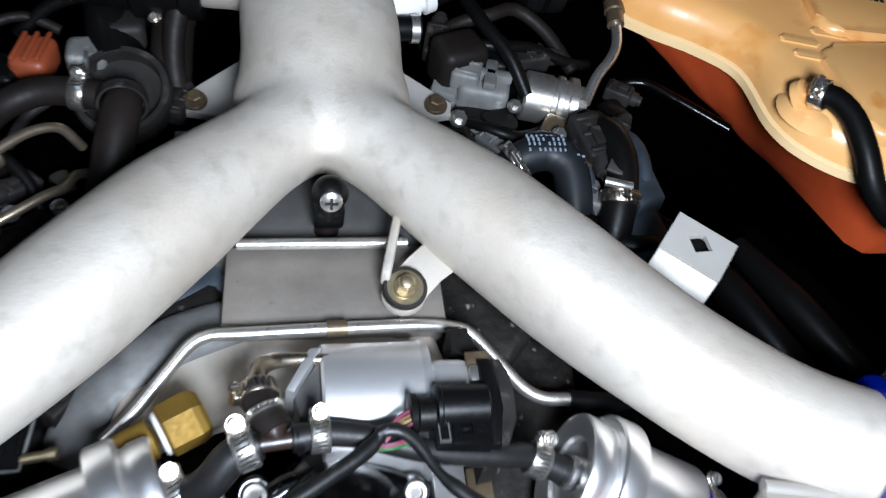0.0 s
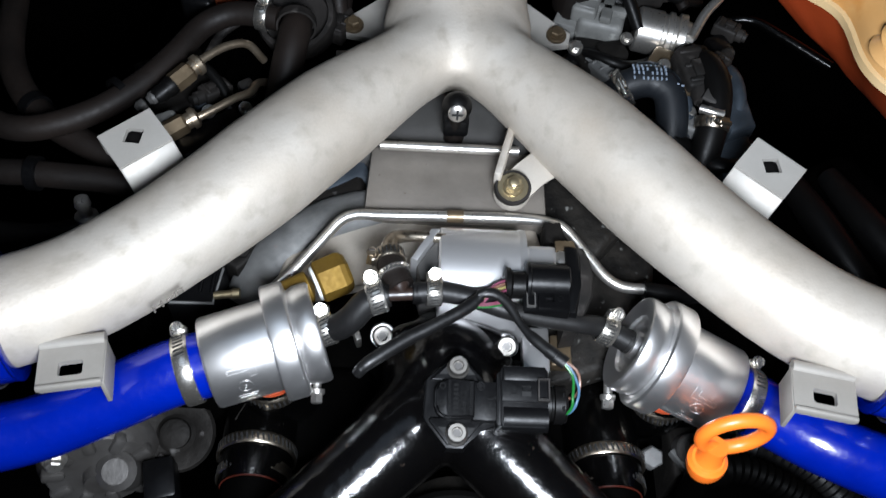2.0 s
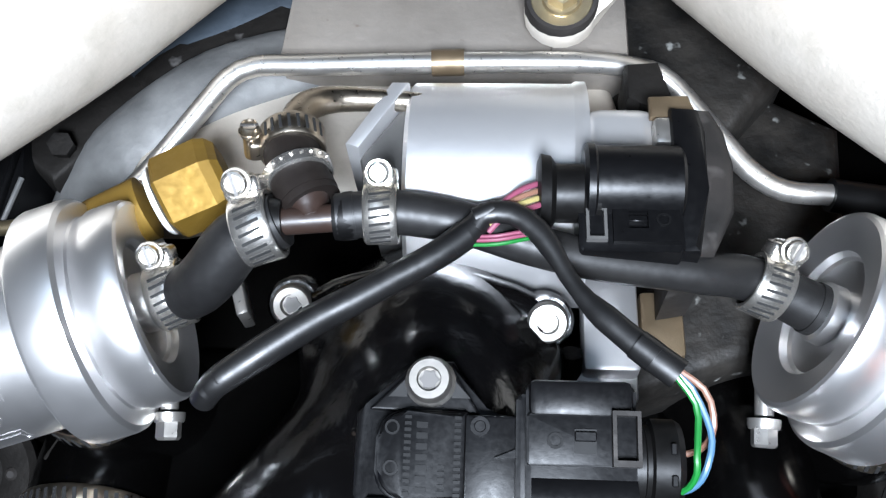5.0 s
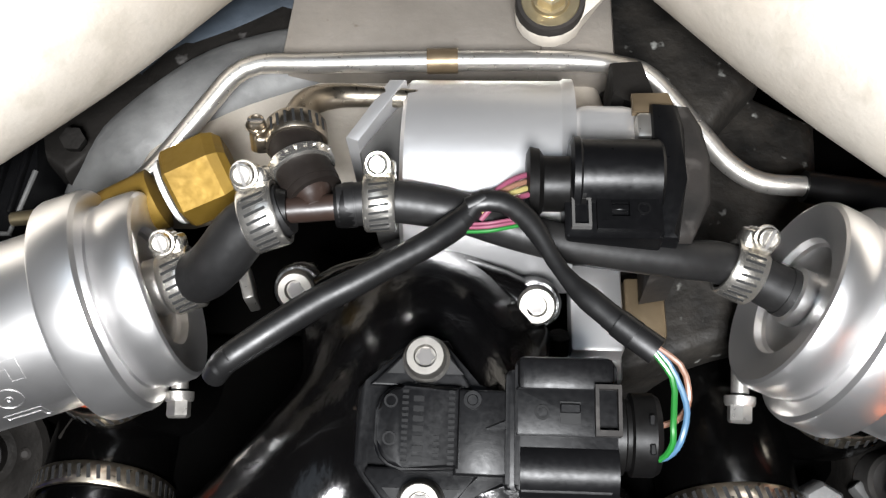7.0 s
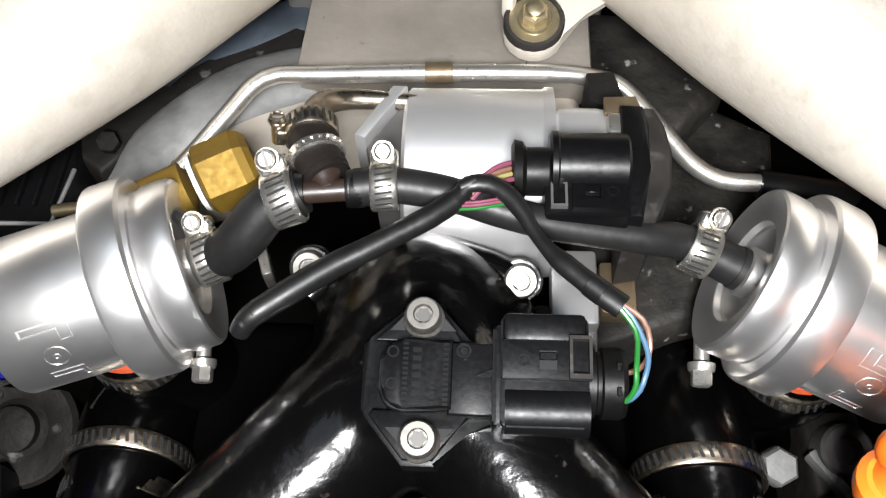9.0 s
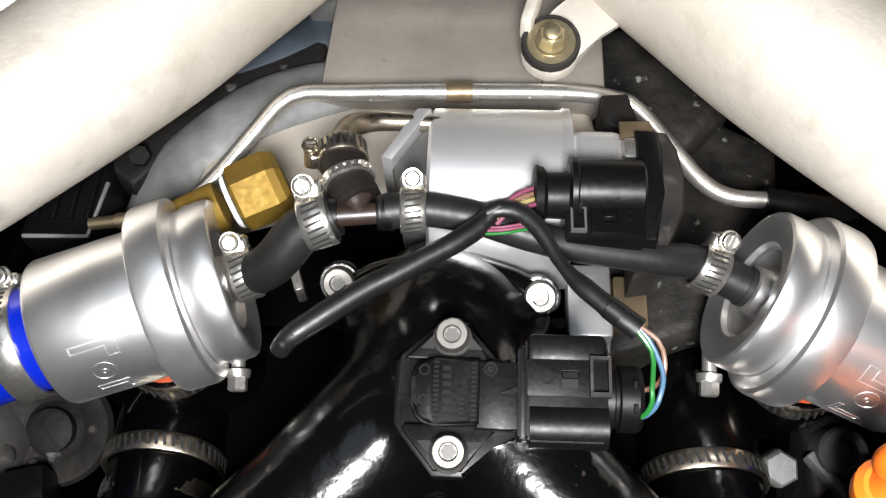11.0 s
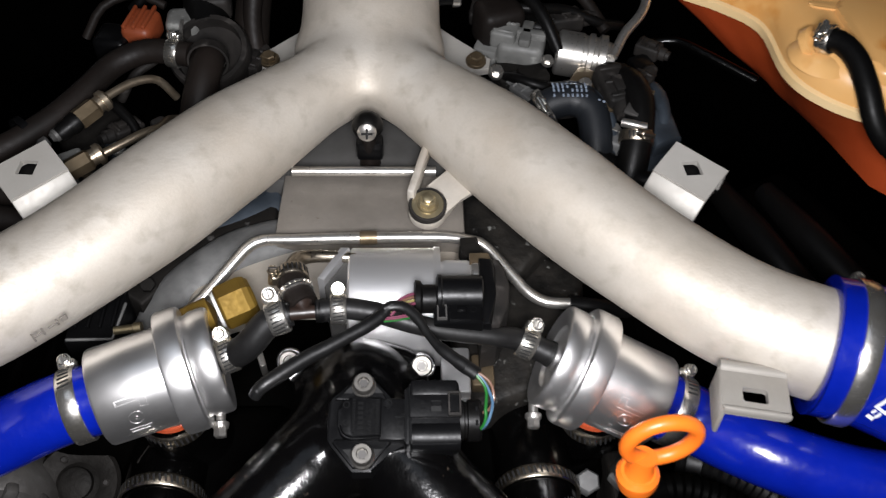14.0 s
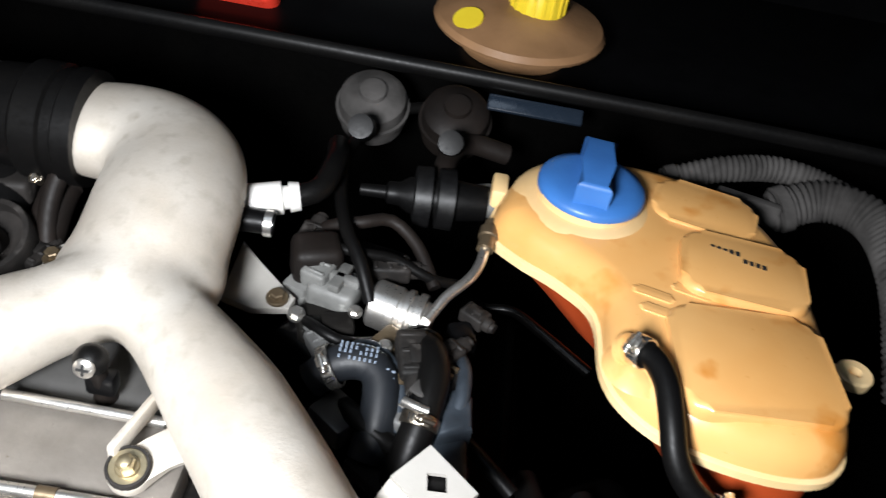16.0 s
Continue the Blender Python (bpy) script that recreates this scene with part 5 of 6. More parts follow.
bmx = axes((0.186, 0.604, 0.838), (1, 0.1, 0))
part("boot", lathe(B(), [(-0.060, 0.0055), (-0.038, 0.0060), (-0.036, 0.0100), (-0.026, 0.0105), (-0.018, 0.0160), (0.012, 0.0185), (0.022, 0.0185), (0.050, 0.0150)], bmx, 28), RUBBER, rg)
for h in (-0.006, 0.014):
    part("rib", lathe(B(), [(h - 0.008, 0.019), (h - 0.007, 0.0265), (h + 0.007, 0.027), (h + 0.008, 0.019)], bmx, 28), TAPE, rg, "raised rubber rib")
part("spout", lathe(B(), [(0.048, 0.012), (0.062, 0.012), (0.064, 0.014), (0.070, 0.014), (0.071, 0.010)], bmx, 22), GREYPLASTIC, rg, "dusty grey spout")
for pts, rr, mat, lab in (
        ([(0.205, 0.60, 0.84), (0.195, 0.64, 0.85), (0.21, 0.68, 0.85), (0.25, 0.69, 0.84)], 0.010, OLDRUBBER, "black hose looping behind the tank"),
        ([(0.200, 0.615, 0.835), (0.218, 0.620, 0.838), (0.238, 0.632, 0.835)], 0.008, GREYPLASTIC, "grey hose end by the bulkhead"),
        ([(0.57, 0.55, 0.87), (0.555, 0.48, 0.86), (0.57, 0.42, 0.84)], 0.005, OLDRUBBER, "thin dusty hose beside the coolant tank"),
        ([(0.235, 0.415, 0.77), (0.262, 0.385, 0.775), (0.285, 0.365, 0.77)], 0.006, RUBBER, "thin black hose in front of the tank"),
        ([(0.250, 0.524, 0.795), (0.272, 0.521, 0.800), (0.296, 0.502, 0.800), (0.336, 0.472, 0.795)], 0.0045, OILY, "thin oily black pipe by the tank")):
    hose("rubber_hose", pts, rr, mat, lab, group="bay hoses")
# ================= right of the engine =================
v = thing("idle_valve", (0.175, 0.485, 0.77), "grey and silver idle valve with a ribbed metal barrel", "valve")
m = axes((0.158, 0.490, 0.812), (0.95, -0.20, -0.05))
part("barrel", lathe(B(), [(0, 0.0), (0, 0.0175), (0.002, 0.0195), (0.022, 0.0195), (0.023, 0.0180), (0.026, 0.0180), (0.027, 0.0205), (0.031, 0.0205), (0.032, 0.0180), (0.035, 0.0180), (0.036, 0.0210), (0.042, 0.0210), (0.043, 0.016), (0.050, 0.015)], m, 40), STEEL, v, "bright ribbed metal barrel", sharp=25)
part("plug", box(B(), Matrix.Translation((0.128, 0.494, 0.812)) @ Matrix.Rotation(radians(-14), 4, "Z"), (0.040, 0.034, 0.026), 0.006, 3), GREYPLASTIC, v, "dusty grey plug")
part("plug_rib", box(B(), Matrix.Translation((0.131, 0.493, 0.828)) @ Matrix.Rotation(radians(-14), 4, "Z"), (0.010, 0.030, 0.008), 0.002), GREYPLASTIC, v)
part("plug_rib", box(B(), Matrix.Translation((0.131, 0.493, 0.828)) @ Matrix.Rotation(radians(-14), 4, "Z"), (0.034, 0.008, 0.008), 0.002), GREYPLASTIC, v)
part("foot", box(B(), Matrix.Translation((0.120, 0.468, 0.798)), (0.035, 0.030, 0.020), 0.006, 3), GRIME, v)
ls = thing("line_pipe", (0.23, 0.52, 0.79), "thin steel line with a flared fitting", "pipe")
part("line", tube(B(), [(0.203, 0.470, 0.822), (0.215, 0.490, 0.832), (0.228, 0.504, 0.838), (0.236, 0.520, 0.842), (0.240, 0.545, 0.846)], 0.0042, 14), STEEL, ls)
part("fitting", lathe(B(), [(0, 0.007), (0.012, 0.007), (0.013, 0.0085), (0.022, 0.0085), (0.024, 0.006), (0.030, 0.006)], axes((0.239, 0.538, 0.845), (0.1, 0.9, 0.2)), 20), TAN_METAL, ls)
el = thing("elbow_hose", (0.21, 0.41, 0.77), "black rubber elbow hose with a steel clamp", "hose")
part("elbow", tube(B(), [(0.200, 0.455, 0.812), (0.210, 0.435, 0.825), (0.215, 0.410, 0.825), (0.212, 0.385, 0.815), (0.206, 0.362, 0.795), (0.200, 0.345, 0.765)], [0.010, 0.012, 0.012, 0.0125, 0.013, 0.013], 24), RUBBER, el)
part("bellows", lathe(B(), [(-0.01, 0.012), (-0.008, 0.015), (-0.003, 0.015), (0, 0.012), (0.003, 0.015), (0.008, 0.015), (0.01, 0.012)], axes((0.203, 0.452, 0.812), (0.4, -0.7, 0.5)), 24), RUBBER, el)
worm_clamp((0.2105, 0.3810, 0.812), (-0.15, -0.8, -0.5), (0.3, -0.4, 0.8), 0.0126, 0.009, OLDCLAMP, "tarnished clamp on the rubber elbow", arc=(40, 60))
pb = thing("printed_hose", (0.17, 0.41, 0.78), "blue-grey hose elbow with pale printing", "hose")
ph = part("hose", tube(B(), [(0.128, 0.410, 0.800), (0.146, 0.418, 0.815), (0.165, 0.420, 0.818), (0.178, 0.410, 0.815), (0.181, 0.385, 0.800), (0.178, 0.365, 0.780)], 0.0135, 24), BLUEHOSE, pb)
bm = B()
for row in (-0.0066, -0.0022, 0.0022, 0.0066):
    drop = 0.0135 - math.sqrt(0.0135 ** 2 - row ** 2)
    for i in range(16):
        if (i * 5 + int(row * 4000)) % 7 == 0:
            continue
        u = i / 15
        q = Vector((0.146 + 0.028 * min(1, u * 2), 0.4185 + row, 0.8316 - drop)) if u < 0.5 else Vector((0.1795 + row, 0.411 - 0.056 * (u - 0.5), 0.8290 - 0.040 * (u - 0.5) - drop))
        box(bm, Matrix.Translation(q) @ Matrix.Rotation(radians(0 if u < 0.5 else -85), 4, "Z"), (0.0014, 0.0026, 0.0010))
part("printing", bm, PRINT, ph, "rows of small pale printed bars")
worm_clamp((0.140, 0.4160, 0.8115), (0.9, 0.3, 0.5), (-0.2, -0.5, 0.8), 0.0154, 0.009, label="bright clamp on the printed hose", arc=(40, 60))
tagged(part("side_casting", prism(B(), [(0.215, 0.330), (0.250, 0.345), (0.245, 0.400), (0.228, 0.425), (0.218, 0.39)], Matrix.Translation((0, 0, 0.755)), 0.045, 0.006, 3), BLUEGREY), "blue-grey aluminium casting behind the pipe arm", "casting")
wst = thing("white_elbow", (0.08, 0.535, 0.84), "white plastic pipe stub with a black hose", "pipe stub")
part("stub", lathe(B(), [(-0.010, 0.0135), (0.022, 0.0135), (0.023, 0.0095), (0.027, 0.0095), (0.028, 0.0125), (0.036, 0.0115)], axes((0.052, 0.530, 0.859), (0.93, 0.28, 0.12)), 28), WHITE, wst)
part("hose", tube(B(), [(0.084, 0.540, 0.863), (0.100, 0.552, 0.866), (0.105, 0.590, 0.868), (0.098, 0.64, 0.85)], 0.0095, 18), RUBBER, wst, "black rubber hose")
vs = thing("vacuum_stub", (0.07, 0.50, 0.84), "short black hose end with a steel band", "hose")
part("hose", tube(B(), [(0.044, 0.505, 0.858), (0.062, 0.507, 0.858), (0.074, 0.508, 0.857)], 0.0095, 18), RUBBER, vs)
part("band", lathe(B(), [(-0.003, 0.0096), (-0.003, 0.0106), (0.003, 0.0106), (0.003, 0.0096)], axes((0.070, 0.5078, 0.857), (1, 0.05, 0)), 24, closed=True), STEEL, vs)
for x, y, z, sx, sy, sz, rz, mat, lab in (
        (0.108, 0.512, 0.825, 0.040, 0.034, 0.040, 20, OLDRUBBER, "dusty black sensor block behind the pipe"),
        (0.150, 0.535, 0.800, 0.060, 0.040, 0.040, -10, RUBBER, "black plug among the hoses"),
        (0.115, 0.448, 0.795, 0.050, 0.024, 0.020, -30, PLASTIC, "black bracket beside the pipe trunk"),
        (0.165, 0.445, 0.795, 0.030, 0.024, 0.028, 10, DARKCAST, "dark metal flange among the hoses")):
    tagged(part("bay_block", box(B(), Matrix.Translation((x, y, z)) @ Matrix.Rotation(radians(rz), 4, "Z"), (sx, sy, sz), 0.008, 3), mat), lab, "engine part")
# ducts low on the right
dk = thing("air_duct", (0.36, 0.34, 0.66), "black moulded plastic air duct low beside the engine", "duct")
for k in range(2):
    part("duct_wall", tube(B(), [(0.300 + k * 0.045, 0.410 - k * 0.01, 0.730), (0.318 + k * 0.047, 0.340 - k * 0.01, 0.742), (0.345 + k * 0.05, 0.285 - k * 0.01, 0.735), (0.39 + k * 0.05, 0.25 - k * 0.01, 0.705)], [0.010, 0.014, 0.014, 0.010], 16), RUBBER, dk)
part("duct_body", box(B(), Matrix.Translation((0.37, 0.33, 0.675)) @ Matrix.Rotation(radians(30), 4, "Z"), (0.14, 0.20, 0.09), 0.02, 3), SHADE_BLACK, dk)

# ================= left of the engine =================
for pts, rr, lab in (
        ([(-0.146, 0.4520, 0.836), (-0.165, 0.4560, 0.836), (-0.1870, 0.4570, 0.834), (-0.2085, 0.4450, 0.830), (-0.2250, 0.4160, 0.827), (-0.247, 0.384, 0.824), (-0.280, 0.353, 0.822), (-0.325, 0.336, 0.820), (-0.365, 0.352, 0.818), (-0.41, 0.40, 0.82), (-0.45, 0.47, 0.83)], 0.0100, "dusty black fuel hose in a wide bend"),
        ([(-0.225, 0.290, 0.805), (-0.254, 0.296, 0.812), (-0.309, 0.298, 0.815), (-0.355, 0.305, 0.812), (-0.40, 0.345, 0.81), (-0.44, 0.42, 0.81)], 0.0098, "dusty black hose running to the wing"),
        ([(-0.205, 0.315, 0.780), (-0.29, 0.345, 0.795), (-0.335, 0.375, 0.800), (-0.37, 0.43, 0.80), (-0.39, 0.52, 0.80)], 0.0110, "dusty black hose behind the other hoses")):
    hose("fuel_hose", pts, rr, OLDRUBBER, lab, group="fuel hoses")
part("clip", lathe(B(), [(-0.003, 0.0101), (-0.003, 0.0125), (0.003, 0.0125), (0.003, 0.0101)], axes((-0.262, 0.375, 0.823), (-0.6, -0.75, 0)), 24, closed=True), PLASTIC, bpy.data.objects["fuel_hose"], "plastic hose clip")
for hose_name, at, way in (("fuel_hose.001", (-0.309, 0.298, 0.815), (-1, 0.05, 0)), ("fuel_hose.002", (-0.335, 0.375, 0.800), (-0.7, 0.6, 0))):
    part("clip", lathe(B(), [(-0.004, 0.0095), (-0.004, 0.0130), (0.004, 0.0130), (0.004, 0.0095)], axes(at, way), 24, closed=True), PLASTIC, bpy.data.objects[hose_name], "plastic hose clip")
worm_clamp((-0.1590, 0.4545, 0.836), (1, -0.20, 0), (0, 0.5, 0.85), 0.0105, 0.010, label="bright spring clamp on the fuel hose", arc=(40, 60))
reg = thing("breather_valve", (-0.135, 0.465, 0.78), "round black breather valve with a rubber neck", "valve")
m = axes((-0.132, 0.478, 0.800), (-0.1, -0.42, 1))
part("body", lathe(B(), [(0, 0.026), (0.012, 0.033), (0.030, 0.034), (0.034, 0.0325), (0.034, 0.0285), (0.024, 0.0270), (0.018, 0.0)], m, 36), DUSTY, reg, "dusty open ring of the valve")
# Black disc: the shade inside the open ring is put into it
part("cup", lathe(B(), [(0.0185, 0.0), (0.0185, 0.0262), (0.0205, 0.0262), (0.0190, 0.0)], m, 32), SHADE_BLACK, reg)
part("neck", tube(B(), [(-0.132, 0.470, 0.822), (-0.131, 0.452, 0.834), (-0.133, 0.428, 0.832), (-0.138, 0.402, 0.815), (-0.145, 0.370, 0.785)], [0.011, 0.0130, 0.0132, 0.0130, 0.0130], 22), OLDRUBBER, reg)
part("neck_band", lathe(B(), [(-0.004, 0.0148), (-0.004, 0.0165), (0.004, 0.0165), (0.004, 0.0148)], axes((-0.1315, 0.448, 0.8345), (0.05, -0.9, 0.1)), 24, closed=True), DUSTY, reg)
part("top_block", box(B(), Matrix.Translation((-0.136, 0.522, 0.838)) @ Matrix.Rotation(radians(8), 4, "Z"), (0.028, 0.032, 0.024), 0.006, 3), DUSTY, reg)
part("block_tip", box(B(), Matrix.Translation((-0.136, 0.540, 0.850)) @ Matrix.Rotation(radians(8), 4, "Z"), (0.020, 0.010, 0.008), 0.002), GREYPLASTIC, reg)
part("upper_neck", tube(B(), [(-0.140, 0.500, 0.825), (-0.148, 0.535, 0.840), (-0.150, 0.565, 0.845)], [0.020, 0.017, 0.018], 22), RUBBER, reg)
part("tab", box(B(), Matrix.Translation((-0.093, 0.428, 0.822)), (0.010, 0.008, 0.005), 0.001), STEEL, reg)
for name, x, y, z, sx, sy, sz, rz, mat, lab in (
        ("cable_plug", -0.196, 0.500, 0.824, 0.026, 0.034, 0.024, -10, RUST, "rust-orange cable plug behind the pipe arm"),
        ("cable_plug", -0.160, 0.500, 0.830, 0.028, 0.026, 0.020, 4, GREYPLASTIC, "grey-green cable plug behind the pipe arm"),
        ("cable_plug", -0.219, 0.492, 0.815, 0.030, 0.030, 0.026, -10, PLASTIC, "black cable plug behind the pipe arm"),
        ("cable_plug", -0.195, 0.340, 0.800, 0.040, 0.034, 0.030, 25, PLASTIC, "black injector plug beside the pipe arm"),
        ("bay_block", -0.235, 0.430, 0.770, 0.060, 0.070, 0.030, 30, GRIME, "grimy bracket under the fuel pipes"),
        ("bay_block", -0.160, 0.395, 0.775, 0.045, 0.050, 0.030, 40, SHADE_BLACK, "black bracket under the pipe arm")):
    tagged(part(name, box(B(), Matrix.Translation((x, y, z)) @ Matrix.Rotation(radians(rz), 4, "Z"), (sx, sy, sz), 0.006, 3), mat), lab, "cable plug" if name == "cable_plug" else "engine part")
rust_plug = bpy.data.objects["cable_plug"]
for i in range(3):
    part("rib", box(B(), Matrix.Translation((-0.204 + i * 0.008, 0.500, 0.837)) @ Matrix.Rotation(radians(-10), 4, "Z"), (0.003, 0.030, 0.004), 0.001), RUST, rust_plug)
bw = thing("bellows_hose", (-0.105, 0.55, 0.80), "grey-black ribbed bellows hose by the pipe trunk", "hose")
prof = [(0, 0.013)]
for i in range(6):
    prof += [(0.004 + i * 0.008, 0.016), (0.007 + i * 0.008, 0.013)]
part("bellows", lathe(B(), prof, axes((-0.103, 0.525, 0.838), (0.0, 0.75, 0.3)), 24), OLDRUBBER, bw)
part("end", tube(B(), [(-0.103, 0.530, 0.838), (-0.104, 0.510, 0.828), (-0.106, 0.490, 0.805)], 0.015, 20), OLDRUBBER, bw)
# corrugated intake hose off the mouth of the pipe
ch = thing("corrugated_hose", (-0.2, 0.56, 0.83), "black corrugated intake hose on the mouth of the pipe", "hose")
bm = B()
path = curve([(-0.150, 0.552, 0.884), (-0.21, 0.560, 0.880), (-0.28, 0.572, 0.872), (-0.38, 0.585, 0.86), (-0.50, 0.58, 0.84)], 0.0035)
tube(bm, path, [0.0385 if i % 2 else 0.0355 for i in range(len(path))], 30, smooth=False)
part("corrugation", bm, RIBBED, ch)
part("cuff", lathe(B(), [(0, 0.0425), (0, 0.0465), (0.014, 0.0470), (0.016, 0.0445), (0.024, 0.0445), (0.026, 0.0475), (0.046, 0.0470), (0.050, 0.042), (0.075, 0.040)], axes((-0.080, 0.550, 0.884), (-1, 0.02, 0)), 40), RUBBER, ch, "smooth rubber cuff")
worm_clamp((-0.112, 0.5505, 0.884), (-1, 0.02, 0), (0.1, -0.8, -0.6), 0.0448, 0.010, OLDCLAMP, "dark band clamp on the intake cuff", arc=(40, 60))
part("end_ring", lathe(B(), [(0, 0.040), (0, 0.046), (0.010, 0.046), (0.010, 0.040)], axes((-0.335, 0.580, 0.866), (-1, 0.12, -0.1)), 36, closed=True), STEEL, ch, "bright metal end ring")
# fuel lines with fittings
for pts, at, ax, lab in (
        ([(-0.206, 0.389, 0.839), (-0.196, 0.401, 0.840), (-0.182, 0.415, 0.839), (-0.168, 0.424, 0.833), (-0.158, 0.428, 0.812)], (-0.210, 0.384, 0.837), (0.65, 0.72, 0.15), "steel fuel line with a tarnished union nut"),
        ([(-0.206, 0.349, 0.820), (-0.190, 0.360, 0.822), (-0.173, 0.375, 0.822), (-0.163, 0.386, 0.818), (-0.160, 0.404, 0.810), (-0.155, 0.425, 0.79)], (-0.211, 0.346, 0.820), (0.80, 0.55, 0.15), "steel fuel line into the injector rail")):
    f = thing("fuel_line", at, lab, "fuel line", "fuel lines")
    part("line", tube(B(), pts, 0.0033, 14, step=0.004), FUELPIPE, f)
    mm = axes(at, ax)
    part("union_nut", lathe(B(), [(-0.012, 0.0085), (0.004, 0.0085), (0.006, 0.007)], mm, 6), TAN_METAL, f, sharp=20)
    part("collar", lathe(B(), [(0.006, 0.0065), (0.010, 0.0065), (0.010, 0.0085), (0.014, 0.0085), (0.016, 0.006)], mm, 20), FUELPIPE, f)
    part("inlet", lathe(B(), [(-0.030, 0.0055), (-0.026, 0.0070), (-0.020, 0.0066), (-0.018, 0.0078), (-0.012, 0.0075)], mm, 20), RUBBER, f)
fp = thing("fuel_tail", (-0.232, 0.362, 0.81), "string of small dark fittings behind the union nut", "fitting")
for k, (x, y, z, r) in enumerate(((-0.2235, 0.372, 0.833, 0.0060), (-0.2320, 0.3640, 0.831, 0.0052), (-0.2400, 0.3565, 0.829, 0.0048))):
    part("bead", lathe(B(), [(-0.004, r * 0.7), (-0.003, r), (0.002, r), (0.003, r * 0.8), (0.005, r * 0.6)], axes((x, y, z), (-0.72, -0.66, -0.15)), 16), SLATE, fp)
st = thing("steel_stud", (-0.266, 0.265, 0.78), "bright steel stud with a ball end behind the arm", "stud")
part("stud", lathe(B(), [(0, 0.006), (0.018, 0.006), (0.019, 0.0085), (0.026, 0.0085), (0.027, 0.005), (0.033, 0.0045), (0.036, 0.006), (0.042, 0.005), (0.044, 0)], axes((-0.266, 0.262, 0.783), (0, 0.2, 1)), 18), STEEL, st)
part("link", tube(B(), [(-0.266, 0.262, 0.800), (-0.30, 0.255, 0.797), (-0.35, 0.262, 0.79)], 0.009, 14), RUBBER, st)

# ================= front and low =================
dip = thing("dipstick", (0.168, 0.093, 0.70), "orange plastic dipstick with a ring handle", "dipstick")
m = axes((0.1705, 0.1010, 0.849), (0.10, -1.0, 0.06), (0.95, 0.10, 0.30))
bm = B()
ring = [m @ Vector((0.0200 * math.cos(a), 0.0185 * math.sin(a), 0)) for a in (2 * math.pi * i / 36 for i in range(37))]
tube(bm, ring, 0.0046, 12, smooth=False, caps=False)
bmesh.ops.remove_doubles(bm, verts=bm.verts, dist=0.0004)
part("ring_handle", bm, ORANGE, dip)
part("stem", tube(B(), [(0.163, 0.098, 0.836), (0.1625, 0.0965, 0.828), (0.1622, 0.0952, 0.820)], [0.0075, 0.0075, 0.0095], 18), ORANGE, dip)
part("bung", lathe(B(), [(0, 0.011), (0.006, 0.0125), (0.012, 0.0125), (0.015, 0.010)], axes((0.1630, 0.0945, 0.8085), (-0.1, 0.05, 1)), 24), ORANGE, dip)
part("tube", tube(B(), [(0.163, 0.0945, 0.8095), (0.168, 0.092, 0.74), (0.18, 0.10, 0.66), (0.185, 0.11, 0.60)], 0.0085, 16), SHADE_BLACK, dip, "black dipstick tube")

alt = thing("alternator", (-0.245, 0.115, 0.66), "small grey cast alternator housing low in front", "alternator")
m = axes((-0.255, 0.150, 0.715), (0.30, -0.9, 0.25))
part("drum", lathe(B(), [(0, 0.030), (0.012, 0.040), (0.040, 0.042), (0.050, 0.036), (0.052, 0.012), (0.060, 0.011), (0.060, 0)], m, 36), DARKCAST, alt)
for i in range(10):
    a = 2 * math.pi * i / 10
    part("fin", box(B(), m @ Matrix.Rotation(a, 4, "Z") @ Matrix.Translation((0.031, 0, 0.049)), (0.016, 0.009, 0.010), 0.003), DARKCAST, alt)
part("lobe", lathe(B(), [(0, 0.016), (0.030, 0.014), (0.034, 0.009), (0.034, 0)], axes((-0.228, 0.112, 0.712), (0.1, -0.4, 1)), 20), DARKCAST, alt)
part("plug", box(B(), Matrix.Translation((-0.196, 0.098, 0.728)) @ Matrix.Rotation(radians(15), 4, "Z"), (0.022, 0.030, 0.022), 0.003), PLASTIC, alt, "black square plug")
hex_bolt(alt, m @ Vector((0.030, 0.022, 0.054)), m.to_3x3() @ Vector((0, 0, 1)), 0.006, 0.006, STEEL, 1.4)
cv = thing("pump_housing", (-0.175, 0.13, 0.68), "dull grey cast pump housing low in front", "housing")
dm = axes((-0.193, 0.136, 0.724), (0.12, -0.42, 1))
part("disc", lathe(B(), [(-0.012, 0.022), (0, 0.0275), (0.006, 0.0280), (0.009, 0.0260), (0.0085, 0.020), (0.006, 0.014), (0.008, 0.011), (0.013, 0.0105), (0.014, 0.008), (0.014, 0)], dm, 36), GRIME, cv, "dusty dished pulley disc")
for k in range(3):
    part("rivet", lathe(B(), [(0.004, 0.0030), (0.0085, 0.0026), (0.0095, 0.0015), (0.0095, 0)], dm @ Matrix.Rotation(k * math.tau / 3 + 0.3, 4, "Z") @ Matrix.Translation((0.0185, 0, 0)), 10), DUSTY, cv)
part("boss", lathe(B(), [(0, 0.008), (0.010, 0.007), (0.012, 0.004), (0.012, 0)], axes((-0.149, 0.112, 0.738), (0.1, -0.3, 1)), 16), GRIME, cv)
part("tag", box(B(), Matrix.Translation((-0.141, 0.139, 0.758)) @ Matrix.Rotation(radians(-25), 4, "Z"), (0.005, 0.014, 0.006), 0.001), GRIME, cv, "small grimy metal tag")
gc = thing("pulley_cover", (0.008, 0.06, 0.66), "ribbed grey belt pulley in front of the engine", "pulley")
mm = axes((0.010, 0.088, 0.690), (0, -0.8, 0.6))
part("drum", lathe(B(), [(0, 0.040), (0.02, 0.042), (0.035, 0.036), (0.036, 0.016), (0.030, 0.014), (0.030, 0)], mm, 40), CORRODED, gc)
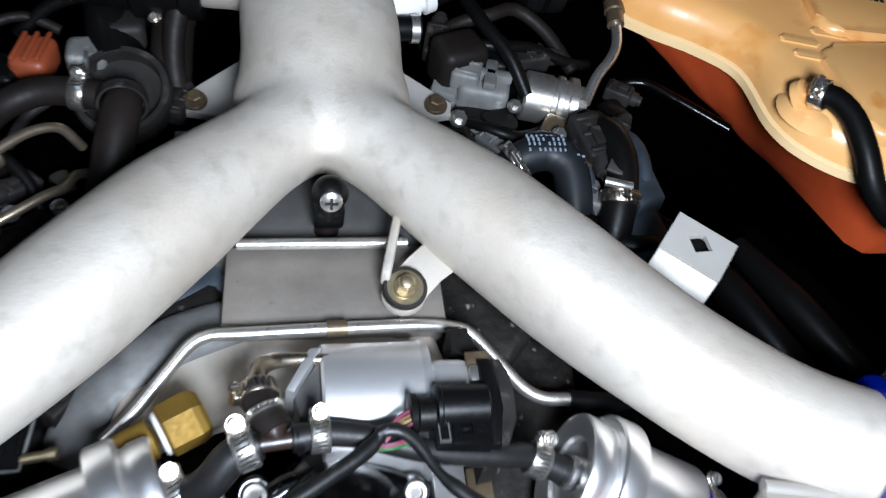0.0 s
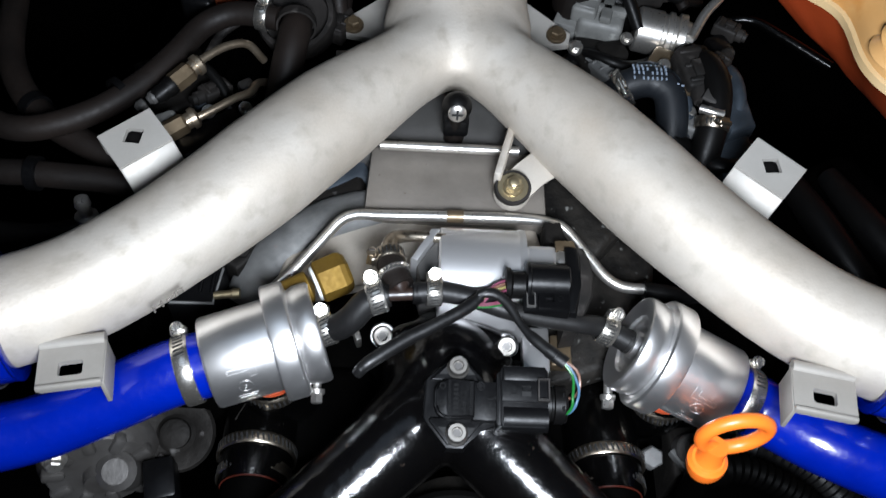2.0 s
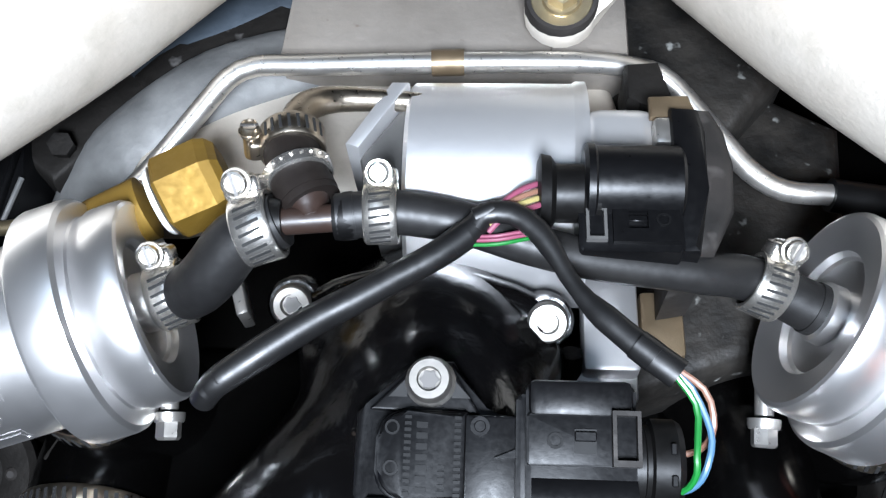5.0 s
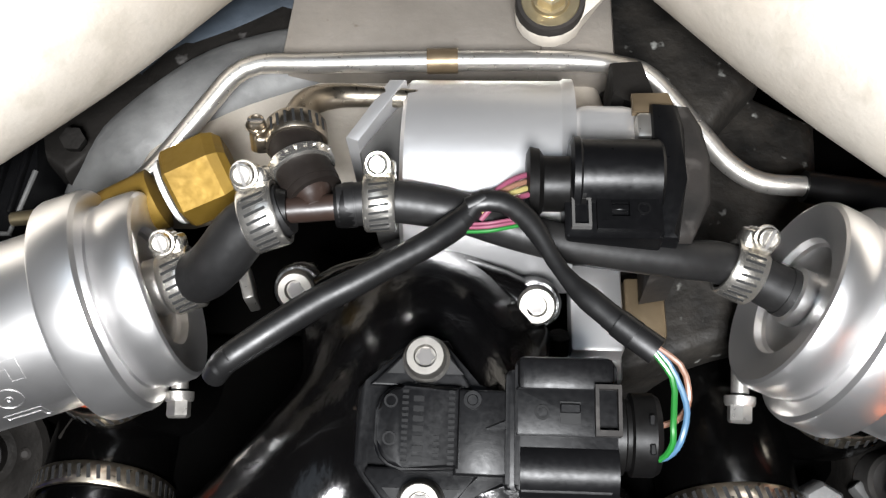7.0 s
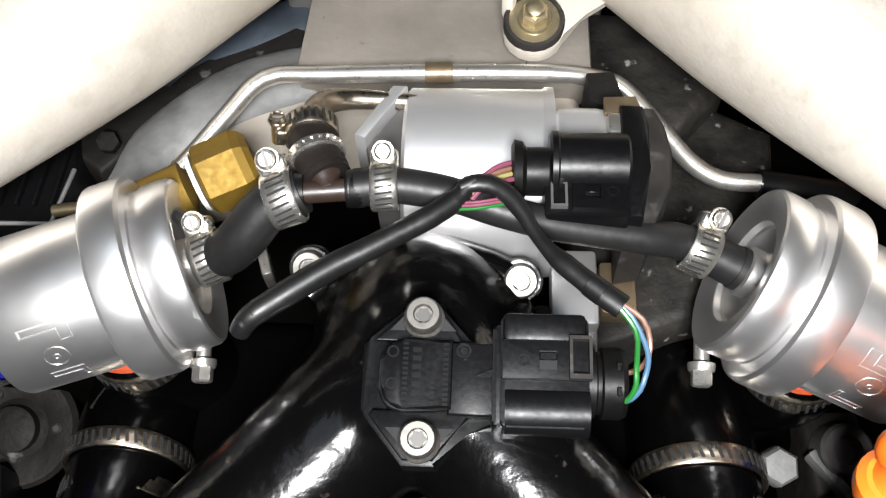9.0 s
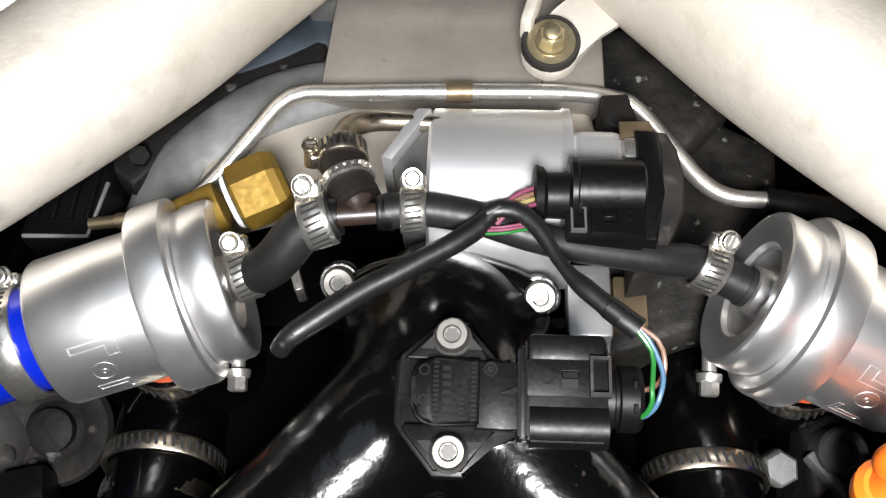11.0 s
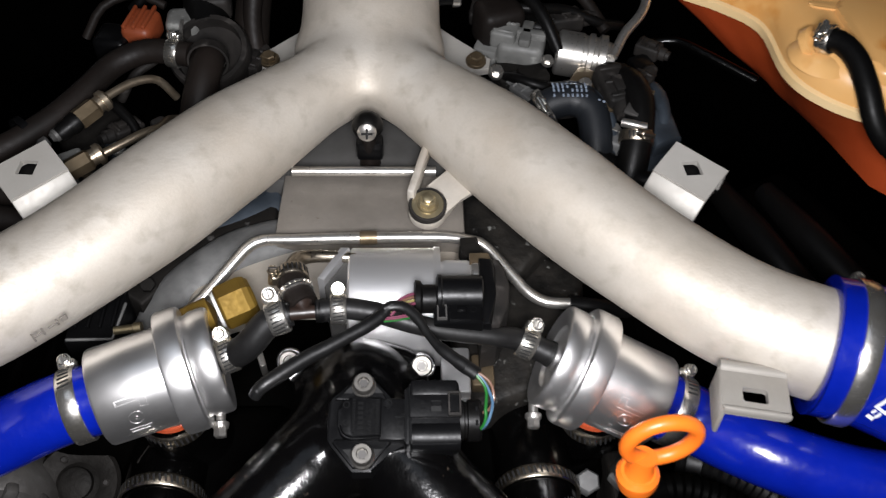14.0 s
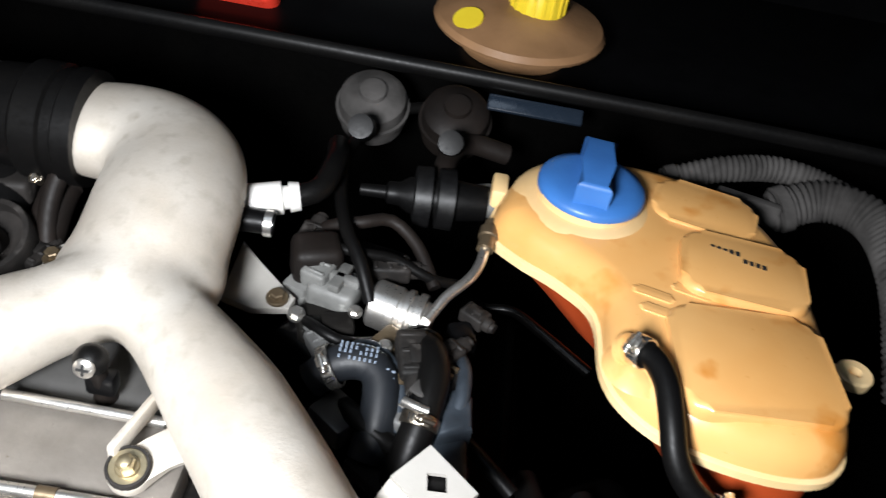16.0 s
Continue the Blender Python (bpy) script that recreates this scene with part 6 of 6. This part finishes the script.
for i in range(14):
    a = 2 * math.pi * i / 14
    part("vane", box(B(), mm @ Matrix.Rotation(a, 4, "Z") @ Matrix.Translation((0.026, 0, 0.034)), (0.018, 0.008, 0.008), 0.002), CORRODED, gc)
part("rim", lathe(B(), [(0.036, 0.048), (0.042, 0.048), (0.042, 0.054), (0.036, 0.054)], mm, 44, closed=True), RUBBER, gc, "black rubber rim")
tagged(part("front_bolt", lathe(B(), [(-0.004, 0.0085), (0, 0.0085), (0.006, 0.0082), (0.0075, 0.0068), (0.0075, 0)], axes((0.1464, 0.1209, 0.750), (0, -0.3, 1)), 6), PALEGRIT), "dull hexagon bolt head low beside the hose", "bolt")
fc = thing("front_casting", (0.178, 0.132, 0.69), "grimy alloy casting with a drilled boss beside the dipstick", "casting")
part("block", prism(B(), [(0.165, 0.11), (0.195, 0.12), (0.19, 0.155), (0.165, 0.15)], Matrix.Translation((0, 0, 0.69)), 0.048, 0.006, 3), GRIME, fc)
part("boss", lathe(B(), [(0, 0.0125), (0.010, 0.0115), (0.0115, 0.0100), (0.0115, 0.0062), (0.004, 0.0058), (0.004, 0)], axes((0.1785, 0.1325, 0.736), (0.05, -0.25, 1)), 28), DARKCAST, fc, "dull drilled boss")
part("rib", box(B(), Matrix.Translation((0.172, 0.121, 0.739)) @ Matrix.Rotation(radians(35), 4, "Z"), (0.005, 0.024, 0.008), 0.0015), PALEGRIT, fc)
def conduit(points, r, mat, label):
    path = curve(points, 0.0028)
    t = thing("ribbed_loom", points[0], label, "wiring loom", "conduits")
    part("conduit", tube(B(), path, [r if i % 2 else r * 0.86 for i in range(len(path))], 20, smooth=False), mat, t)
    part("cuff", lathe(B(), [(-0.006, r * 0.9), (-0.005, r * 1.12), (0.005, r * 1.12), (0.006, r * 0.9)], axes(path[4], path[5] - path[3]), 22), mat, t)


conduit([(0.175, 0.108, 0.760), (0.205, 0.112, 0.760), (0.235, 0.105, 0.752), (0.265, 0.090, 0.738), (0.30, 0.06, 0.71)], 0.0105, SHADE_BLACK, "ribbed black loom conduit under the blue hose")
conduit([(0.215, 0.145, 0.735), (0.245, 0.133, 0.738), (0.275, 0.120, 0.730), (0.31, 0.09, 0.71)], 0.013, RUBBER, "dark ribbed conduit under the blue hose")
conduit([(0.50, 0.675, 0.84), (0.545, 0.682, 0.858), (0.585, 0.655, 0.862), (0.60, 0.59, 0.845), (0.60, 0.50, 0.80)], 0.020, DUSTGREY, "dusty ribbed hose behind the coolant tank")
conduit([(0.40, 0.700, 0.835), (0.46, 0.708, 0.858), (0.53, 0.712, 0.862), (0.64, 0.67, 0.845)], 0.013, DUSTGREY, "dusty ribbed conduit along the bulkhead")

bb = thing("bulkhead_bracket", (0.475, 0.665, 0.83), "dusty grey bracket with a stud behind the coolant tank", "bracket")
part("plate", box(B(), Matrix.Translation((0.475, 0.668, 0.846)) @ Matrix.Rotation(radians(-14), 4, "Z"), (0.060, 0.010, 0.024), 0.003), DUSTGREY, bb)
part("arm", box(B(), Matrix.Translation((0.480, 0.650, 0.838)) @ Matrix.Rotation(radians(-14), 4, "Z"), (0.014, 0.044, 0.008), 0.002), DUSTGREY, bb)
part("stud", lathe(B(), [(0, 0.006), (0.010, 0.006), (0.011, 0.0035), (0.020, 0.0035), (0.020, 0)], axes((0.455, 0.655, 0.848), (0, -0.4, 1)), 12), DUSTGREY, bb)

# Near-black blocks put where only dark gaps show below the pipes
for s in (-1, 1):
    tagged(part("bay_block", box(B(), Matrix.Translation((s * 0.085, 0.15, 0.70)), (0.07, 0.08, 0.08), 0.012, 3), SHADE_BLACK), "black block put in the dark gap low in front of the engine", "engine part")
tagged(part("pale_clip", box(B(), Matrix.Translation((-0.063, 0.176, 0.815)) @ Matrix.Rotation(radians(20), 4, "Z"), (0.004, 0.016, 0.012), 0.001), STEEL), "small bright metal clip between the hoses", "clip")
jb = thing("junction_box", (-0.176, 0.218, 0.765), "dark grey ribbed junction box under the pipe arm", "junction box")
part("box", prism(B(), [(-0.198, 0.2030), (-0.1655, 0.2035), (-0.1625, 0.2330), (-0.170, 0.262), (-0.198, 0.262)], Matrix.Translation((0, 0, 0.765)), 0.033, 0.002), PLASTIC, jb)
part("edge", tube(B(), [(-0.196, 0.2032, 0.7985), (-0.1660, 0.2036, 0.7985), (-0.1630, 0.2325, 0.7985)], 0.0011, 8, smooth=False), PALEGRIT, jb, "pale edge")
for k in range(4):
    part("rib", box(B(), Matrix.Translation((-0.192 + k * 0.008, 0.235, 0.7990)), (0.0022, 0.046, 0.004), 0.0008), PLASTIC, jb)
part("stub", lathe(B(), [(0, 0.0028), (0.0125, 0.0030), (0.0130, 0.0038), (0.0180, 0.0038)], axes((-0.1655, 0.2092, 0.8000), (1, 0.12, 0.05)), 18), ZINC, jb, "small pale brass stub")
tagged(part("engine_pin", lathe(B(), [(0, 0.0045), (0.012, 0.0045), (0.013, 0.0052), (0.016, 0.0052), (0.016, 0)], axes((-0.1545, 0.2530, 0.784), (0.2, -0.3, 1)), 6), GRIME), "small bolt under the pipe arm", "bolt")

# connectors and castings crowded behind the right arm
def connector(at, axis, length, width, mat, label, ribs=3):
    t = thing("cable_connector", at, label, "connector", "cable connectors")
    m = axes(at, axis, (0, 0, 1))
    body = part("body", box(B(), m, (width * 0.8, width, length), width * 0.15, 3), mat, t)
    for i in range(ribs):
        part("rib", box(B(), m @ Matrix.Translation((width * 0.40, 0, -length * 0.35 + i * length * 0.7 / max(1, ribs - 1))), (0.003, width * 0.82, length * 0.10), 0.001, 1), mat, body)
    part("nose", lathe(B(), [(0, width * 0.38), (length * 0.25, width * 0.36), (length * 0.27, width * 0.28), (length * 0.4, width * 0.26)], m @ Matrix.Translation((0, 0, length * 0.48)), 18), mat, t)
    part("latch", box(B(), m @ Matrix.Translation((width * 0.44, 0, length * 0.1)), (0.004, width * 0.35, length * 0.4), 0.001), mat, t)
    return t


connector((0.198, 0.430, 0.822), (0.25, -0.95, -0.15), 0.040, 0.024, DUSTY, "dusty dark plug below the ribbed valve")
connector((0.222, 0.445, 0.812), (0.6, 0.7, 0.1), 0.028, 0.018, DUSTY, "small dusty plug beside the steel line")
connector((0.114, 0.500, 0.826), (0.3, 0.9, 0.1), 0.030, 0.022, GREYPLASTIC, "dusty grey plug behind the pipe trunk")
connector((0.096, 0.540, 0.820), (0.2, 0.9, 0.3), 0.030, 0.020, DUSTY, "dusty dark plug by the white pipe stub")
connector((0.166, 0.520, 0.822), (0.95, 0.2, 0.0), 0.034, 0.020, DUSTY, "dusty dark plug behind the ribbed valve")
connector((0.128, 0.440, 0.806), (-0.6, 0.7, 0.0), 0.026, 0.018, PALEGRIT, "pale grey fitting beside the printed hose")
connector((0.240, 0.494, 0.812), (0.8, -0.5, 0.0), 0.022, 0.016, DUSTY, "small dark plug beside the tank")
connector((-0.100, 0.470, 0.812), (0.3, 0.9, 0.0), 0.026, 0.018, DUSTY, "small dusty plug beside the pipe trunk")
connector((-0.196, 0.402, 0.800), (-0.7, -0.7, 0.2), 0.026, 0.016, DUSTY, "small dusty injector plug under the fuel line")
for outline, z, h, mat, lab in (
        ([(0.176, 0.412), (0.186, 0.420), (0.206, 0.392), (0.200, 0.378), (0.184, 0.384)], 0.785, 0.022, PALEGRIT, "pale grey casting under the dusty plug"),
        ([(0.224, 0.372), (0.248, 0.384), (0.246, 0.412), (0.238, 0.424), (0.226, 0.412)], 0.785, 0.028, BLUEGREY, "blue-grey casting beside the welded tab"),
        ([(0.104, 0.462), (0.122, 0.470), (0.136, 0.450), (0.124, 0.436), (0.110, 0.442)], 0.790, 0.020, CORRODED, "corroded casting beside the pipe trunk")):
    tagged(part("side_casting", prism(B(), outline, Matrix.Translation((0, 0, z)), h, 0.005, 3), mat), lab, "casting")
sb = thing("steel_bracket", (0.206, 0.39, 0.81), "small bright steel bracket with a rolled end", "bracket")
part("plate", box(B(), Matrix.Translation((0.2075, 0.3965, 0.829)) @ Matrix.Rotation(radians(-30), 4, "Z"), (0.012, 0.014, 0.003), 0.001), DARKCAST, sb)
part("roll", tube(B(), [(0.197, 0.3850, 0.826), (0.206, 0.3810, 0.827), (0.215, 0.3795, 0.826)], 0.0035, 12), STEEL, sb)
bh = thing("heater_hose", (0.150, 0.385, 0.78), "slim blue-grey hose looping behind the pipe arm", "hose")
part("hose", tube(B(), [(0.140, 0.432, 0.800), (0.158, 0.440, 0.812), (0.176, 0.432, 0.816), (0.190, 0.412, 0.812), (0.194, 0.390, 0.800), (0.186, 0.372, 0.785)], 0.0062, 18), BLUEGREY, bh)
part("collar", lathe(B(), [(-0.004, 0.0060), (-0.004, 0.0080), (0.004, 0.0080), (0.004, 0.0060)], axes((0.190, 0.412, 0.812), (0.3, -0.9, -0.3)), 20, closed=True), TAN_METAL, bh, "tarnished collar")
tb = thing("terminal_block", (0.206, 0.402, 0.79), "tan and grey terminal block beside the rubber elbow", "terminal block")
part("block", box(B(), Matrix.Translation((0.2230, 0.4240, 0.806)) @ Matrix.Rotation(radians(-25), 4, "Z"), (0.020, 0.026, 0.020), 0.003), DUSTY, tb)
for k in range(3):
    part("terminal", box(B(), Matrix.Translation((0.2200 + k * 0.0035, 0.4170 + k * 0.0070, 0.8175)) @ Matrix.Rotation(radians(-25), 4, "Z"), (0.012, 0.0035, 0.004), 0.0008), TAN_METAL, tb)
wl = thing("steel_wire_stay", (-0.157, 0.475, 0.82), "thin steel stay between the grey plug and the clamp", "stay")
part("stay", tube(B(), [(-0.1575, 0.488, 0.842), (-0.1565, 0.476, 0.842), (-0.155, 0.466, 0.838)], 0.0016, 8), STEEL, wl)

# ================= small cables, plugs and brackets among the hoses =================
def cable(points, r, mat, label):
    return hose("cable", points, r, mat, label, "cable", "loose cables", segs=10, step=0.008)


for pts, r, mat, lab in (
        ([(0.105, 0.470, 0.800), (0.120, 0.450, 0.815), (0.140, 0.440, 0.815), (0.160, 0.452, 0.805), (0.178, 0.470, 0.795)], 0.0045, RUBBER, "thin black cable crossing the hoses"),
        ([(0.098, 0.540, 0.815), (0.118, 0.520, 0.835), (0.142, 0.515, 0.838), (0.168, 0.522, 0.832), (0.200, 0.520, 0.820), (0.222, 0.530, 0.810)], 0.0045, RUBBER, "thin black cable behind the valve"),
        ([(0.090, 0.560, 0.800), (0.110, 0.548, 0.832), (0.136, 0.548, 0.842), (0.160, 0.560, 0.840), (0.185, 0.545, 0.830), (0.205, 0.515, 0.815)], 0.0055, OLDRUBBER, "dusty black cable behind the valve"),
        ([(0.225, 0.470, 0.795), (0.236, 0.440, 0.812), (0.238, 0.410, 0.812), (0.232, 0.385, 0.800)], 0.0060, BLUEGREY, "blue-grey pipe beside the rubber elbow"),
        ([(0.195, 0.380, 0.785), (0.212, 0.352, 0.795), (0.232, 0.350, 0.795), (0.244, 0.365, 0.785)], 0.0085, RUBBER, "black hose loop behind the arm"),
        ([(0.155, 0.400, 0.790), (0.172, 0.380, 0.800), (0.190, 0.372, 0.795), (0.205, 0.372, 0.780)], 0.0080, RUBBER, "short black hose behind the arm"),
        ([(-0.240, 0.430, 0.790), (-0.222, 0.425, 0.812), (-0.200, 0.412, 0.812), (-0.185, 0.395, 0.800), (-0.180, 0.375, 0.785)], 0.0045, RUBBER, "thin black cable under the fuel lines"),
        ([(-0.120, 0.560, 0.810), (-0.135, 0.545, 0.842), (-0.160, 0.548, 0.846), (-0.190, 0.548, 0.836), (-0.215, 0.540, 0.815)], 0.0050, RUBBER, "thin black cable by the cable plugs"),
        ([(-0.255, 0.520, 0.800), (-0.238, 0.535, 0.822), (-0.210, 0.545, 0.828), (-0.185, 0.540, 0.820)], 0.0040, OLDRUBBER, "dusty thin cable by the cable plugs"),
        ([(-0.215, 0.455, 0.785), (-0.200, 0.462, 0.806), (-0.182, 0.478, 0.812), (-0.172, 0.500, 0.812)], 0.0040, DUSTY, "dusty thin pipe behind the hoses"),
        ([(-0.090, 0.525, 0.870), (-0.098, 0.515, 0.858), (-0.102, 0.500, 0.835), (-0.100, 0.485, 0.810)], 0.0080, OLDRUBBER, "short dusty hose under the intake cuff")):
    cable(pts, r, mat, lab)
for x, y, z, sx, sy, sz, rz, mat, lab in (
        (0.100, 0.500, 0.806, 0.022, 0.030, 0.020, -20, GREYPLASTIC, "dusty grey clip beside the pipe trunk"),
        (0.136, 0.462, 0.806, 0.026, 0.020, 0.016, 15, GRIME, "grimy flange below the grey plug"),
        (0.178, 0.452, 0.806, 0.022, 0.026, 0.020, -30, TAN_METAL, "tarnished metal bracket below the valve"),
        (0.232, 0.475, 0.802, 0.020, 0.024, 0.022, 20, PLASTIC, "small black clip beside the valve"),
        (0.152, 0.392, 0.785, 0.034, 0.030, 0.022, -38, DARKCAST, "dull alloy boss behind the pipe arm"),
        (0.188, 0.362, 0.772, 0.040, 0.034, 0.020, -38, GRIME, "grimy casting behind the pipe arm"),
        (0.226, 0.402, 0.788, 0.016, 0.030, 0.030, 10, BLUEGREY, "blue-grey upright bracket by the elbow"),
        (-0.182, 0.372, 0.790, 0.022, 0.018, 0.024, 35, PLASTIC, "black injector top behind the arm"),
        (-0.205, 0.392, 0.786, 0.014, 0.014, 0.030, 35, BLUEGREY, "blue-grey injector body between the fuel lines"),
        (-0.172, 0.412, 0.786, 0.014, 0.014, 0.030, 35, DARKCAST, "dull injector body between the fuel lines"),
        (-0.226, 0.352, 0.806, 0.026, 0.022, 0.022, 30, GREYPLASTIC, "dusty grey plug beside the welded tab"),
        (-0.118, 0.505, 0.812, 0.026, 0.026, 0.026, 0, PLASTIC, "black clip beside the breather valve")):
    tagged(part("small_bracket", box(B(), Matrix.Translation((x, y, z)) @ Matrix.Rotation(radians(rz), 4, "Z"), (sx, sy, sz), 0.004, 2), mat), lab, "bracket", "small brackets")
for x, y, z, r in ((0.104, 0.462, 0.812, 0.005), (0.148, 0.470, 0.818, 0.004), (0.196, 0.398, 0.806, 0.0045), (0.236, 0.392, 0.805, 0.005), (-0.196, 0.375, 0.806, 0.004), (-0.245, 0.445, 0.790, 0.005), (-0.168, 0.382, 0.804, 0.004), (0.176, 0.438, 0.820, 0.004)):
    b = thing("small_bolt", (x, y, z), "small bright bolt head among the hoses", "bolt", "small bolts")
    hex_bolt(b, (x, y, z), (0.1, -0.3, 1), r, r * 0.9, STEEL, 1.4)
